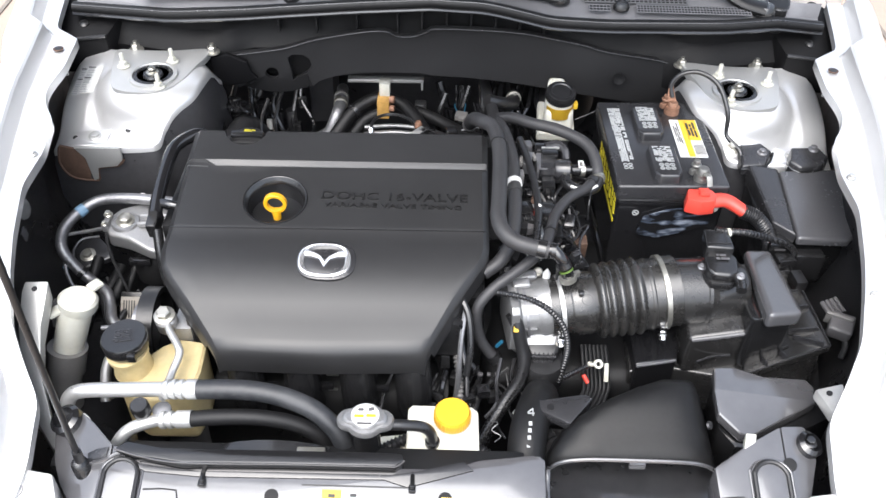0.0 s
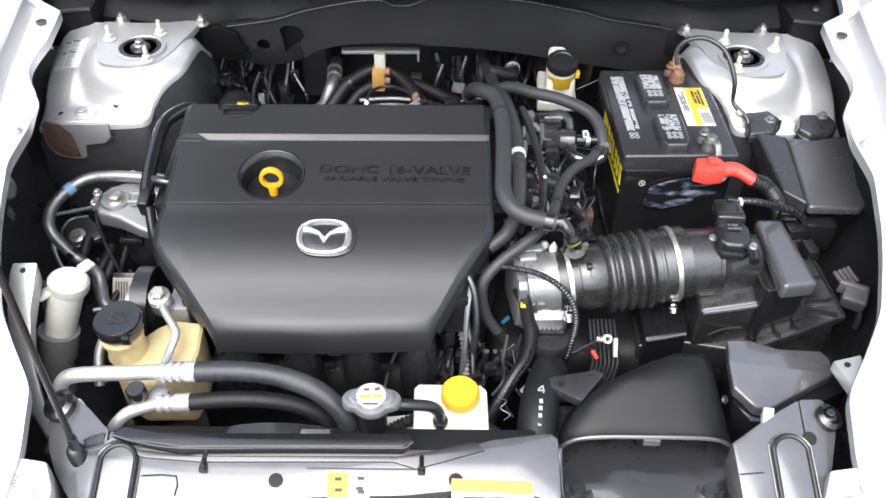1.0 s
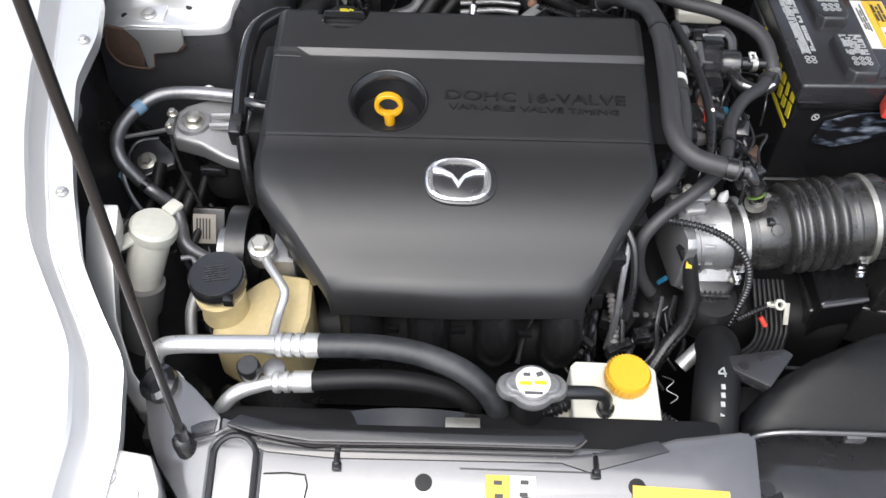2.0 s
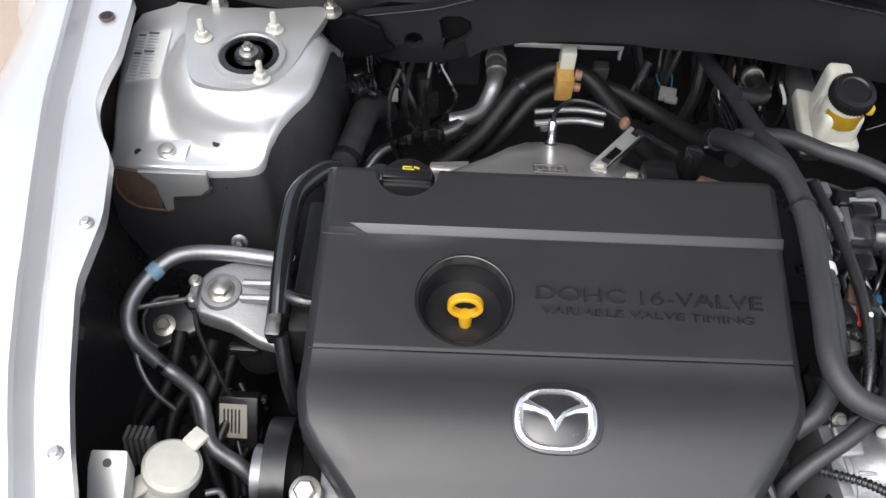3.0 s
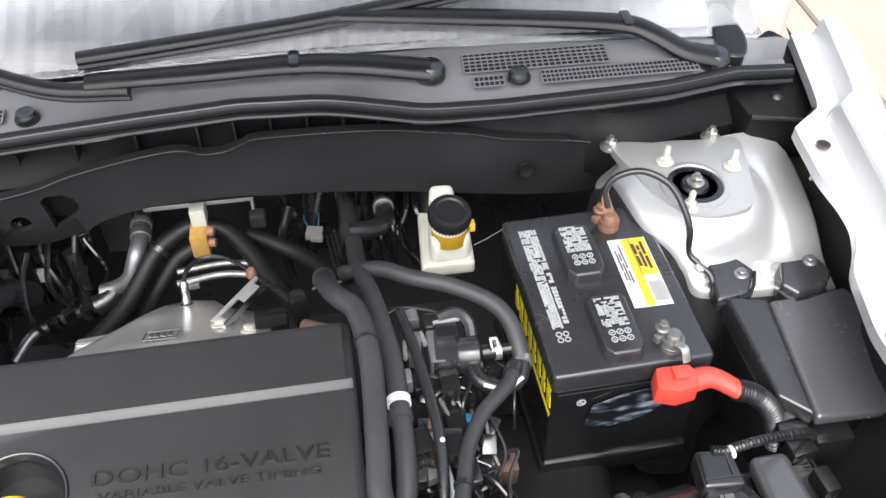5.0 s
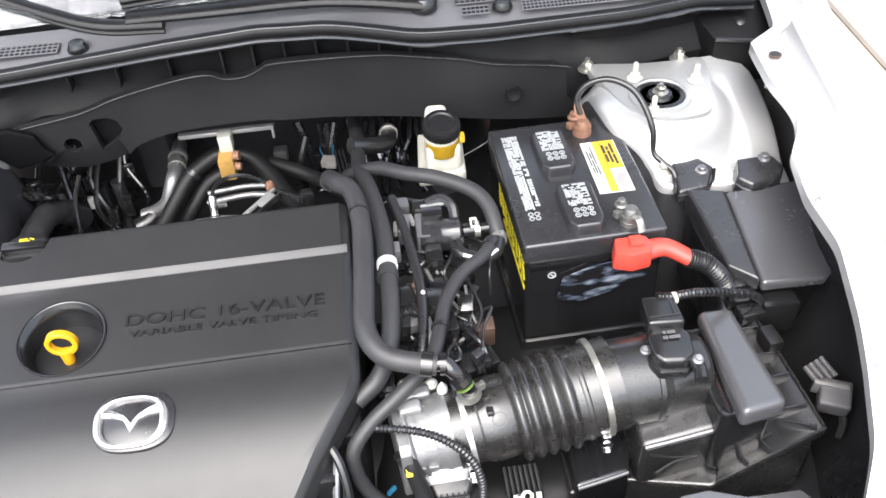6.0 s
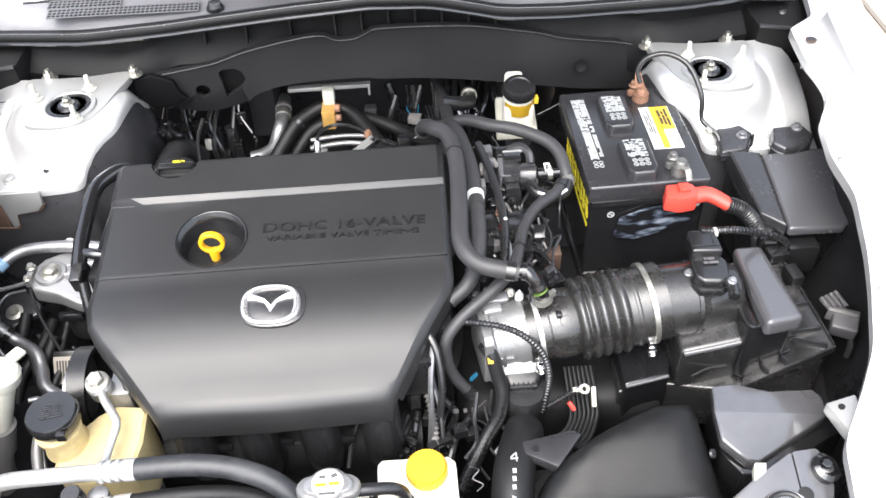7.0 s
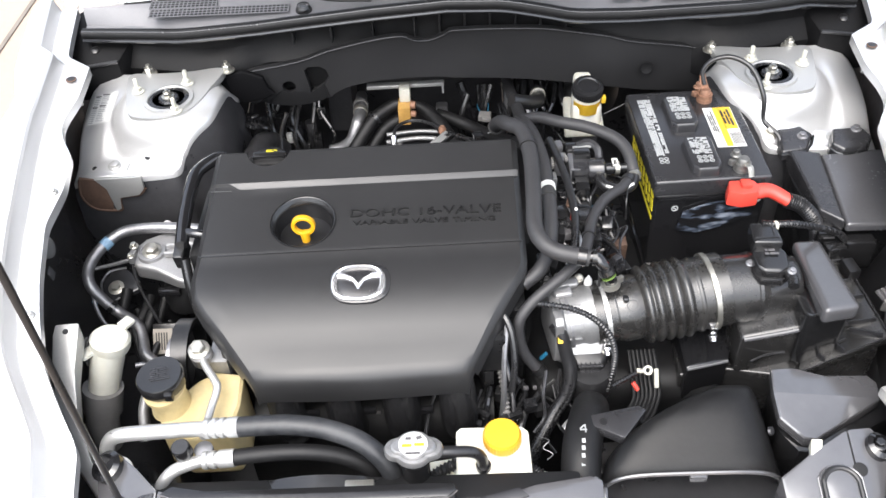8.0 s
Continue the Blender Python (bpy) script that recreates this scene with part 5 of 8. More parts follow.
# cable clutter below the hoses
cl = empty("wiring_loom", (0.16, 0.26, 0.75), "tangle of thin black cables and connectors", "wiring")
for pts, r, m in (([(0.175, 0.335, 0.855), (0.188, 0.30, 0.845), (0.205, 0.27, 0.835), (0.200, 0.245, 0.82), (0.18, 0.235, 0.80)], 0.0022, STEEL),
                  ([(0.165, 0.335, 0.86), (0.160, 0.30, 0.85), (0.164, 0.26, 0.845), (0.158, 0.22, 0.83)], 0.004, RUBBER),
                  ([(0.21, 0.30, 0.85), (0.22, 0.26, 0.84), (0.205, 0.235, 0.83), (0.18, 0.225, 0.82)], 0.0018, RUBBER),
                  ([(0.124, 0.25, 0.855), (0.135, 0.22, 0.85), (0.15, 0.225, 0.84), (0.17, 0.20, 0.83)], 0.003, RUBBER),
                  ([(0.03, 0.10, 0.85), (0.045, 0.075, 0.83), (0.05, 0.05, 0.79), (0.045, 0.03, 0.75)], 0.005, RUBBER),
                  ([(0.042, 0.085, 0.835), (0.036, 0.055, 0.80), (0.034, 0.03, 0.75), (0.03, 0.02, 0.70)], 0.004, STEEL)):
    part("cable", tube(pts, r, 8), m, cl)
for c, s, m in (((0.130, 0.262, 0.868), (0.028, 0.030, 0.022), BLACK), ((0.148, 0.285, 0.872), (0.012, 0.024, 0.014), RUST), ((0.135, 0.23, 0.862), (0.024, 0.016, 0.014), GREYCONN), ((0.126, 0.335, 0.880), (0.012, 0.02, 0.02), ALU),
                ((0.140, 0.375, 0.880), (0.014, 0.035, 0.022), STEEL), ((0.172, 0.29, 0.85), (0.02, 0.03, 0.02), BLACK), ((0.190, 0.255, 0.83), (0.03, 0.02, 0.02), BLACK), ((0.215, 0.21, 0.80), (0.03, 0.03, 0.03), BLACK), ((0.11, 0.20, 0.83), (0.03, 0.04, 0.03), MATT)):
    part("connector", box(c, s, 0.003, rz=rng.uniform(-20, 20)), m, cl)
for c, sz, m, lb in (((0.129, 0.372, 0.885), (0.006, 0.024, 0.010), GREYPLASTIC, "pale worn bracket"), ((0.150, 0.384, 0.886), (0.006, 0.020, 0.008), GREYPLASTIC, "pale worn bracket"), ((0.137, 0.268, 0.870), (0.020, 0.010, 0.016), ALU, ""), ((0.142, 0.236, 0.862), (0.020, 0.008, 0.014), ALUPIPE, ""),
                     ((0.150, 0.262, 0.872), (0.008, 0.028, 0.014), RED, "dark red connector"), ((0.128, 0.245, 0.86), (0.014, 0.05, 0.03), MATT, ""), ((0.163, 0.258, 0.862), (0.022, 0.034, 0.026), BLACK, ""), ((0.178, 0.232, 0.845), (0.02, 0.024, 0.03), BLACK, ""), ((0.188, 0.300, 0.846), (0.008, 0.012, 0.012), DEEPBLUE, "dark blue plug"),
                     ((0.222, 0.262, 0.80), (0.026, 0.022, 0.034), RUST, "rusty brown fitting"), ((0.202, 0.200, 0.81), (0.034, 0.028, 0.03), MATT, ""), ((0.100, 0.18, 0.84), (0.02, 0.05, 0.02), BLACK, ""), ((0.165, 0.405, 0.884), (0.024, 0.018, 0.020), BLACK, ""), ((0.140, 0.418, 0.880), (0.018, 0.018, 0.018), STEEL, "")):
    part("connector", box(c, sz, 0.003, rz=rng.uniform(-15, 15), rx=rng.uniform(-10, 10)), m, cl, lb)
for pts, r, m in (([(0.160, 0.322, 0.858), (0.166, 0.300, 0.858), (0.172, 0.288, 0.85)], 0.0025, GREYPLASTIC), ([(0.172, 0.325, 0.856), (0.182, 0.290, 0.845), (0.196, 0.262, 0.838), (0.205, 0.245, 0.835), (0.196, 0.228, 0.832), (0.182, 0.224, 0.83)], 0.0022, GREYPLASTIC),
                  ([(0.205, 0.295, 0.85), (0.206, 0.268, 0.84), (0.212, 0.250, 0.83)], 0.0018, GREYPLASTIC), ([(0.152, 0.245, 0.86), (0.156, 0.215, 0.85), (0.150, 0.185, 0.84)], 0.0055, ALUPIPE), ([(0.105, 0.43, 0.87), (0.13, 0.44, 0.875), (0.16, 0.436, 0.872), (0.185, 0.425, 0.87)], 0.0028, MATT),
                  ([(0.170, 0.405, 0.892), (0.190, 0.408, 0.895), (0.202, 0.398, 0.89), (0.204, 0.385, 0.88)], 0.007, SATIN)):
    part("cable", tube(pts, r, 8), m, cl)
part("spring_sleeve", tube([(0.182, 0.238, 0.838), (0.195, 0.243, 0.84), (0.208, 0.238, 0.838)], lambda t: 0.0045 + 0.0012 * math.sin(t * 2 * math.pi * 8), 10, 30), RUBBER, cl)
part("ribbed_sleeve", tube([(0.118, 0.235, 0.872), (0.135, 0.240, 0.874), (0.152, 0.236, 0.868)], lambda t: 0.006 + 0.0009 * math.sin(t * 2 * math.pi * 9), 10, 30), RUBBER, cl)
part("dab", lathe([(0.003, 0), (0.002, 0.002)], (0.152, 0.252, 0.8905), seg=10), LABELW, cl, "white paint dab")

part("arc_sleeve", tube([(0.070, 0.108, 0.846), (0.098, 0.100, 0.850), (0.132, 0.092, 0.848), (0.160, 0.082, 0.838), (0.182, 0.072, 0.815), (0.191, 0.064, 0.785), (0.190, 0.058, 0.755), (0.184, 0.05, 0.72)], lambda t: 0.0042 + 0.0007 * math.sin(t * 2 * math.pi * 48), 10, 44), RUBBER, cl, "corrugated cable sleeve arching over the throttle")

rc = random.Random(21)
for k in range(26):
    c = (rc.uniform(0.125, 0.225), rc.uniform(0.175, 0.415), rc.uniform(0.825, 0.858))
    part("connector", box(c, (rc.uniform(0.008, 0.020), rc.uniform(0.008, 0.022), rc.uniform(0.008, 0.018)), 0.0015, rz=rc.uniform(-40, 40), rx=rc.uniform(-25, 25)), rc.choice((GLOSS, GLOSS, BLACK, SATIN)), cl)
for k in range(16):
    x, y, z = rc.uniform(0.12, 0.22), rc.uniform(0.20, 0.40), rc.uniform(0.845, 0.868)
    pts = [(x, y, z - 0.02)]
    for i in range(3):
        x, y, z = x + rc.uniform(-0.022, 0.022), y - rc.uniform(0.010, 0.035), z + rc.uniform(-0.012, 0.010)
        pts.append((x, y, z))
    part("cable", tube(pts + [(x, y - 0.01, z - 0.03)], rc.choice((0.0014, 0.002, 0.003)), 8, 5), rc.choice((GLOSS, RUBBER, RUBBER, SATIN)), cl)

# elbow with clip onto the bellows
el = empty("breather_elbow", (0.17, 0.125, 0.86), "black quick-fit elbow with a green seal and steel clamp", "hose")
part("elbow_body", tube([(0.150, 0.131, 0.909), (0.163, 0.130, 0.909), (0.172, 0.124, 0.902), (0.182, 0.122, 0.886), (0.190, 0.122, 0.858)], 0.0088, 14), GLOSS, el)
part("collar", ringed((0.159, 0.1295, 0.9095), (1, -0.1, -0.05), 0.0118, 0.006, 0.006), BLACK, el)
part("collar", ringed((0.177, 0.1215, 0.893), (0.4, -0.3, -0.8), 0.0115, 0.006, 0.007), BLACK, el)
part("seal", ringed((0.182, 0.1205, 0.882), (0.4, -0.3, -0.8), 0.0104, 0.006, 0.0025), GREENSEAL, el, "thin green seal")
part("clamp", ringed((0.186, 0.122, 0.868), (0.3, -0.1, -0.9), 0.0125, 0.008, 0.008), ZINC, el, "steel clamp")
part("clamp_ear", box((0.199, 0.128, 0.866), (0.012, 0.006, 0.010), 0.001, rz=30), ZINC, el)

# ---- front panel over the radiator ----
fp = empty("front_panel", (0, -0.20, 0.70), "satin black plastic radiator cover panel with stickers", "front panel")


def panel_z(x, y):
    return 0.832 + (y + 0.16) * 0.32


outline = [(-0.392, -0.162), (-0.345, -0.176), (-0.28, -0.180), (-0.05, -0.180), (0.018, -0.180), (0.06, -0.168), (0.125, -0.160), (0.140, -0.165),
           (0.140, -0.238), (0.06, -0.222), (-0.04, -0.232), (-0.30, -0.240), (-0.315, -0.252), (-0.352, -0.252), (-0.356, -0.240), (-0.392, -0.240)]
wing_z = lambda x, y: panel_z(x, y) - 0.34 * max(0.0, -0.392 - x, x - 0.436)
part("panel_left", prism(outline[::-1], lambda x, y: panel_z(x, y) - 0.05, panel_z, 0.004, 2), PANEL, fp, "long satin black panel")
right = [(0.347, -0.168), (0.388, -0.142), (0.436, -0.116), (0.436, -0.235), (0.388, -0.238), (0.380, -0.256), (0.350, -0.256)]
part("side_slope", prism([(-0.485, -0.112), (-0.452, -0.108), (-0.425, -0.130), (-0.3925, -0.162), (-0.3925, -0.240), (-0.425, -0.238), (-0.455, -0.20), (-0.470, -0.17)][::-1], lambda x, y: wing_z(x, y) - 0.05, wing_z, 0.004, 2), PANEL, fp, "glossy side falling towards the headlamp")
part("side_slope", prism([(0.4365, -0.116), (0.470, -0.108), (0.482, -0.125), (0.480, -0.150), (0.462, -0.20), (0.4365, -0.235)][::-1], lambda x, y: wing_z(x, y) - 0.05, wing_z, 0.004, 2), PANEL, fp, "glossy side falling towards the headlamp")
part("panel_right", prism(right[::-1], lambda x, y: panel_z(x, y) - 0.05, panel_z, 0.004, 2), PANEL, fp, "satin black side panel")
lz = lambda x, y: 0.8405 + (y + 0.172) * 0.10
part("rear_ledge", prism([(-0.372, -0.164), (-0.33, -0.171), (-0.28, -0.171), (-0.05, -0.169), (-0.036, -0.170), (-0.033, -0.179), (-0.044, -0.187), (-0.18, -0.188), (-0.30, -0.190), (-0.352, -0.183), (-0.385, -0.174)][::-1], 0.82, lz, 0.0025, 2), BLACK, fp, "raised black rear ledge")
# highlight on the ledge, drawn as a thin pale tube
part("ledge_glint", tube([(-0.385, -0.1745, 0.8395), (-0.352, -0.1835, 0.8385), (-0.30, -0.1905, 0.8378), (-0.18, -0.1885, 0.8380), (-0.060, -0.1876, 0.8380), (-0.042, -0.1868, 0.8380), (-0.0325, -0.179, 0.8388)], 0.0012, 6), PANEL, fp, "pale tube for the highlight along the ledge")
part("dark_step", prism([(-0.39, -0.178), (-0.352, -0.186), (-0.28, -0.192), (-0.05, -0.190), (-0.02, -0.186), (0.040, -0.172), (0.052, -0.182), (-0.028, -0.204), (-0.056, -0.196), (-0.28, -0.1985), (-0.345, -0.1945)][::-1], lambda x, y: panel_z(x, y) - 0.01, lambda x, y: panel_z(x, y) + 0.0025, 0.001), SATIN, fp, "dark step below the ledge")
for x, y in ((-0.190, -0.217), (0.018, -0.215), (0.440, -0.163)):
    part("round_hole", lathe([(0.0085, 0), (0.0085, 0.0012), (0.006, 0.0014)], (x, y, panel_z(x, y) - 0.0005), (0, -0.30, 1), 22), DULL, fp)
for x in (-0.275, -0.022):
    part("clip", merge(box((x, -0.196, panel_z(0, -0.196) + 0.002), (0.006, 0.022, 0.006), 0.002), box((x, -0.206, panel_z(0, -0.206) + 0.003), (0.009, 0.010, 0.005), 0.002)), BLACK, fp)
stick = part("sticker", box((-0.105, -0.222, panel_z(0, -0.222) + 0.0006), (0.048, 0.028, 0.001), 0, rx=17.7), LABELW, fp, "small yellow and white warning sticker")
part("yellow_half", box((-0.118, -0.222, panel_z(0, -0.222) + 0.0012), (0.0235, 0.028, 0.001), 0, rx=17.7), LABELY, stick)
part("print", merge(*[box((-0.118 + dx, -0.222 + dy, panel_z(0, -0.222 + dy) + 0.0022), (0.008, 0.004, 0.0008), 0, rx=17.7) for dx, dy in ((0, 0.006), (0.001, -0.006), (0.026, 0.007), (0.025, -0.004), (0.027, -0.008))]), INK, stick)
part("groove", merge(box((-0.09, -0.2035, panel_z(0, -0.2035) + 0.0004), (0.13, 0.0016, 0.001), 0, rx=17), box((-0.09, -0.2385, panel_z(0, -0.2385) + 0.002), (0.13, 0.0016, 0.001), 0, rx=17)), MATT, fp)
part("groove", tube([(x, y, panel_z(x, y) + 0.0006) for x, y in ((0.350, -0.205), (0.374, -0.203), (0.378, -0.203))], 0.0009, 6, 2), MATT, fp)
part("groove", tube([(x, y, panel_z(x, y) + 0.0006) for x, y in ((-0.345, -0.214), (-0.305, -0.214), (-0.304, -0.236))], 0.0009, 6, 2), MATT, fp)
st2 = part("sticker", box((0.060, -0.236, 0.8085), (0.094, 0.040, 0.001), 0, rx=22, rz=-2), LABELW, fp, "yellow and white caution sticker with fine print")
part("yellow_top", box((0.060, -0.2225, 0.8145), (0.094, 0.014, 0.001), 0, rx=22, rz=-2), LABELY, st2)
part("print", bars((0.020, -0.252, 0.100, -0.232), 4, random.Random(9), 0.8105), GREYCONN, st2)
for sx, x0, y0 in ((-1, -0.3745, -0.200), (1, 0.4145, -0.181)):
    arch = []
    for k in range(13):
        a = math.pi * k / 12
        arch.append((x0 + 0.0205 * math.cos(a), y0 + 0.0195 * math.sin(a)))
    arch = [(x0 + 0.0205, -0.246)] + arch + [(x0 - 0.0205, -0.246)]
    lh = part("headlamp_cover", prism(arch, lambda x, y: panel_z(x, y) - 0.01, lambda x, y: panel_z(x, y) + 0.0020, 0.001), PANEL, fp, "arched access flap")
    part("flap_edge", tube([(x, y, panel_z(x, y) + 0.0026) for x, y in arch], 0.0030, 8, 2), MATT, lh, "dark gap round the flap")
    part("flap_rim", tube([(x0 + (x - x0) * 1.24, y + (0.004 if y > y0 - 0.01 else 0), panel_z(x, y) + 0.0010) for x, y in arch], 0.0017, 8, 2), PANEL, lh, "rolled rim")
part("front_drop", box((-0.10, -0.262, 0.745), (0.56, 0.012, 0.09), 0.003, rx=-8), MATT, fp)
for x in (-0.42, -0.35, -0.17, -0.02, 0.08):
    part("grille_tab", box((x, -0.262, 0.790), (0.07, 0.022, 0.012), 0.003, rx=-10), PANEL, fp)
part("side_bush", lathe([(0.020, 0), (0.020, 0.012), (0.014, 0.016), (0.014, 0.008), (0, 0.008)], (-0.462, -0.122, 0.817), (-0.3, -0.2, 1), 24), GLOSS, fp, "black rubber bush")
part("side_bush", lathe([(0.017, 0), (0.017, 0.010), (0.012, 0.014), (0.012, 0.006), (0, 0.006)], (0.470, -0.132, 0.826), (0.3, -0.2, 1), 24), GLOSS, fp)
part("side_bolt", bolt((0.472, -0.132, 0.834), r=0.006, h=0.006), BLACK, fp)
part("rod_socket", lathe([(0.012, -0.018), (0.011, 0), (0.009, 0.006), (0.006, 0.009)], (-0.428, -0.185, 0.820), (-0.3, 0.2, 1), 18), BLACK, fp)

part("rim_ridge", tube([(x, y, wing_z(x, y) + 0.0015) for x, y in ((-0.426, -0.182), (-0.410, -0.1815), (-0.396, -0.180), (-0.386, -0.175), (-0.374, -0.1725))], 0.0024, 8, 4), PANEL, fp, "rolled rim")
part("dark_facet", prism([(-0.424, -0.169), (-0.412, -0.1655), (-0.396, -0.1655), (-0.398, -0.178), (-0.420, -0.180)][::-1], lambda x, y: wing_z(x, y) - 0.004, lambda x, y: wing_z(x, y) + 0.0022, 0.001), SATIN, fp, "dark facet on the panel")

# silver headlamp brackets at the front corners
for sx in (-1, 1):
    hb = empty("headlamp_bracket", (sx * 0.47, -0.24, 0.76), "silver steel bracket with bolts and holes", "bracket", "headlamp brackets")
    part("plate", prism([(sx * a, b) for a, b in ((0.452, -0.205), (0.530, -0.195), (0.560, -0.30), (0.47, -0.32), (0.440, -0.262), (0.440, -0.235))][::-sx], 0.775, lambda x, y: 0.832 + (y + 0.2) * 0.35, 0.005), SILVERM, hb)
    for x, y in ((0.492, -0.225), (0.468, -0.242), (0.488, -0.258), (0.462, -0.272)):
        part("hole", lathe([(0.010, 0), (0.0095, 0.002), (0.006, 0.0022)], (sx * x, y, 0.832 + (y + 0.2) * 0.35 - 0.0005), (0, -0.33, 1), 20), STEEL, hb)

# silver bonnet-side brackets
wb = empty("side_bracket", (0.52, -0.07, 0.82), "silver folded bracket on the fender edge", "bracket")
part("plate", prism([(0.500, -0.052), (0.535, -0.048), (0.530, -0.085), (0.513, -0.105)], 0.825, lambda x, y: 0.842 + (x - 0.5) * 0.25, 0.003), SILVERM, wb)
part("hole", lathe([(0.004, 0), (0.004, 0.001)], (0.514, -0.062, 0.8462), (-0.24, 0, 1), 14), MATT, wb)
lb = empty("side_bracket", (-0.56, 0.0, 0.70), "long silver folded bracket beside the filler neck", "bracket")
rows = []
for y, x, z, w in ((0.075, -0.560, 0.872, 0.017), (0.060, -0.560, 0.866, 0.018), (0.02, -0.560, 0.838, 0.016), (-0.03, -0.550, 0.800, 0.013), (-0.08, -0.525, 0.770, 0.012), (-0.12, -0.49, 0.755, 0.012)):
    rows.append([V(x - w, y, z - 0.030), V(x - w, y, z), V(x + w, y, z + 0.002), V(x + w, y - 0.004, z - 0.030)])
part("strip", bevelled(loft(rows), 0.003, 2), SILVERM, lb)
part("hole", lathe([(0.004, 0), (0.004, 0.001)], (-0.560, 0.064, 0.8685), (0, -0.3, 1), 14), MATT, lb)

# prop rod
rod = empty("hood_prop", (-0.428, -0.183, 0.83), "black steel prop rod leaning up from the front panel", "prop rod")
part("rod", tube([(-0.4255, -0.186, 0.826), (-0.4235, -0.188, 0.90), (-0.4185, -0.1915, 1.05), (-0.414, -0.195, 1.16), (-0.409, -0.199, 1.32), (-0.404, -0.202, 1.46), (-0.400, -0.195, 1.60), (-0.40, -0.13, 1.70), (-0.41, 0.04, 1.76), (-0.43, 0.24, 1.79)], 0.0040, 10), MATT, rod)
part("grip", tube([(-0.4255, -0.186, 0.830), (-0.4248, -0.1868, 0.850)], 0.0060, 10), RUBBER, rod)

# ---- intake scoop ----
sc = empty("intake_scoop", (0.25, -0.13, 0.70), "large black plastic intake scoop with a wide mouth", "air intake")
secs = []
for y, xa, xb, zt, zb in ((-0.134, 0.150, 0.372, 0.7925, 0.738), (-0.130, 0.147, 0.373, 0.798, 0.735), (-0.118, 0.148, 0.372, 0.804, 0.73), (-0.10, 0.156, 0.371, 0.815, 0.72), (-0.08, 0.178, 0.369, 0.826, 0.71), (-0.062, 0.212, 0.366, 0.833, 0.70),
                          (-0.046, 0.252, 0.363, 0.835, 0.70), (-0.032, 0.285, 0.359, 0.829, 0.70), (-0.020, 0.305, 0.354, 0.812, 0.70), (-0.008, 0.315, 0.348, 0.78, 0.70)):
    ring = []
    for k in range(25):
        a = math.pi * k / 24
        cx = (xa + xb) / 2
        ex = abs(math.cos(a)) ** 0.45 * (1 if math.cos(a) > 0 else -1)
        ez = math.sin(a) ** 0.55
        ring.append(V(cx + ex * (xb - xa) / 2, y, zb + (zt - zb) * ez))
    secs.append(ring)
sh = loft(secs, closed=False)
bmesh.ops.solidify(sh, geom=sh.faces, thickness=0.004)
part("hood_shell", sh, SCOOP, sc, "satin black domed shell", sharp=50)
lip = secs[0]
rim_path = [V(0.152, -0.224, 0.748), V(0.150, -0.180, 0.752)] + [p + V(0, -0.003, 0) for p in lip[::-1] if p.z > 0.756] + [V(0.372, -0.180, 0.752), V(0.370, -0.222, 0.748)]
part("mouth_rim", tube(rim_path, 0.0030, 8, 2), PANEL, sc, "thin pale rolled rim")
floor_z = lambda y: lerp_tab([(-0.226, 0.7385), (-0.205, 0.7440), (-0.185, 0.7490), (-0.172, 0.7513), (-0.160, 0.7520), (-0.05, 0.7505)], y)
frows = [[V(x, y, eased([(a, floor_z(a)) for a in np.linspace(-0.24, -0.04, 41)], y) + 0.0025 * math.sin(x * 38) * min(1, max(0, (y + 0.20) / 0.02))) for x in np.linspace(0.152, 0.370, 23)] for y in np.linspace(-0.224, -0.06, 28)]
fbm = loft(frows, closed=False)
bmesh.ops.solidify(fbm, geom=fbm.faces, thickness=0.004)
part("mouth_floor", fbm, MOUTH, sc, "glossy curved floor")
for sx, x in ((-1, 0.150), (1, 0.372)):
    part("mouth_side", box((x, -0.178, 0.738), (0.004, 0.096, 0.030), 0.001), SATIN, sc)
part("mouth_back", box((0.28, -0.050, 0.75), (0.15, 0.004, 0.06), 0), MATT, sc)
for x in (0.171, 0.336):
    part("grommet", lathe([(0.020, 0), (0.021, 0.003), (0.016, 0.006), (0.010, 0.005), (0.009, 0.009), (0, 0.009)], (x, -0.184, 0.7440), (0, 0.05, 1), 26), SATIN, sc, "round rubber grommet with a pin")
part("rim_clip", box((0.263, -0.139, 0.786), (0.022, 0.008, 0.012), 0.003), PANEL, sc)
part("side_lug", lathe([(0.006, 0), (0.005, 0.003), (0, 0.004)], (0.362, -0.086, 0.803), (0.7, -0.4, 0.6), 16), SATIN, sc)
part("side_wing", prism([(0.049, -0.216), (0.067, -0.180), (0.091, -0.168), (0.136, -0.158), (0.138, -0.200), (0.109, -0.213)], 0.76, lambda x, y: 0.829 + (y + 0.165) * 0.36, 0.006, 3), PANEL, sc, "flared side wing")
part("front_lip", box((0.261, -0.229, 0.740), (0.225, 0.008, 0.018), 0.003), PANEL, sc)

# resonator box
rs = empty("resonator_box", (0.44, -0.04, 0.72), "angular black plastic resonator box", "resonator")
rp = [(0.381, -0.003), (0.413, 0.003), (0.452, -0.006), (0.513, 0.000), (0.522, -0.012), (0.520, -0.035), (0.417, -0.098), (0.402, -0.097), (0.375, -0.074)]
rt = lambda x, y: 0.8235 - (x - 0.382) * 0.17 - 0.02 * max(0, y + 0.042) + 0.34 * min(0, y + 0.042)
ring = rp[:6] + [(0.515, -0.042)] + rp[6:8] + [rp[8], (0.374, -0.042)]
cb2 = bmesh.new()
lo2 = [cb2.verts.new((x, y, rt(x, y) - 0.018)) for x, y in ring]
hi2 = [cb2.verts.new((x, y, rt(x, y))) for x, y in ring]
nr2 = len(ring)
cb2.faces.new(lo2[::-1])
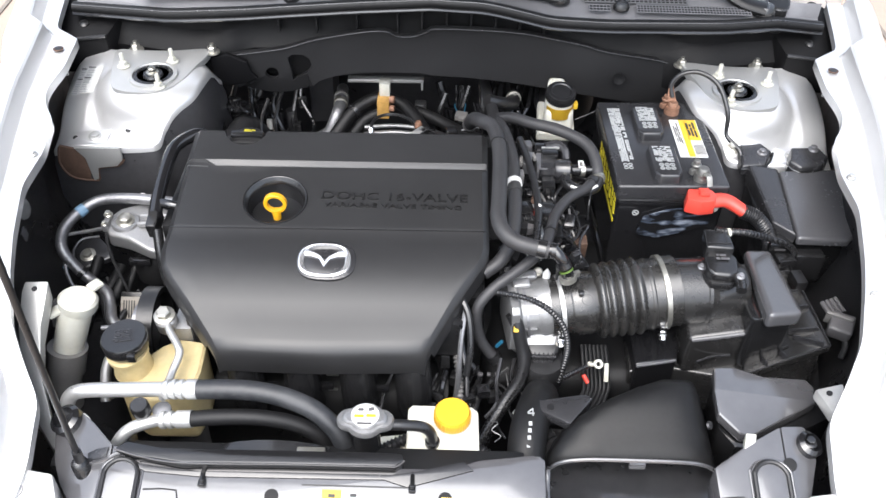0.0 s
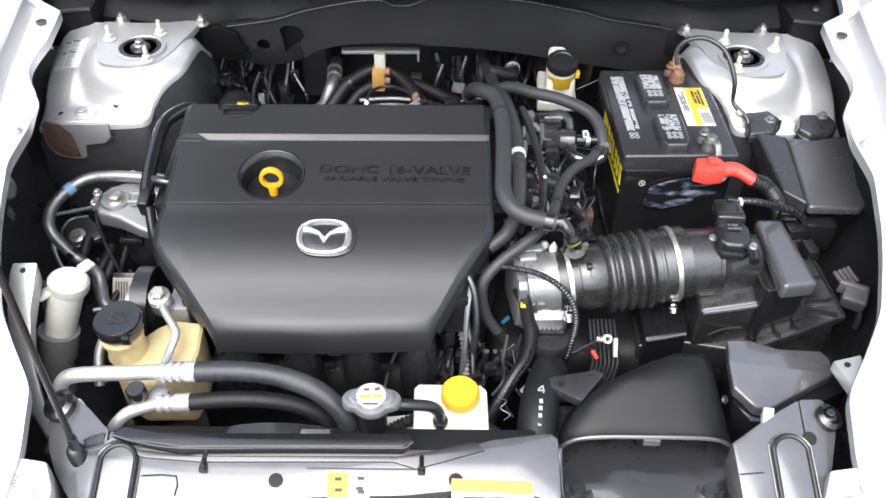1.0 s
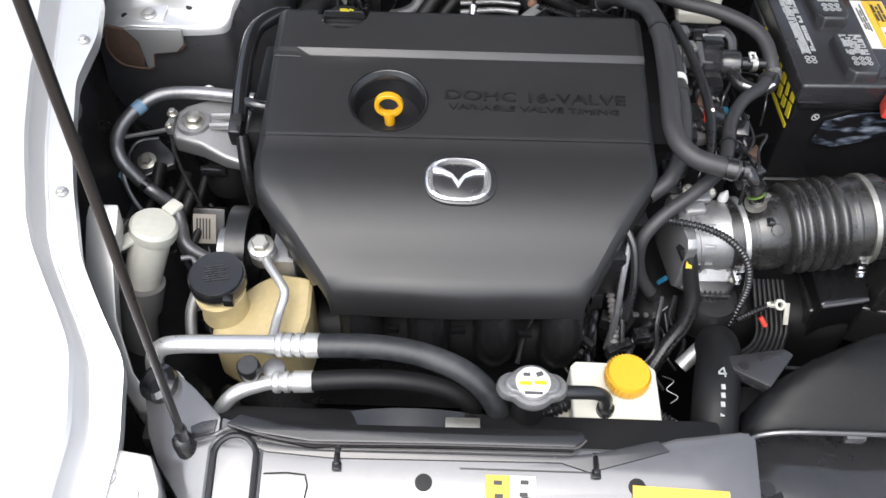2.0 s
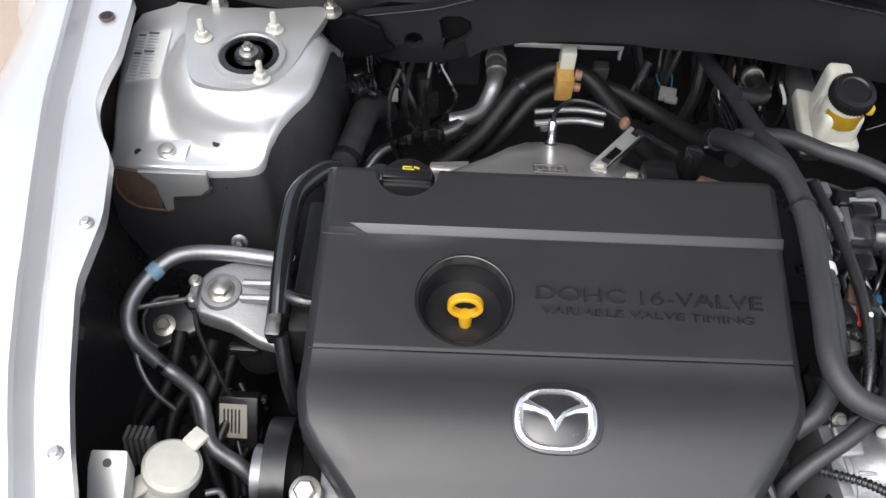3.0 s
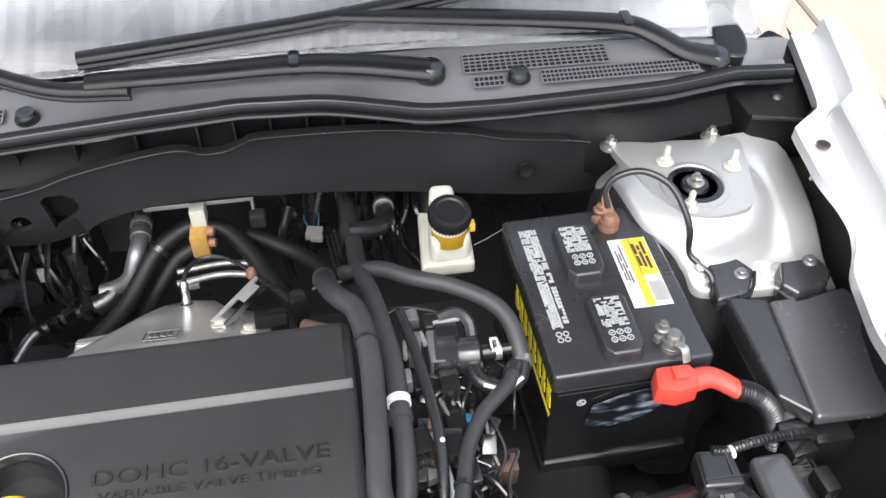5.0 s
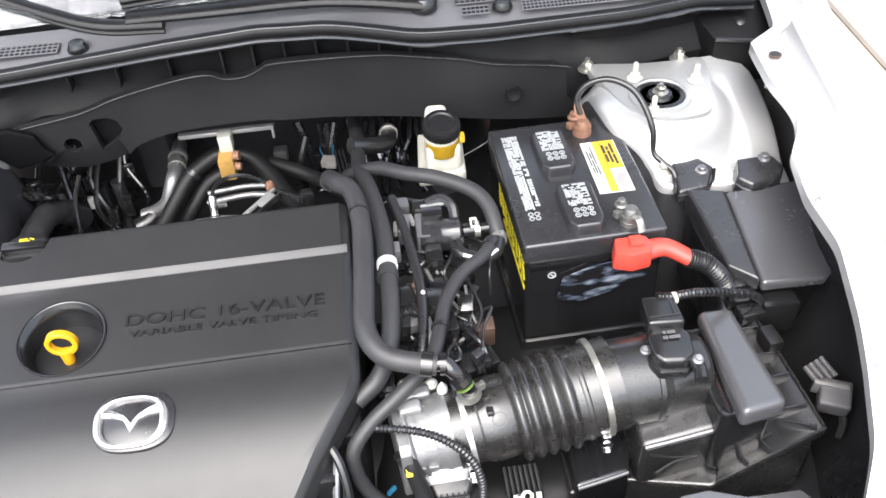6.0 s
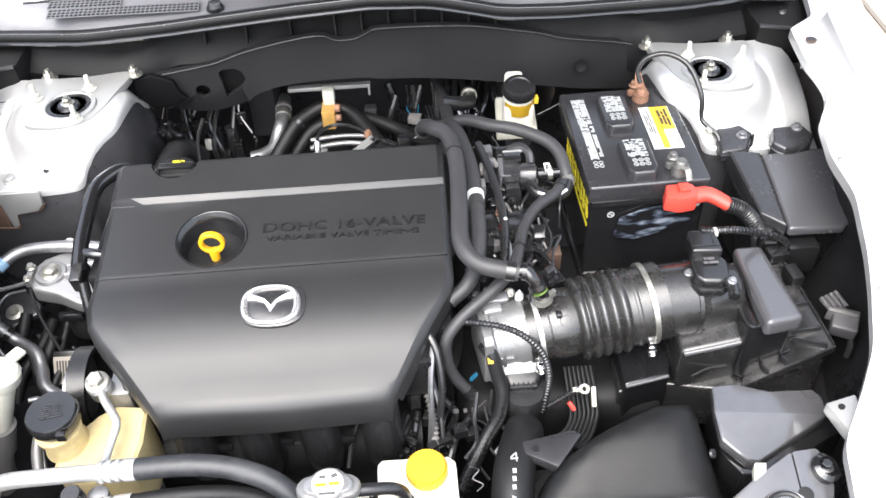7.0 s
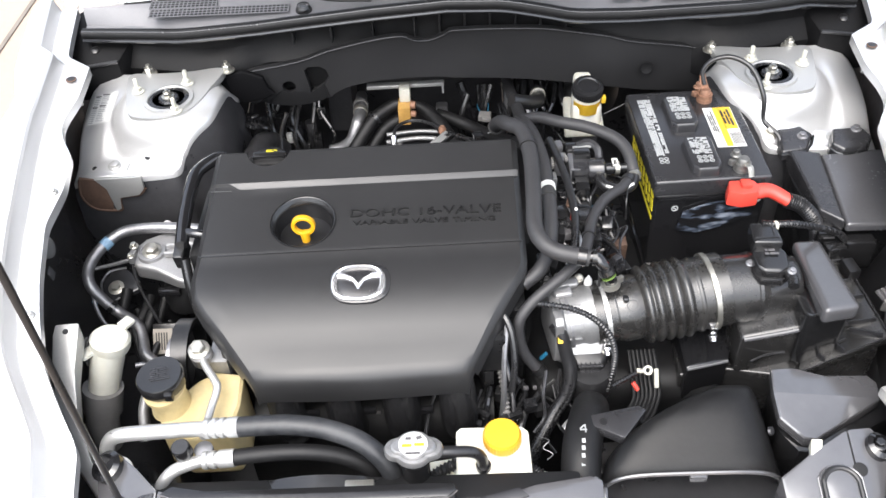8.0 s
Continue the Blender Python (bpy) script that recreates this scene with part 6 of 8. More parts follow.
cb2.faces.new(hi2[0:7] + hi2[10:11])
cb2.faces.new(hi2[6:11])
for k in range(nr2):
    cb2.faces.new((lo2[k], lo2[(k + 1) % nr2], hi2[(k + 1) % nr2], hi2[k]))
part("resonator_top", bevelled(cb2, 0.004, 3, 40), PANEL, rs, "satin pressed lid with a fold", sharp=15)
part("resonator_body", prism([(0.384, -0.008), (0.450, -0.010), (0.530, -0.004), (0.541, -0.012), (0.545, -0.046), (0.425, -0.104), (0.398, -0.103), (0.379, -0.078)][::-1], 0.72, lambda x, y: min(rt(x, y), 0.808) - 0.019, 0.004), BLACK, rs, "black lower half")
thing("paper_tag", prism([(0.386, -0.150), (0.400, -0.146), (0.405, -0.127), (0.392, -0.126)], 0.826, lambda x, y: 0.838 + (y + 0.14) * 0.3, 0.001), NATURAL, "small cream tag stuck beside the resonator box", "tag")

# ---- coolant overflow tank ----
tk = empty("coolant_tank", (0.015, -0.10, 0.66), "milky white coolant tank with a yellow cap", "coolant tank")
part("tank_body", prism([(-0.034, -0.066), (-0.028, -0.060), (0.052, -0.060), (0.060, -0.068), (0.062, -0.150), (-0.034, -0.150)], 0.66, lambda x, y: 0.795 + (y + 0.06) * 0.12, 0.012, 4), TANK, tk, "translucent white plastic")
part("neck", lathe([(0.021, 0), (0.021, 0.014)], (0.025, -0.084, 0.783), seg=28), TANK, tk)
part("side_wing", prism([(-0.078, -0.098), (-0.068, -0.089), (-0.030, -0.084), (-0.030, -0.116), (-0.079, -0.118)][::-1], 0.745, 0.764, 0.004, 3), TANK, tk, "cream side wing of the tank")
part("side_wing", prism([(0.058, -0.096), (0.084, -0.106), (0.096, -0.117), (0.060, -0.126)][::-1], 0.742, 0.758, 0.004, 3), TANK, tk, "cream side wing of the tank")
part("ribbed_hose", tube([(-0.070, -0.118, 0.768), (-0.050, -0.108, 0.772), (-0.026, -0.098, 0.776)], lambda t: 0.0075 + 0.0012 * math.sin(t * 2 * math.pi * 9), 10, 30), RUBBER, tk, "black ribbed hose")
part("ribbed_hose", tube([(0.060, -0.104, 0.764), (0.074, -0.114, 0.764), (0.092, -0.126, 0.760)], lambda t: 0.0060 + 0.0012 * math.sin(t * 2 * math.pi * 7), 10, 30), RUBBER, tk, "black ribbed hose")
capk = part("cap", lathe([(0.0225, 0), (0.0235, 0.003), (0.0235, 0.016), (0.0215, 0.0195), (0.0, 0.020)], (0.025, -0.084, 0.796), (0, -0.05, 1), 40), YELCAP, tk, "round yellow screw cap")
part("knurl", merge(*[box((0.025 + 0.0236 * math.cos(a), -0.084 + 0.0236 * math.sin(a), 0.805), (0.0018, 0.0018, 0.013), 0) for a in (2 * math.pi * k / 36 for k in range(36))]), YELCAP, capk)
part("hose_stub", lathe([(0.0095, 0), (0.0095, 0.012)], (0.000, -0.117, 0.783), seg=18), RUBBER, tk)
part("overflow_hose", tube([(-0.056, -0.126, 0.838), (-0.035, -0.123, 0.834), (-0.014, -0.119, 0.826), (-0.003, -0.117, 0.812), (0.000, -0.117, 0.79)], 0.0072, 12), RUBBER, tk, "black rubber overflow hose")
rad = empty("radiator", (-0.10, -0.17, 0.40), "dark radiator and fan shroud and silver filler cap", "radiator")
part("filler_neck", lathe([(0.018, 0), (0.018, 0.05), (0.024, 0.052)], (-0.084, -0.125, 0.785), seg=24), BLACK, rad)
capo = [(0.0245 + 0.0115 * max(0, abs(math.cos(a)) - 0.80) / 0.20, a) for a in (2 * math.pi * k / 64 for k in range(64))]
rr = [[V(-0.084 + r * k * math.cos(a), -0.125 + r * k * math.sin(a), z) for r, a in capo] for k, z in ((0.92, 0.838), (1.0, 0.840), (1.0, 0.846), (0.95, 0.849), (0.80, 0.8495), (0.76, 0.853), (0.70, 0.8545))]
top = part("cap_plate", loft(rr), ALU, rad, "stamped metal cap with two ears")
part("cap_label", lathe([(0.0175, 0), (0.0175, 0.0008)], (-0.084, -0.125, 0.8544), seg=32), LABELW, top)
part("warning_mark", merge(box((-0.0915, -0.127, 0.8556), (0.012, 0.004, 0.0008), 0), box((-0.0765, -0.126, 0.8556), (0.012, 0.004, 0.0008), 0)), YELINK, top)
part("warning_print", merge(box((-0.090, -0.117, 0.8556), (0.007, 0.004, 0.0006), 0), box((-0.077, -0.116, 0.8556), (0.007, 0.005, 0.0006), 0, rz=20), box((-0.084, -0.138, 0.8556), (0.018, 0.003, 0.0006), 0)), GREYCONN, top)

# ---- radiator, fan shroud, hose with white marks ----
part("top_tank", box((-0.18, -0.150, 0.775), (0.60, 0.045, 0.04), 0.008), DULL, rad)
part("core", box((-0.08, -0.17, 0.54), (0.80, 0.03, 0.32), 0.003), MATT, rad)
part("shroud_ring", ringed((-0.20, -0.125, 0.66), (0, 1, 0.2), 0.15, 0.13, 0.02, 40), BLACK, rad)
part("fan_motor", lathe([(0.05, 0), (0.05, 0.03), (0.03, 0.045), (0, 0.046)], (-0.20, -0.13, 0.66), (0, 1, 0.2), 28), BLACK, rad)
part("bracket", box((-0.152, -0.150, 0.806), (0.036, 0.014, 0.010), 0.002), ZINC, rad)
uh = empty("radiator_hose", (0.13, -0.08, 0.72), "thick black radiator hose with white painted marks", "hose", "engine hoses")
part("hose_run", tube([(0.152, 0.00, 0.745), (0.142, -0.035, 0.770), (0.130, -0.075, 0.778), (0.124, -0.110, 0.770), (0.122, -0.15, 0.74)], 0.0255, 18), DULL, uh)
for k, (y, z) in enumerate(((-0.092, 0.8035), (-0.101, 0.8010), (-0.110, 0.7975), (-0.119, 0.7930))):
    part("white_mark", box((0.1275 - 0.001 * k, y, z), (0.0045, 0.0055, 0.001), 0, rx=15), WHITEINK, uh)
part("white_numeral", merge(box((0.1315, -0.0745, 0.8052), (0.0016, 0.012, 0.001), 0), box((0.129, -0.0765, 0.8052), (0.009, 0.0016, 0.001), 0), box((0.1275, -0.0725, 0.8052), (0.0075, 0.0016, 0.001), 0, rz=45)), WHITEINK, uh, "white painted figure four")
part("shoulder", prism([(0.130, -0.052), (0.143, -0.068), (0.180, -0.090), (0.214, -0.048), (0.205, -0.040)], 0.786, lambda x, y: 0.800 + (x - 0.13) * 0.05, 0.003), SATIN, uh, "flat grey bracket")
part("bracket_hole", lathe([(0.005, 0), (0.005, 0.001)], (0.156, -0.063, 0.8016), seg=14), MATT, uh)
part("spring_clip", tube([(0.078, -0.052, 0.756), (0.088, -0.062, 0.762), (0.080, -0.070, 0.757), (0.092, -0.078, 0.755), (0.084, -0.084, 0.75)], 0.0007, 6), STEEL, uh)
hose("bypass_hose", [(0.108, 0.088, 0.822), (0.117, 0.080, 0.806), (0.125, 0.070, 0.775), (0.130, 0.058, 0.752), (0.124, 0.042, 0.725), (0.108, 0.028, 0.703), (0.086, 0.002, 0.675), (0.07, -0.02, 0.65)], 0.0098, RUBBER, "bent black hose with an orange mark")
thing("orange_mark", box((0.1148, 0.0715, 0.8085), (0.007, 0.011, 0.001), 0, rx=58), LABELY, "small orange paint mark on a hose", "mark")
thing("blue_tab", box((0.093, 0.078, 0.767), (0.004, 0.005, 0.015), 0.001, ry=35), DEEPBLUE, "small bright blue cable tab", "tag")
hose("metal_pipe", [(0.168, 0.030, 0.725), (0.149, 0.020, 0.717), (0.121, 0.000, 0.695)], 0.0095, ALUPIPE, "short bright aluminium pipe")
wl = empty("ribbon_loom", (0.22, 0.05, 0.66), "flat bundle of parallel grey cables", "wiring")
for k in range(7):
    part("cable", tube([(0.222 + 0.006 * k, 0.110, 0.735), (0.224 + 0.006 * k, 0.072, 0.712 + 0.001 * k), (0.222 + 0.006 * k, 0.045, 0.700), (0.200 + 0.005 * k, 0.026 - 0.003 * k, 0.692), (0.145, 0.018 - 0.005 * k, 0.688)], 0.0028, 8), DULL, wl)
part("yellow_clip", merge(ringed((0.240, 0.064, 0.744), (0.1, -0.6, 0.8), 0.0068, 0.0035, 0.006), box((0.231, 0.062, 0.746), (0.012, 0.006, 0.005), 0.001)), NATURAL, wl, "pale yellow clip")
part("pale_tag", box((0.255, 0.062, 0.728), (0.0065, 0.003, 0.028), 0.001, rx=-40), NATURAL, wl)
part("sleeve", tube([(0.190, 0.050, 0.728), (0.212, 0.058, 0.736), (0.234, 0.064, 0.746)], lambda t: 0.0040 + 0.0006 * math.sin(t * 2 * math.pi * 12), 8, 24), RUBBER, wl)
part("red_wire", tube([(0.219, 0.052, 0.733), (0.226, 0.044, 0.725)], 0.0034, 8), RED, wl)

# grey plug by the air box
gc = empty("grey_connector", (0.60, 0.12, 0.76), "grey plastic multi-pin plug beside the air box", "connector")
part("plug", box((0.600, 0.112, 0.790), (0.034, 0.034, 0.026), 0.004, 3, rz=-25, rx=15), GREYCONN, gc)
for k in range(4):
    part("pin_cover", tube([(0.588 + 0.0075 * k, 0.124 + 0.0035 * k, 0.797), (0.580 + 0.0075 * k, 0.150 + 0.0035 * k, 0.801)], 0.0036, 8), GREYCONN, gc)
part("plug_rim", box((0.597, 0.1195, 0.796), (0.038, 0.006, 0.026), 0.002, rz=-25, rx=15), GREYPLASTIC, gc)
part("wire_stub", tube([(0.607, 0.106, 0.778), (0.609, 0.094, 0.766), (0.604, 0.085, 0.75)], 0.005, 8), MATT, gc)

# ---- air-con pipes ----
ac = empty("aircon_pipe", (-0.35, -0.09, 0.76), "silver aluminium pipe crimped to a thick black hose", "pipe", "aircon pipes")
part("metal_pipe", tube([(-0.474, -0.100, 0.775), (-0.483, -0.086, 0.797), (-0.476, -0.078, 0.816), (-0.455, -0.077, 0.826), (-0.400, -0.079, 0.833), (-0.345, -0.081, 0.839)], 0.0098, 16), ALUPIPE, ac, "bright bent aluminium pipe")
part("crimp", lathe([(0.0115, 0), (0.0130, 0.002), (0.0130, 0.007), (0.0108, 0.008), (0.0108, 0.011), (0.0130, 0.012), (0.0130, 0.017), (0.0108, 0.018), (0.0108, 0.021), (0.0130, 0.022), (0.0130, 0.027), (0.0108, 0.028), (0.0108, 0.031), (0.0132, 0.032), (0.0130, 0.046)], (-0.348, -0.081, 0.8385), (1, -0.06, 0.12), 24), ALUPIPE, ac, "grooved crimp sleeve")
part("rubber_hose", tube([(-0.303, -0.0838, 0.8435), (-0.270, -0.084, 0.846), (-0.235, -0.085, 0.846), (-0.195, -0.089, 0.841), (-0.155, -0.100, 0.831), (-0.128, -0.113, 0.813), (-0.113, -0.124, 0.786), (-0.110, -0.125, 0.74)], 0.0128, 18), BLUEHOSE, ac, "worn blue-black rubber hose")
part("white_flange", ringed((-0.470, -0.104, 0.782), (0.2, -0.5, 0.8), 0.021, 0.011, 0.004), LABELW, ac)
ac2 = empty("aircon_pipe", (-0.34, -0.12, 0.74), "lower aluminium pipe crimped to a black hose", "pipe", "aircon pipes")
part("metal_pipe", tube([(-0.412, -0.142, 0.770), (-0.404, -0.132, 0.792), (-0.388, -0.121, 0.806), (-0.362, -0.113, 0.812), (-0.345, -0.111, 0.815)], 0.0082, 16), ALUPIPE, ac2)
part("crimp", lathe([(0.0100, 0), (0.0116, 0.002), (0.0116, 0.007), (0.0094, 0.008), (0.0094, 0.011), (0.0116, 0.012), (0.0116, 0.017), (0.0094, 0.018), (0.0094, 0.021), (0.0116, 0.022), (0.0116, 0.042)], (-0.350, -0.112, 0.8145), (1, 0.0, 0.11), 24), ALUPIPE, ac2)
part("rubber_hose", tube([(-0.310, -0.112, 0.819), (-0.270, -0.109, 0.821), (-0.225, -0.106, 0.818), (-0.185, -0.105, 0.808), (-0.155, -0.108, 0.793), (-0.140, -0.112, 0.77), (-0.136, -0.113, 0.73)], 0.0105, 16), DULL, ac2)
part("valve_cap", lathe([(0.012, 0), (0.012, 0.018), (0.010, 0.021), (0, 0.021)], (-0.374, -0.104, 0.820), (0, -0.2, 1), 18), BLACK, ac2, "black ribbed valve cap")
av = empty("aircon_valve_pipe", (-0.37, 0.02, 0.74), "thin silver pipe with a bolted fitting", "pipe")
part("thin_pipe", tube([(-0.384, 0.062, 0.812), (-0.378, 0.045, 0.812), (-0.360, 0.018, 0.812), (-0.355, 0.005, 0.808), (-0.360, -0.020, 0.800), (-0.362, -0.055, 0.800), (-0.358, -0.072, 0.81)], 0.0055, 12), ALUPIPE, av)
part("fitting", lathe([(0.014, 0), (0.016, 0.004), (0.016, 0.024), (0.012, 0.028)], (-0.388, 0.070, 0.792), (0, -0.2, 1), 22), ALU, av)
part("fitting_bolt", bolt((-0.389, 0.066, 0.820), (0, -0.2, 1), r=0.0105, h=0.010, flange=1.45), ZINC, av, "large zinc bolt")
part("compressor_edge", box((-0.365, 0.085, 0.775), (0.03, 0.06, 0.06), 0.008), ALU, av)
part("lower_fitting", lathe([(0.010, 0), (0.012, 0.003), (0.012, 0.014), (0.008, 0.016)], (-0.351, -0.098, 0.806), (0, 0, 1), 18), STEEL, av)

# ---- power steering tank ----
ps = empty("steering_fluid_tank", (-0.39, 0.0, 0.70), "aged cream power steering tank with a black cap", "fluid tank")
part("tank_body", prism([(-0.440, -0.030), (-0.405, -0.052), (-0.335, -0.050), (-0.327, -0.010), (-0.328, 0.040), (-0.372, 0.052), (-0.395, 0.040), (-0.436, 0.004)], 0.68, lambda x, y: 0.772 + max(0, x + 0.41) * 0.18 + (y - 0.0) * 0.10, 0.010, 3), CREAM, ps, "yellowed translucent plastic")
part("neck", lathe([(0.029, 0), (0.026, 0.012), (0.026, 0.030), (0.0285, 0.032), (0.0285, 0.038)], (-0.426, 0.004, 0.770), (-0.06, -0.05, 1), 28), CREAM, ps)
pc = part("cap", lathe([(0.0305, 0), (0.032, 0.003), (0.032, 0.018), (0.030, 0.021), (0.027, 0.0205), (0.0, 0.0205)], (-0.429, 0.009, 0.812), (-0.06, -0.04, 1), 36), BLACK, ps, "black screw cap")
part("cap_print", moved(bars((-0.014, -0.010, 0.016, 0.012), 7, random.Random(2), 0.0), pose(-0.430, 0.008, 0.8334, 2, -3, 8)), SATIN, pc)
part("cap_lug", box((-0.412, -0.022, 0.822), (0.012, 0.008, 0.012), 0.002), BLACK, pc)
part("level_line", merge(box((-0.43, -0.034, 0.752), (0.032, 0.002, 0.001), 0, rz=-33), box((-0.43, -0.034, 0.744), (0.032, 0.002, 0.001), 0, rz=-33)), GREYCONN, ps)

ps.location.y += 0.006

# ---- washer filler ----
wf = empty("washer_filler", (-0.53, 0.06, 0.50), "white washer filler neck with a hinged cap", "filler neck")
part("neck", tube([(-0.553, 0.026, 0.66), (-0.551, 0.033, 0.70), (-0.544, 0.046, 0.740)], lambda t: 0.021 + 0.004 * t, 20), GREYPLASTIC, wf, "grey lower tube")
part("collar", tube([(-0.547, 0.042, 0.722), (-0.538, 0.052, 0.762)], lambda t: 0.027 + 0.0015 * t, 22), GREYPLASTIC, wf, "grey wider collar")
part("upper_neck", tube([(-0.539, 0.052, 0.755), (-0.528, 0.064, 0.790), (-0.517, 0.075, 0.825)], lambda t: 0.0215 + 0.0025 * t, 22), NATURAL, wf, "milky upper tube")
wcap = part("cap", lathe([(0.026, -0.010), (0.0275, -0.006), (0.0275, 0.006), (0.024, 0.010), (0.010, 0.012), (0, 0.012)], (-0.514, 0.078, 0.830), (0.24, 0.10, 1), 30), NATURAL, wf, "pale domed cap")
part("cap_tab", box((-0.541, 0.060, 0.828), (0.022, 0.018, 0.006), 0.003, rz=35, ry=-12), NATURAL, wcap)
part("cap_hinge", box((-0.496, 0.105, 0.838), (0.018, 0.020, 0.006), 0.003, rz=-35), NATURAL, wcap)

# ---- engine mount and pipework at the side ----
em = empty("engine_mount", (-0.50, 0.29, 0.70), "cast aluminium engine mount arm with a big bolt", "engine mount")
part("arm", prism([(-0.554, 0.301), (-0.551, 0.317), (-0.536, 0.335), (-0.515, 0.344), (-0.493, 0.350), (-0.480, 0.347), (-0.445, 0.335), (-0.445, 0.245), (-0.470, 0.250), (-0.505, 0.268), (-0.543, 0.279)][::-1], 0.755, lambda x, y: 0.786 + (y - 0.3) * 0.15 - max(0, x + 0.49) * 0.1, 0.006, 3), ALU, em, "ribbed cast arm")
part("boss", lathe([(0.026, 0), (0.024, 0.006), (0.022, 0.010), (0.018, 0.0105), (0.018, 0.009)], (-0.520, 0.306, 0.780), (0, -0.05, 1), 30), ALU, em)
part("big_bolt", bolt((-0.520, 0.306, 0.788), (0, -0.05, 1), r=0.0115, h=0.009, flange=1.35), ZINC, em)
for dy in (0.0, 0.020):
    part("rib", tube([(-0.496, 0.296 + dy, 0.790), (-0.462, 0.294 + dy, 0.794), (-0.446, 0.294 + dy, 0.792)], 0.005, 8), ALU, em)
part("ear", box((-0.549, 0.300, 0.787), (0.010, 0.030, 0.014), 0.003), ALU, em)
part("ear_bolt", merge(bolt((-0.549, 0.312, 0.795), r=0.005, h=0.005), bolt((-0.549, 0.290, 0.793), r=0.004, h=0.004)), ZINC, em)
part("rubber_mount", lathe([(0.034, 0), (0.036, 0.02), (0.030, 0.045), (0.024, 0.055)], (-0.480, 0.290, 0.690), seg=28), DULL, em)
part("mount_plate", prism([(-0.623, 0.299), (-0.625, 0.313), (-0.615, 0.330), (-0.588, 0.336), (-0.560, 0.312), (-0.560, 0.298), (-0.602, 0.275), (-0.616, 0.282)][::-1], 0.700, lambda x, y: 0.713 + (y - 0.3) * 0.3, 0.004, 3), SATIN, em, "glossy dark fixing plate")
part("plate_rim", tube([(x, y, 0.7145 + (y - 0.3) * 0.3) for x, y in ((-0.602, 0.275), (-0.616, 0.282), (-0.624, 0.299), (-0.625, 0.313), (-0.615, 0.330), (-0.588, 0.336))], 0.0022, 8, 4), STEEL, em, "bright folded rim")
part("plate_nut", bolt((-0.600, 0.302, 0.712), (0, -0.3, 1), r=0.008, h=0.008, flange=1.7), ZINC, em)
part("tie_rod", tube([(-0.552, 0.300, 0.778), (-0.585, 0.296, 0.772), (-0.617, 0.288, 0.770)], 0.0032, 8), STEEL, em)
part("earth_wire", tube([(-0.548, 0.285, 0.780), (-0.540, 0.262, 0.765), (-0.515, 0.225, 0.735), (-0.495, 0.205, 0.70)], 0.0026, 8), RUBBER, em)
# small glossy black piece by the arm
part("black_piece", box((-0.492, 0.258, 0.742), (0.036, 0.010, 0.014), 0.003), GLOSS, em)

pl = empty("steering_pipe", (-0.58, 0.28, 0.60), "dark steel steering pipe with a pale blue band", "pipe")
part("pipe", tube([(-0.440, 0.338, 0.803), (-0.470, 0.343, 0.803), (-0.520, 0.347, 0.803), (-0.565, 0.346, 0.800), (-0.590, 0.334, 0.795), (-0.612, 0.308, 0.786), (-0.621, 0.282, 0.776), (-0.615, 0.258, 0.763), (-0.596, 0.246, 0.738), (-0.574, 0.237, 0.718), (-0.541, 0.213, 0.714), (-0.530, 0.191, 0.706), (-0.520, 0.163, 0.703), (-0.505, 0.151, 0.697), (-0.484, 0.141, 0.692), (-0.462, 0.128, 0.67)], 0.0092, 14), STEEL, pl, "bent dark steel pipe")
part("blue_band", ringed((-0.594, 0.330, 0.7938), (-0.62, -0.72, -0.25), 0.0102, 0.0085, 0.014), BLUE, pl, "pale blue tape")
part("clip", ringed((-0.588, 0.2425, 0.7315), (0.75, -0.3, -0.6), 0.0115, 0.008, 0.008), BLACK, pl)
part("thin_line", tube([(-0.617, 0.262, 0.755), (-0.608, 0.235, 0.735), (-0.592, 0.215, 0.715), (-0.57, 0.205, 0.69)], 0.0032, 8), STEEL, pl)
part("blue_tape", box((-0.628, 0.272, 0.712), (0.008, 0.016, 0.012), 0.002), BLUE, pl)

for o, d, nm in (((-0.518, 0.389, 0.769), (0.1, -0.8, 0.5), "small zinc bolt on the dark inner wing"), ((-0.655, 0.225, 0.70), (0.7, -0.4, 0.5), "dull bolt low on the inner wing")):
    thing("wing_bolt", merge(lathe([(0.010, 0), (0.010, 0.002), (0.008, 0.003)], o, d, 20), bolt(o, d, r=0.0055, h=0.009)), STEEL, nm, "bolt")
thing("rubber_bung", lathe([(0.018, 0), (0.018, 0.006), (0.012, 0.011), (0, 0.012)], (-0.652, 0.245, 0.860), (0.9, -0.1, 0.35), 24), GREYPLASTIC, "round grey rubber bung in the inner wing", "bung")
thing("wing_tag", box((-0.640, 0.215, 0.835), (0.003, 0.014, 0.022), 0.001, rx=20), GREYCONN, "small pale tag on the inner wing", "tag")

# belt pulley and things low at the side
pu = empty("belt_pulley", (-0.41, 0.11, 0.66), "black drive belt over a ribbed pulley", "pulley")
part("belt", ringed((-0.437, 0.108, 0.755), (1, 0, 0), 0.058, 0.050, 0.024, 44), MATT, pu, "matt black belt")
part("rim", lathe([(0.052, 0), (0.053, 0.004), (0.050, 0.006), (0.030, 0.008), (0.03, 0.02), (0, 0.02)], (-0.432, 0.108, 0.755), (-1, 0, 0), 40), STEEL, pu)
bk = empty("barcode_connector", (-0.47, 0.17, 0.66), "connector with a pale barcode sticker", "connector")
part("body", box((-0.494, 0.198, 0.690), (0.044, 0.022, 0.06), 0.003, rx=-42), MATT, bk)
part("sticker", box((-0.499, 0.190, 0.700), (0.031, 0.001, 0.040), 0, rx=-42), LABELG, bk, "pale beige sticker")
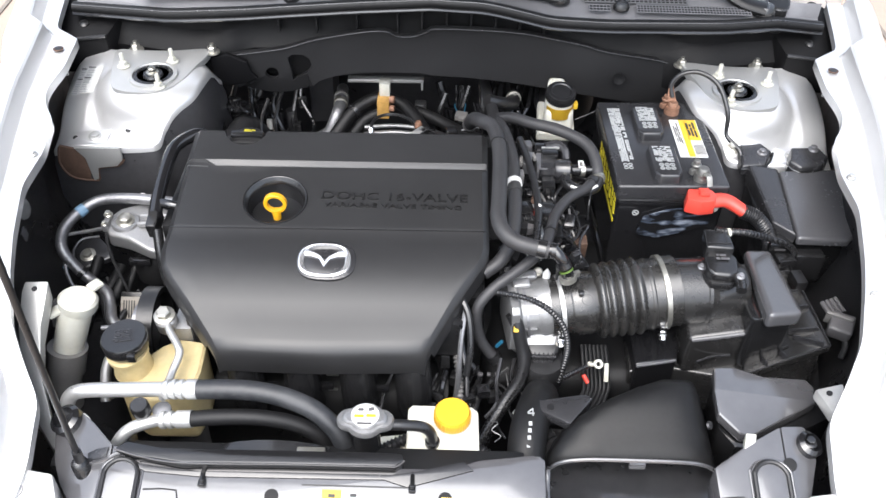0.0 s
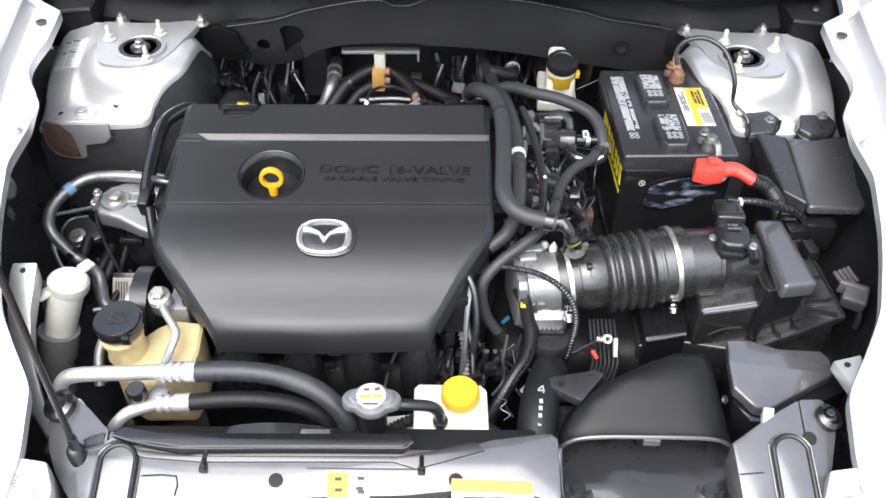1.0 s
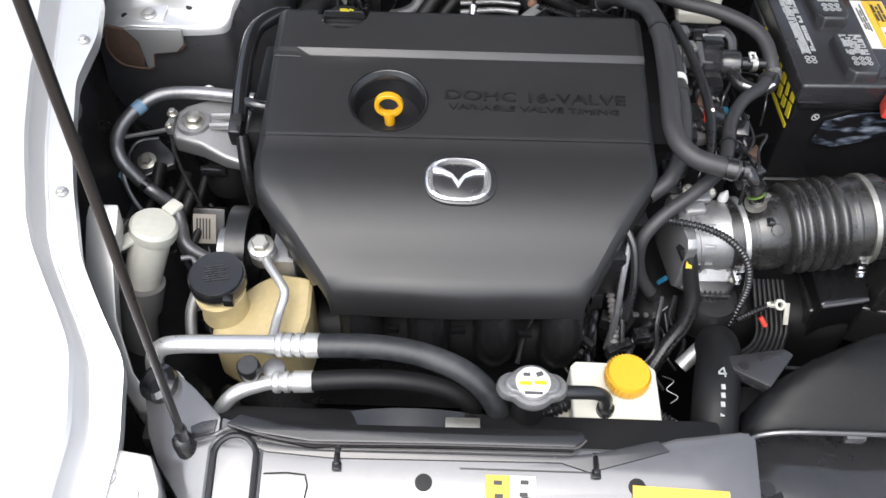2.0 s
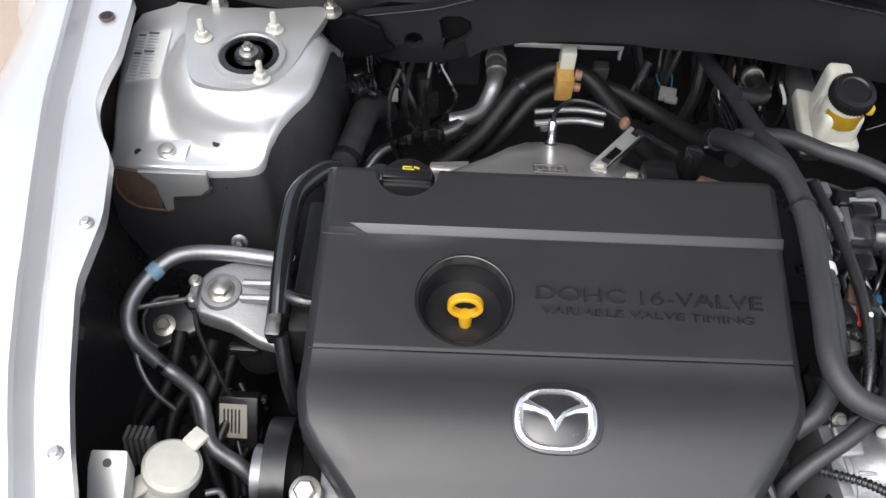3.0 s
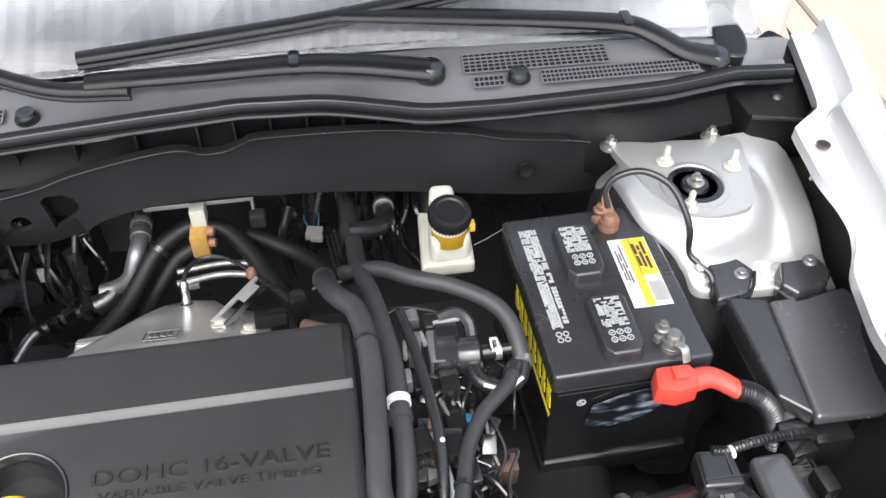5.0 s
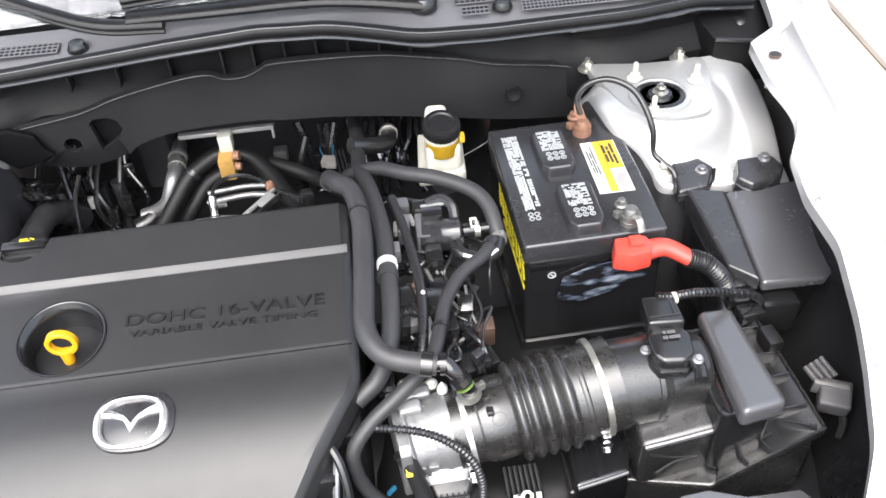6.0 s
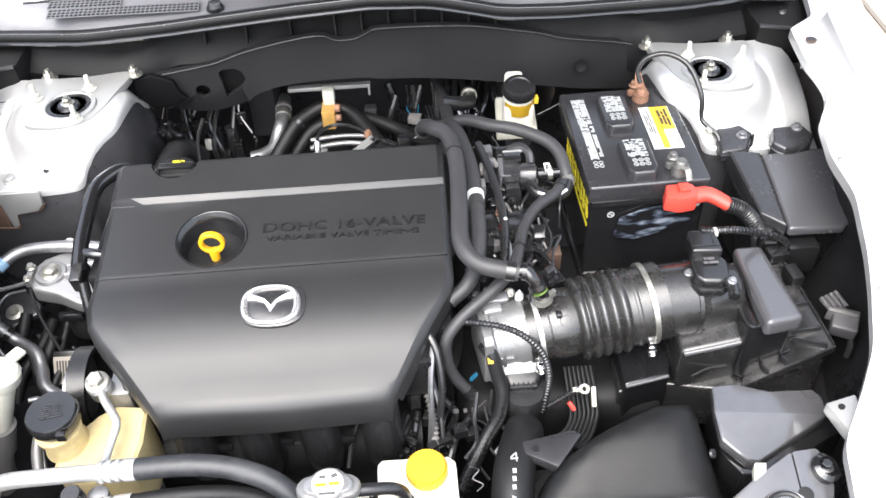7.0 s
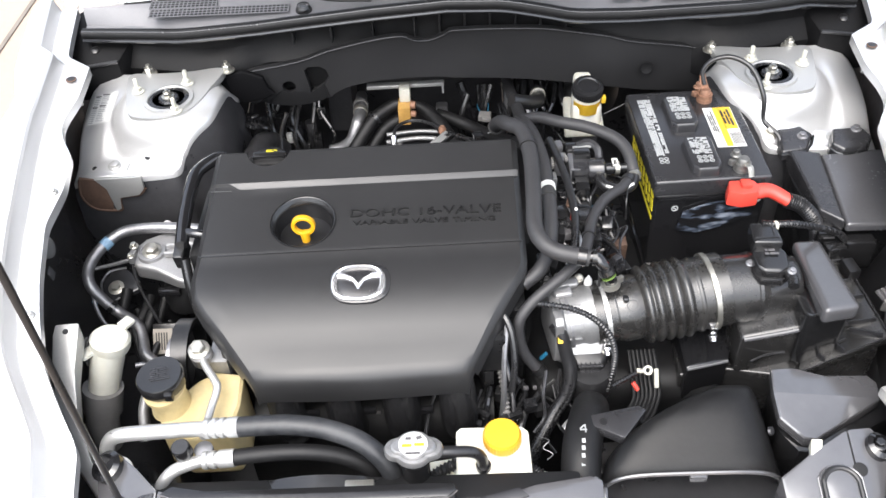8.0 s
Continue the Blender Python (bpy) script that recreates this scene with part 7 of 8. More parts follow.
part("bars", merge(*[box((-0.509 + 0.0042 * k, 0.1893, 0.7008), (0.0018, 0.001, 0.028), 0, rx=-42) for k in range(5)]), INK, bk)
lo = empty("lower_pipes", (-0.44, 0.02, 0.60), "thin metal lines low beside the tank", "pipe")
for pts, r, m in (([(-0.492, 0.075, 0.78), (-0.478, 0.078, 0.775), (-0.472, 0.06, 0.755), (-0.478, 0.03, 0.73), (-0.47, 0.0, 0.71)], 0.0035, STEEL), ([(-0.462, 0.03, 0.78), (-0.47, 0.01, 0.76), (-0.468, -0.02, 0.73)], 0.007, ALU),
                  ([(-0.49, -0.02, 0.66), (-0.455, -0.06, 0.70), (-0.44, -0.09, 0.72)], 0.010, MATT), ([(-0.42, -0.07, 0.72), (-0.405, -0.1, 0.74), (-0.40, -0.12, 0.73)], 0.008, MATT)):
    part("line", tube(pts, r, 10), m, lo)
part("ribbed_block", merge(*[box((-0.590 + 0.006 * k, 0.135, 0.745), (0.004, 0.020, 0.04), 0.001, rx=-20) for k in range(5)]), GREYPLASTIC, lo)

ub = empty("ribbed_cable", (0.03, 0.05, 0.66), "pale ribbed cable and plugs below the cover's edge", "cable")
part("sleeve", tube([(0.024, 0.100, 0.785), (0.028, 0.076, 0.762), (0.034, 0.050, 0.740), (0.037, 0.024, 0.718), (0.036, 0.0, 0.69)], lambda t: 0.0050 + 0.0012 * math.sin(t * 2 * math.pi * 22), 10, 36), GREYPLASTIC, ub, "grey ribbed sleeve")
part("core", tube([(0.034, 0.098, 0.785), (0.040, 0.072, 0.758), (0.046, 0.046, 0.735), (0.048, 0.020, 0.71)], 0.0034, 8), SATIN, ub)
for c, sz, m in (((0.014, 0.060, 0.748), (0.014, 0.012, 0.022), BLACK), ((0.067, 0.057, 0.722), (0.008, 0.006, 0.005), GREYCONN), ((0.080, 0.057, 0.722), (0.006, 0.006, 0.005), GREYCONN), ((0.092, 0.057, 0.722), (0.008, 0.006, 0.006), GREYCONN), ((-0.012, 0.086, 0.775), (0.012, 0.012, 0.026), GREYPLASTIC), ((0.004, 0.080, 0.768), (0.010, 0.010, 0.03), STEEL)):
    part("plug", box(c, sz, 0.002, rx=-15), m, ub)
for c, sz in (((-0.152, 0.049, 0.7205), (0.020, 0.004, 0.003)), ((-0.152, 0.038, 0.700), (0.014, 0.004, 0.003)), ((-0.115, 0.058, 0.742), (0.008, 0.004, 0.004)), ((-0.092, 0.058, 0.742), (0.008, 0.004, 0.004))):
    part("pale_tab", box(c, sz, 0.001), GREYPLASTIC, man)
part("thin_wire", tube([(-0.050, 0.07, 0.77), (-0.060, 0.045, 0.745), (-0.074, 0.022, 0.715), (-0.080, 0.0, 0.69)], 0.0032, 8), SATIN, man)
part("thin_wire", tube([(-0.088, 0.06, 0.75), (-0.090, 0.035, 0.72), (-0.102, 0.018, 0.70), (-0.12, 0.01, 0.68)], 0.0045, 8), SATIN, man)

rk = random.Random(33)
sl = empty("side_hoses", (-0.54, 0.18, 0.60), "dark hoses and clips low beside the inner wing", "hose", "engine hoses")
for k in range(9):
    x, y, z = rk.uniform(-0.60, -0.47), rk.uniform(0.16, 0.30), rk.uniform(0.66, 0.72)
    pts = [(x, y, z)]
    for i in range(3):
        x, y, z = x + rk.uniform(-0.03, 0.04), y - rk.uniform(0.03, 0.06), z - rk.uniform(-0.01, 0.03)
        pts.append((x, y, z))
    part("hose_run", tube(pts, rk.choice((0.004, 0.006, 0.009)), 10, 5), rk.choice((MATT, DULL, DULL)), sl)
for k in range(8):
    part("clip", box((rk.uniform(-0.60, -0.47), rk.uniform(0.05, 0.28), rk.uniform(0.64, 0.69)), (rk.uniform(0.012, 0.026), rk.uniform(0.012, 0.022), rk.uniform(0.012, 0.02)), 0.002, rz=rk.uniform(-40, 40)), rk.choice((GLOSS, BLACK, SATIN)), sl)
ul = empty("lower_wiring", (0.05, 0.04, 0.60), "dark cables and plugs low in front of the engine", "wiring")
for k in range(12):
    x, y, z = rk.uniform(-0.02, 0.12), rk.uniform(0.03, 0.09), rk.uniform(0.70, 0.755)
    pts = [(x, y, z)]
    for i in range(3):
        x, y, z = x + rk.uniform(-0.02, 0.02), y - rk.uniform(0.008, 0.03), z - rk.uniform(0.005, 0.03)
        pts.append((x, y, z))
    part("cable", tube(pts, rk.choice((0.002, 0.003, 0.005)), 8, 5), rk.choice((MATT, RUBBER, GLOSS, SATIN)), ul)
for k in range(12):
    part("plug", box((rk.uniform(-0.02, 0.12), rk.uniform(0.0, 0.07), rk.uniform(0.67, 0.73)), (rk.uniform(0.010, 0.022), rk.uniform(0.008, 0.018), rk.uniform(0.010, 0.02)), 0.002, rz=rk.uniform(-40, 40)), rk.choice((GLOSS, BLACK, SATIN, MATT)), ul)

# ---- foam cowl panel with holes ----
top_edge = [(-0.418, 0.885), (-0.408, 0.899), (-0.305, 0.914), (-0.245, 0.932), (-0.16, 0.950), (-0.113, 0.953), (-0.090, 0.941), (-0.060, 0.941), (-0.035, 0.953), (-0.02, 0.960), (0.06, 0.960), (0.14, 0.955), (0.20, 0.943), (0.255, 0.931), (0.30, 0.918), (0.385, 0.906), (0.422, 0.898)]
bot_edge = [(0.432, 0.818), (0.426, 0.808), (0.345, 0.812), (0.285, 0.820), (0.15, 0.842), (0.06, 0.852), (-0.02, 0.856), (-0.055, 0.860), (-0.17, 0.860), (-0.235, 0.846), (-0.262, 0.826), (-0.302, 0.815), (-0.34, 0.815), (-0.375, 0.824), (-0.400, 0.835)]


def sheet(poly, y0, thick, holes=(), bulge=0.0):
    """An upright sheet in x and z with holes cut through it."""
    b = bmesh.new()
    loops = [poly] + list(holes)
    edges = []
    for lp in loops:
        vs = [b.verts.new((x, 0, z)) for x, z in lp]
        edges += [b.edges.new((vs[i], vs[(i + 1) % len(vs)])) for i in range(len(vs))]
    bmesh.ops.triangle_fill(b, edges=edges, use_beauty=True, use_dissolve=False)
    bmesh.ops.subdivide_edges(b, edges=[e for e in b.edges if e.calc_length() > 0.05], cuts=2, use_grid_fill=True)
    for v in b.verts:
        v.co.y = y0(v.co.x, v.co.z)
    r = bmesh.ops.solidify(b, geom=b.faces, thickness=thick)
    return b


def circ(cx, cz, rx, rz, n=20):
    return [(cx + rx * math.cos(2 * math.pi * k / n), cz + rz * math.sin(2 * math.pi * k / n)) for k in range(n)]


def smooth2(pts, step=4):
    return [(p.x, p.y) for p in smooth_path([(x, z, 0) for x, z in pts], step)]


lug = [(-0.290, 0.845), (-0.262, 0.862), (-0.252, 0.876), (-0.256, 0.892), (-0.268, 0.900), (-0.288, 0.900), (-0.296, 0.893), (-0.292, 0.87)]
py = lambda x, z: 0.655 + 0.022 * min(1, max(0, (x + 0.42) / 0.35)) - max(0, z - 0.93) * 0.25 + (0.01 if z < 0.83 and x < -0.2 else 0)
outline_p = smooth2(top_edge, 3) + smooth2(bot_edge, 3)
part("panel_sheet", sheet(outline_p, py, 0.010, (circ(-0.328, 0.861, 0.0125, 0.0125), lug)), FELT, cowl, "thick charcoal foam sheet")
part("top_piping", tube([(x, py(x, z) - 0.004, z) for x, z in top_edge], 0.0012, 8, 4), SATIN, cowl, "thin rolled edge")
part("rubber_flap", moved(prism([(-0.438, 0.902), (-0.402, 0.911), (-0.368, 0.896), (-0.362, 0.872), (-0.350, 0.860), (-0.372, 0.850), (-0.408, 0.842), (-0.434, 0.862)], 0.0, 0.010, 0.004, 3), pose(0, 0.650, 0, 90, 0, 0)), PITCH, cowl, "crumpled black rubber flap")
part("dimple", lathe([(0.012, 0), (0.011, 0.003), (0.004, 0.001), (0, 0.001)], (0.329, 0.6685, 0.866), (0, -1, 0.1), 22), DULL, cowl)
thing("panel_backing", box((-0.29, 0.735, 0.865), (0.13, 0.01, 0.10), 0.004), MATT, "dark metal behind the panel's cut-outs", "bracket")
thing("backing_stud", lathe([(0.004, 0), (0.004, 0.02), (0.002, 0.022)], (-0.274, 0.725, 0.885), (0, -1, 0.2), 10), ZINC, "small bright stud behind the cut-out", "stud")
for x, y, z in ((-0.429, 0.644, 0.912), (0.434, 0.648, 0.909), (0.570, 0.645, 0.912), (-0.570, 0.645, 0.912)):
    thing("cowl_bolt", merge(bolt((x, y, z), r=0.0085, h=0.010, flange=1.6), lathe([(0.004, 0), (0.004, 0.018)], (x, y, z), seg=10)), ZINC, "zinc bolt holding the cowl edge", "bolt", "cowl bolts")
lrows = []
for v in np.linspace(0, 1, 7):
    lrows.append([V(-(0.667 - 0.045 * u), 0.536 + 0.076 * v, height(0.667 - 0.045 * u, 0.536 + 0.076 * v) + 0.0020) for u in np.linspace(0, 1, 5)])
lb_ = loft(lrows, closed=False)
slabel = part("spec_label", lb_, LABELW, tower_l, "white paper specification label")
rl = random.Random(6)
pr, dk = [], []
for k in range(15):
    yy = 0.540 + 0.0048 * k
    for x0, x1 in ((0.663, 0.652), (0.649, rl.uniform(0.637, 0.627))):
        xm = (x0 + x1) / 2
        dark = k in (8, 14)
        (dk if dark else pr).append(box((-xm, yy, height(xm, yy) + 0.0026), (abs(x0 - x1) * (1.1 if dark else 0.92), 0.0028 if dark else 0.0013, 0.0006), 0, rx=13.5))
part("label_print", merge(*pr), FAINT, slabel)
for b_ in dk:
    part("label_bar", b_, GREYCONN, slabel, "dark printed bar")
rb = part("rust_bracket", moved(prism([(-0.655, 0.852), (-0.662, 0.818), (-0.656, 0.796), (-0.642, 0.783), (-0.616, 0.780), (-0.612, 0.800), (-0.616, 0.828), (-0.628, 0.846)], 0.0, 0.005, 0.002), pose(0, 0.428, 0, 90, 0, 0)), RUST, tower_l, "rusty brown bracket")
part("bracket_face", moved(prism([(-0.630, 0.850), (-0.614, 0.828), (-0.610, 0.780), (-0.600, 0.784), (-0.596, 0.808), (-0.562, 0.813), (-0.550, 0.826), (-0.549, 0.852)], 0.0, 0.008, 0.003), pose(0, 0.428, 0, 90, 0, 0)), SILVERM, rb, "silver part of the bracket, browned at its edge")
part("bracket_rim", tube([(-0.655, 0.4235, 0.848), (-0.662, 0.4235, 0.818), (-0.656, 0.4235, 0.796), (-0.642, 0.4235, 0.783), (-0.610, 0.4235, 0.779), (-0.600, 0.4235, 0.783), (-0.596, 0.4235, 0.807), (-0.562, 0.4235, 0.812), (-0.549, 0.4235, 0.826)], 0.0022, 8, 2), RUST, rb)

# ---- exhaust heat shield and parts between engine and firewall ----
hs = empty("heat_shield", (-0.16, 0.45, 0.70), "pressed silver exhaust heat shield behind the cover", "heat shield")
rows = []
for x, w, up in ((-0.300, 0.18, -0.036), (-0.272, 0.34, -0.020), (-0.245, 0.50, -0.010), (-0.218, 0.66, 0.0), (-0.195, 0.92, 0.006), (-0.170, 1.06, 0.012), (-0.135, 1.10, 0.014), (-0.105, 1.04, 0.012), (-0.085, 0.78, 0.008), (-0.055, 0.62, 0.004), (-0.02, 0.40, -0.006)):
    zf = lambda y: 0.795 - (y - 0.50) * 0.62 + up
    yb = 0.50 + 0.098 * w
    rows.append([V(x, 0.39, zf(0.45) - 0.010), V(x, 0.45, zf(0.45)), V(x, 0.50, zf(0.50)), V(x, (0.50 + yb) / 2, zf((0.50 + yb) / 2) + 0.003), V(x, yb, zf(yb)), V(x, yb + 0.010, zf(yb) - 0.020), V(x, yb + 0.012, 0.56)])
rows = [[V(*(sum((np.array(a) * k for a, k in ((r0, 1 - t), (r1, t))), np.zeros(3)))) for r0, r1 in zip(ra, rb2)] for ra, rb2 in zip(rows, rows[1:]) for t in (0, 0.5)] + [rows[-1]]
part("shield", loft(rows, closed=False), SHIELD, hs, "thin pressed aluminium", sharp=70)
sm4 = pose(-0.151, 0.488, 0.8195, -31.8, 0, 0) @ Matrix.Diagonal((0.86, 1.6, 1, 1))
part("stamp", moved(merge(box((0, 0.010, 0), (0.046, 0.0016, 0.0014), 0), box((0, -0.010, 0), (0.046, 0.0016, 0.0014), 0), box((-0.023, 0, 0), (0.0016, 0.020, 0.0014), 0), box((0.023, 0, 0), (0.0016, 0.020, 0.0014), 0), *[box((-0.014 + 0.009 * k, 0, 0), (0.006, 0.009, 0.0012), 0.0005) for k in range(4)]), sm4), STEEL, hs, "stamped mark in a frame")
part("tab", prism([(-0.302, 0.585), (-0.248, 0.590), (-0.246, 0.612), (-0.300, 0.606)], lambda x, y: 0.675, lambda x, y: 0.690, 0.001), SHIELD, hs)
part("tab", box((-0.274, 0.596, 0.665), (0.052, 0.003, 0.06), 0.001), SHIELD, hs)
for o in ((-0.086, 0.512, 0.797), (-0.048, 0.490, 0.806)):
    part("bolt", bolt(o, (0, 0.5, 0.8), r=0.008, h=0.006), NATURAL, hs)
ox = empty("oxygen_sensor", (-0.141, 0.59, 0.725), "steel oxygen sensor with a looping lead", "sensor")
part("sensor", lathe([(0.007, 0), (0.0085, 0.002), (0.0085, 0.012), (0.0062, 0.014), (0.0062, 0.040), (0.004, 0.044)], (-0.139, 0.586, 0.744), (0, 0.45, 0.88), 16), CHROME, ox)
part("lead", tube([(-0.139, 0.605, 0.781), (-0.134, 0.622, 0.788), (-0.115, 0.640, 0.788), (-0.090, 0.634, 0.793), (-0.066, 0.614, 0.798), (-0.050, 0.596, 0.800)], 0.0030, 8), RUBBER, ox)
br = empty("lift_bracket", (-0.07, 0.54, 0.79), "pale steel strap bracket bolted to the shield", "bracket")
q0, q1 = V(-0.087, 0.510, 0.802), V(-0.036, 0.570, 0.805)
qm = Matrix.Translation((q0 + q1) / 2) @ (q1 - q0).to_track_quat("X", "Z").to_matrix().to_4x4()
part("strap", moved(merge(box((0, 0.0085, 0), (0.086, 0.006, 0.004), 0.001), box((0, -0.0085, 0), (0.086, 0.006, 0.004), 0.001), box((0.018, 0, 0), (0.030, 0.020, 0.003), 0.001), box((-0.036, 0, 0), (0.014, 0.020, 0.003), 0.001)), qm), ALUPIPE, br)
part("flange", moved(box((0, -0.0115, 0.004), (0.082, 0.002, 0.010), 0), qm), CHROME, br)
part("copper_end", lathe([(0.007, 0), (0.007, 0.008), (0.004, 0.013)], (-0.048, 0.592, 0.795), seg=14), COPPER, br)
part("rod", tube([(-0.034, 0.572, 0.806), (-0.013, 0.538, 0.822), (0.004, 0.505, 0.838)], 0.004, 8), RUBBER, br)

hose("heater_feed", [(-0.300, 0.625, 0.650), (-0.268, 0.632, 0.675), (-0.234, 0.644, 0.705), (-0.208, 0.665, 0.735), (-0.183, 0.690, 0.760), (-0.150, 0.711, 0.774), (-0.125, 0.714, 0.779), (-0.085, 0.704, 0.772), (-0.056, 0.670, 0.762), (-0.032, 0.628, 0.752), (-0.006, 0.585, 0.752), (0.012, 0.54, 0.77)], 0.0130, DULL, "thick black heater hose arching by the firewall", parts=(((-0.183, 0.690, 0.760), (0.72, 0.6, 0.4), 0.0130, 0.008, RUBBER, "black rubber band"),))
hose("heater_return", [(-0.240, 0.652, 0.650), (-0.213, 0.657, 0.680), (-0.188, 0.667, 0.712), (-0.159, 0.688, 0.742), (-0.130, 0.698, 0.755)], 0.0115, DULL, "lower black heater hose beside the thick one")
hose("heater_branch", [(-0.060, 0.715, 0.750), (-0.030, 0.700, 0.748), (0.015, 0.668, 0.745), (0.050, 0.615, 0.762), (0.072, 0.570, 0.785), (0.080, 0.53, 0.81)], 0.0115, DULL, "black branch hose under the cowl panel")
thing("exhaust_clamp", merge(tube([(-0.158, 0.664, 0.742), (-0.10, 0.672, 0.742), (-0.058, 0.664, 0.745)], 0.0045, 10), tube([(-0.158, 0.645, 0.738), (-0.10, 0.655, 0.738), (-0.062, 0.647, 0.741)], 0.0050, 10)), ALU, "bright steel clamp behind the heat shield", "clamp", "exhaust clamps")
thing("exhaust_clamp", tube([(-0.150, 0.637, 0.735), (-0.128, 0.640, 0.735)], 0.004, 8), CHROME, "short bright steel edge behind the heat shield", "clamp")
pc2 = empty("hose_holder", (-0.12, 0.70, 0.73), "pale plastic hose holder stained amber", "clip")
part("upper_clip", box((-0.119, 0.708, 0.808), (0.021, 0.026, 0.030), 0.003), NATURAL, pc2, "pale upper half")
part("lower_clip", box((-0.121, 0.692, 0.776), (0.024, 0.040, 0.038), 0.003), AMBER, pc2, "amber-stained lower half")
part("side_nub", merge(lathe([(0.008, 0), (0.007, 0.009)], (-0.108, 0.685, 0.795), (1, -0.2, 0), 12), lathe([(0.007, 0), (0.006, 0.009)], (-0.108, 0.680, 0.778), (1, -0.2, 0), 12)), COPPER, pc2)
bar = thing("shield_bar", merge(box((-0.118, 0.726, 0.815), (0.150, 0.016, 0.008), 0.002, ry=-1), box((-0.046, 0.722, 0.806), (0.004, 0.008, 0.02), 0.001)), SILVERM, "thin grey metal bar under the cowl panel", "bar")
hose("steel_fuel_pipe", [(-0.215, 0.80, 0.745), (-0.214, 0.766, 0.747), (-0.213, 0.738, 0.747), (-0.216, 0.710, 0.745), (-0.222, 0.698, 0.732), (-0.232, 0.690, 0.712), (-0.252, 0.690, 0.697), (-0.275, 0.69, 0.69)], 0.0120, STEEL, "polished steel pipe bending down from the firewall",
     parts=(((-0.213, 0.735, 0.747), (0, 1, 0), 0.0125, 0.010, ZINC, "steel clip"), ((-0.214, 0.758, 0.747), (0, 1, 0), 0.0135, 0.008, GREYPLASTIC, "grey clip")))
thing("pipe_bracket", prism([(-0.285, 0.80), (-0.235, 0.80), (-0.225, 0.83), (-0.29, 0.83)], 0.66, 0.80, 0.004), UNDER, "dark metal plate by the firewall", "bracket")
thing("pipe_sleeve", tube([(-0.255, 0.692, 0.69), (-0.268, 0.680, 0.684), (-0.285, 0.672, 0.680)], 0.016, 12), RUBBER, "black rubber sleeve on the steel pipe", "hose")
hose("vacuum_pipe", [(-0.40, 0.62, 0.64), (-0.378, 0.650, 0.655), (-0.355, 0.668, 0.656), (-0.325, 0.690, 0.650), (-0.300, 0.705, 0.642), (-0.28, 0.72, 0.63)], 0.0078, STEEL, "dull steel vacuum pipe")
hose("oil_breather", [(-0.372, 0.690, 0.700), (-0.382, 0.655, 0.745), (-0.390, 0.618, 0.768), (-0.397, 0.575, 0.772), (-0.407, 0.528, 0.770), (-0.412, 0.490, 0.775), (-0.400, 0.45, 0.80), (-0.372, 0.42, 0.85), (-0.345, 0.405, 0.88)], lambda t: 0.0195 - 0.003 * t + 0.0006 * math.sin(t * 2 * math.pi * 13) * math.sin(t * 11), FOAM, "fat ribbed black breather hose behind the oil cap", step=24, parts=(((-0.406, 0.535, 0.770), (-0.2, -0.95, 0.0), 0.0180, 0.010, BLACK, "smooth black band"),))
loom = empty("rear_wiring", (-0.38, 0.62, 0.70), "dark wiring and connectors in front of the firewall", "wiring")
rr_ = random.Random(12)
for k in range(9):
    x = -0.42 + 0.016 * k + rr_.uniform(-0.01, 0.01)
    y = 0.72 + rr_.uniform(-0.05, 0.08)
    pts = [(x, y, 0.80 + rr_.uniform(-0.02, 0.0)), (x + rr_.uniform(-0.02, 0.02), y - 0.02, 0.75), (x + rr_.uniform(-0.03, 0.03), y - 0.05, 0.70), (x + rr_.uniform(-0.03, 0.03), y - 0.03, 0.62)]
    part("cable", tube(pts, rr_.choice((0.0035, 0.005, 0.008)), 8, 5), rr_.choice((GLOSS, BLACK, RUBBER)), loom)
for k in range(7):
    part("connector", box((-0.41 + 0.02 * k + rr_.uniform(-0.01, 0.01), 0.70 + rr_.uniform(-0.06, 0.06), 0.71 + rr_.uniform(-0.04, 0.04)), (rr_.uniform(0.015, 0.03), 0.02, rr_.uniform(0.02, 0.04)), 0.003, rz=rr_.uniform(-30, 30), rx=rr_.uniform(-20, 20)), rr_.choice((GLOSS, BLACK, GLOSS)), loom)
for k in range(6):
    x, y, r = -0.432 + 0.009 * k, 0.662 - 0.004 * k, rr_.uniform(0.012, 0.020)
    part("cable_loop", tube([(x, y + 0.03, 0.785), (x - r * 0.6, y + 0.01, 0.800), (x - r * 0.2, y - r, 0.803), (x + r * 0.7, y - r * 1.4, 0.797), (x + r, y - r * 0.4, 0.790), (x + r * 0.5, y + 0.01, 0.770)], rr_.choice((0.003, 0.004, 0.0055)), 8, 5), GLOSS, loom, "glossy taped cable loop")
for k in range(5):
    x, y = -0.345 + 0.022 * k, 0.665 + rr_.uniform(-0.02, 0.02)
    part("connector", box((x, y, 0.665 + rr_.uniform(-0.01, 0.02)), (0.016, 0.014, 0.026), 0.003, rz=rr_.uniform(-40, 40), rx=rr_.uniform(-25, 10)), GLOSS, loom)
part("pale_plug", box((-0.361, 0.728, 0.699), (0.012, 0.008, 0.022), 0.001), LABELW, loom)
part("corrugated_sleeve", tube([(-0.407, 0.66, 0.802), (-0.402, 0.65, 0.777), (-0.397, 0.64, 0.758), (-0.406, 0.63, 0.742)], lambda t: 0.0105 + 0.0011 * math.sin(t * 2 * math.pi * 11), 14, 24), MATT, loom, "black ribbed cable sleeve")
part("plug_housing", merge(box((-0.357, 0.750, 0.675), (0.044, 0.010, 0.096), 0.003), box((-0.375, 0.741, 0.675), (0.007, 0.016, 0.096), 0.002), box((-0.339, 0.741, 0.675), (0.007, 0.016, 0.096), 0.002)), SATIN, loom, "dark grey plug housing")
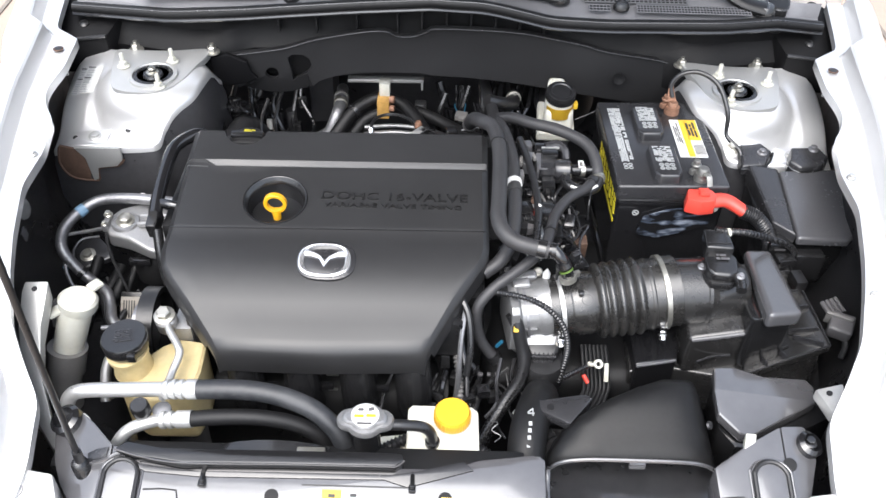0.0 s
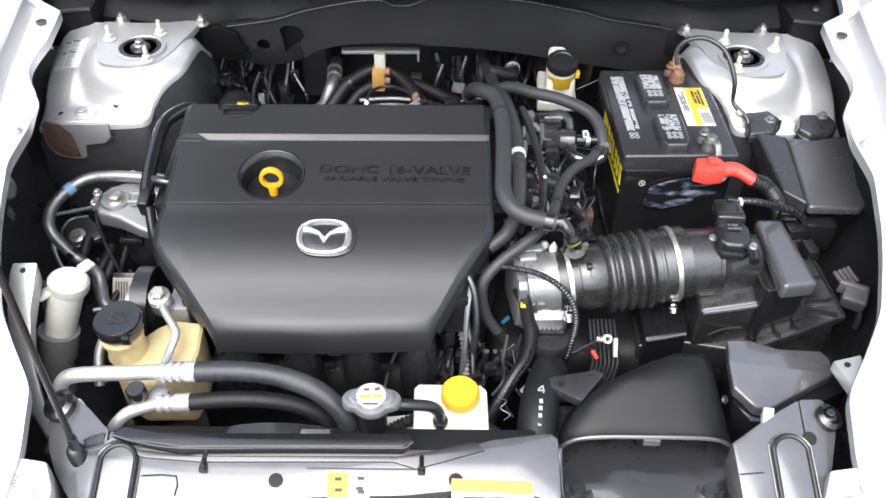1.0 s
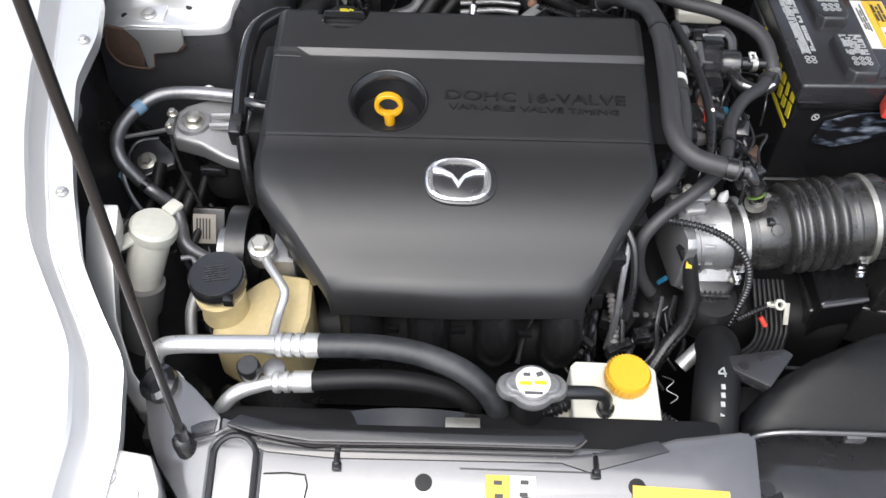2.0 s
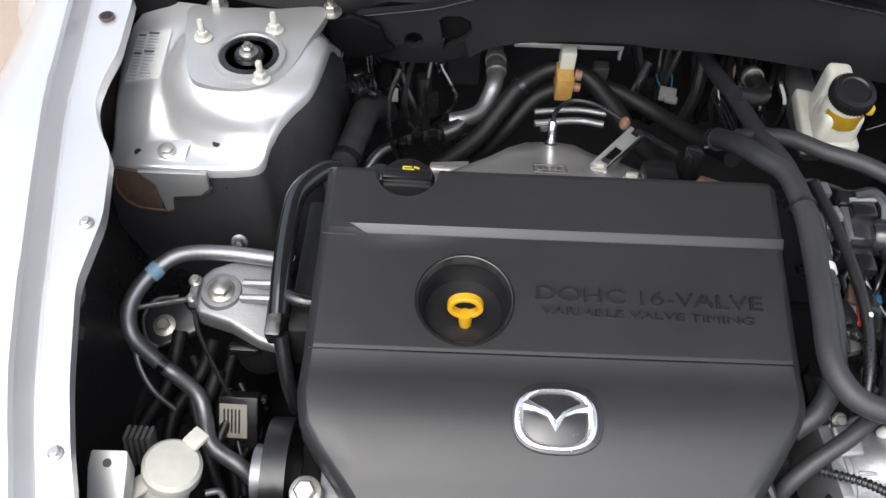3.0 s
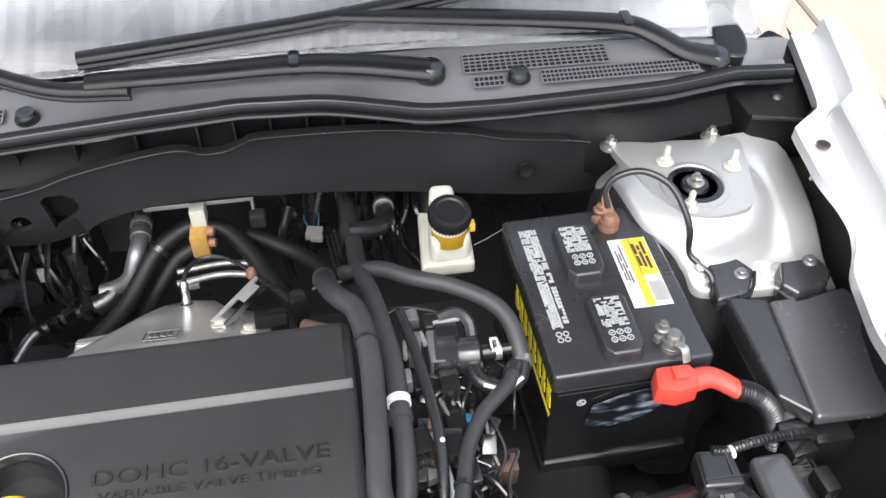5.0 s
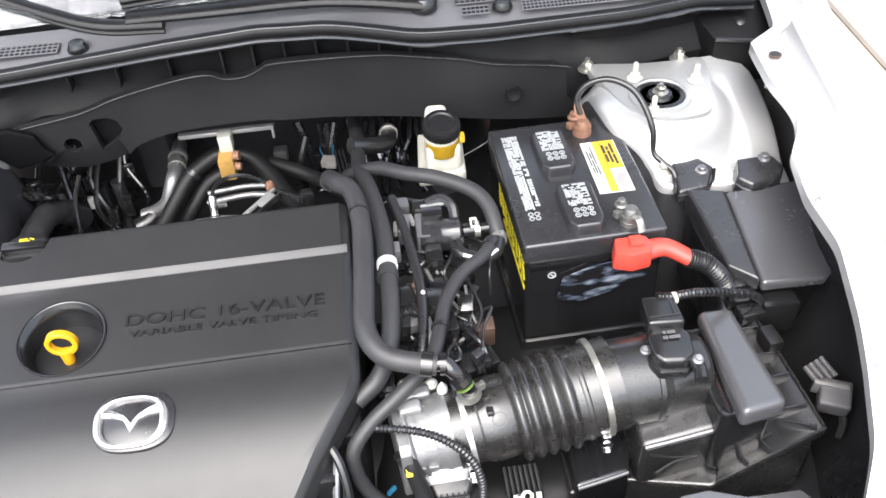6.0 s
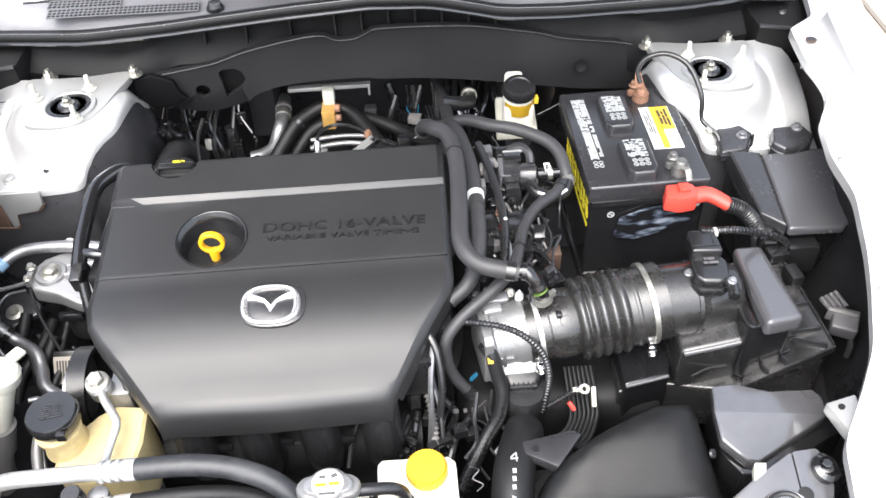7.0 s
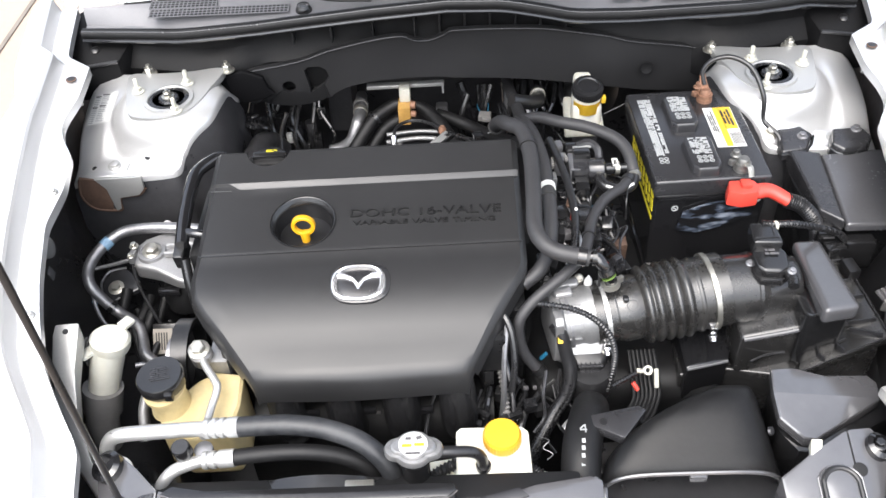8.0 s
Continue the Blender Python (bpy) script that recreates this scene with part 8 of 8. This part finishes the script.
part("stay", prism([(-0.415, 0.690), (-0.389, 0.690), (-0.389, 0.702), (-0.415, 0.706)], 0.664, 0.744, 0.002), GREYCONN, loom, "crumpled grey metal stay")
part("upright_hose", tube([(-0.318, 0.745, 0.725), (-0.316, 0.738, 0.674), (-0.320, 0.72, 0.624)], 0.011, 14), FOAM, loom)
loom2 = empty("rear_wiring", (0.05, 0.62, 0.70), "dark hoses and joints under the cowl panel", "wiring")
for k in range(9):
    x = -0.02 + 0.018 * k + rr_.uniform(-0.008, 0.008)
    y = 0.74 + rr_.uniform(-0.04, 0.06)
    part("cable", tube([(x, y, 0.78), (x + rr_.uniform(-0.02, 0.02), y - 0.02, 0.73), (x + rr_.uniform(-0.03, 0.03), y - 0.03, 0.66)], rr_.choice((0.004, 0.006, 0.009)), 8, 5), rr_.choice((GLOSS, BLACK, RUBBER)), loom2)
for c, s, m in (((0.045, 0.75, 0.70), (0.03, 0.03, 0.03), BLACK), ((0.048, 0.768, 0.678), (0.034, 0.016, 0.018), GREYPLASTIC), ((0.012, 0.755, 0.72), (0.02, 0.02, 0.03), GLOSS), ((-0.052, 0.798, 0.705), (0.024, 0.02, 0.026), STEEL), ((-0.020, 0.483, 0.820), (0.040, 0.03, 0.03), BLACK), ((0.015, 0.488, 0.840), (0.018, 0.02, 0.05), BLACK)):
    part("connector", box(c, s, 0.004, rz=rr_.uniform(-20, 20)), m, loom2)
part("pale_plug", merge(box((0.034, 0.716, 0.740), (0.024, 0.020, 0.012), 0.002, rz=-12), box((0.037, 0.703, 0.742), (0.018, 0.010, 0.008), 0.002, rz=-12)), GREYPLASTIC, loom2, "pale plug on a thin lead")
part("blue_wire", merge(tube([(0.026, 0.727, 0.742), (0.020, 0.745, 0.746), (0.026, 0.770, 0.742)], 0.0011, 6, 4), tube([(0.040, 0.726, 0.742), (0.042, 0.748, 0.748), (0.036, 0.772, 0.742)], 0.0011, 6, 4)), DEEPBLUE, loom2, "thin blue wires")
part("thin_stay", tube([(0.032, 0.509, 0.848), (0.050, 0.512, 0.852), (0.068, 0.514, 0.851)], 0.0016, 6, 3), STEEL, loom2)
for dx in (0, 0.006, 0.011):
    part("cable", tube([(0.054 + dx, 0.600, 0.846), (0.057 + dx, 0.570, 0.852), (0.062 + dx, 0.535, 0.853), (0.066 + dx, 0.512, 0.848)], 0.0016, 6, 4), GLOSS, loom2)
for k in range(8):
    x, y = 0.10 + 0.012 * k, 0.70 + 0.012 * (k % 3)
    part("cable", tube([(x, y + 0.03, 0.80), (x + rr_.uniform(-0.012, 0.012), y, 0.782), (x + rr_.uniform(-0.02, 0.02), y - 0.03, 0.76), (x + rr_.uniform(-0.02, 0.02), y - 0.05, 0.71)], rr_.choice((0.003, 0.0045, 0.006)), 8, 5), GLOSS, loom2)
part("brown_pipe", tube([(0.020, 0.455, 0.845), (0.040, 0.440, 0.852), (0.062, 0.432, 0.850)], 0.009, 12), RUST, loom2, "rusty brown pipe end")
hose("brake_vacuum_hose", [(0.135, 0.715, 0.792), (0.134, 0.675, 0.806), (0.127, 0.630, 0.828), (0.105, 0.604, 0.845), (0.078, 0.592, 0.858)], 0.0125, RUBBER, "black elbow hose below the cowl panel", parts=(((0.1345, 0.690, 0.801), (0, 1, -0.3), 0.0125, 0.008, ZINC, "steel clamp"),))
hose("clutch_line", [(0.238, 0.556, 0.846), (0.262, 0.560, 0.856), (0.285, 0.566, 0.866)], 0.0008, GREYCONN, "thin steel hydraulic line")

# brake fluid reservoir
bf = empty("brake_fluid_tank", (0.20, 0.57, 0.76), "milky brake fluid tank with a black cap and yellow label", "fluid tank")
part("tank_body", prism([(0.184, 0.594), (0.222, 0.592), (0.224, 0.634), (0.190, 0.636)], 0.815, lambda x, y: 0.888, 0.010, 4, 0.10), TANK, bf, "milky white plastic")
part("front_tank", prism([(0.182, 0.554), (0.236, 0.556), (0.238, 0.606), (0.184, 0.606)], 0.815, 0.864, 0.013, 4, 0.06), TANK, bf)
part("lower_tank", prism([(0.170, 0.550), (0.240, 0.550), (0.244, 0.640), (0.178, 0.655)], 0.80, 0.822, 0.006, 3), NATURAL, bf, "yellowed lower half")
part("collar", lathe([(0.0235, -0.022), (0.0245, -0.020), (0.0245, 0.008), (0.022, 0.013), (0.02, 0.014)], (0.209, 0.578, 0.866), (0.05, -0.20, 1), 26), TANK, bf, "milky filler neck")
arc = [V(0.209 + 0.0252 * math.cos(radians(a)), 0.5765 + 0.0252 * math.sin(radians(a)), 0) for a in range(-160, -4, 12)]
label_strip = loft([[p + V(0, 0, 0.846) for p in arc], [p + V(0, 0, 0.868) for p in arc]], closed=False)
bmesh.ops.solidify(label_strip, geom=label_strip.faces, thickness=0.0012)
part("warning_label", label_strip, LABELY, bf, "yellow warning label round the neck")
bcap = part("cap", lathe([(0.0250, 0), (0.0268, 0.002), (0.0268, 0.014), (0.025, 0.0175), (0.019, 0.0185), (0.017, 0.0165), (0, 0.0165)], (0.209, 0.576, 0.878), (0.05, -0.20, 1), 34), MATT, bf, "black ribbed cap")
part("ribs", merge(*[box((0.209 + 0.0266 * math.cos(a), 0.574 + 0.0266 * math.sin(a), 0.886 + 0.0266 * math.sin(a) * 0.2), (0.0016, 0.0016, 0.010), 0) for a in (2 * math.pi * k / 40 for k in range(40))]), MATT, bcap)
part("cap_tab", box((0.237, 0.570, 0.868), (0.008, 0.012, 0.012), 0.002), LABELY, bf)
ms = empty("brake_servo", (0.20, 0.66, 0.62), "black brake servo behind the fluid tank", "brake servo")
part("servo_drum", lathe([(0.10, 0), (0.11, 0.02), (0.11, 0.05), (0.07, 0.08)], (0.21, 0.90, 0.70), (0, -1, 0.05), 36), MATT, ms)
part("cylinder", tube([(0.215, 0.82, 0.755), (0.215, 0.60, 0.765)], 0.024, 16), STEEL, ms)
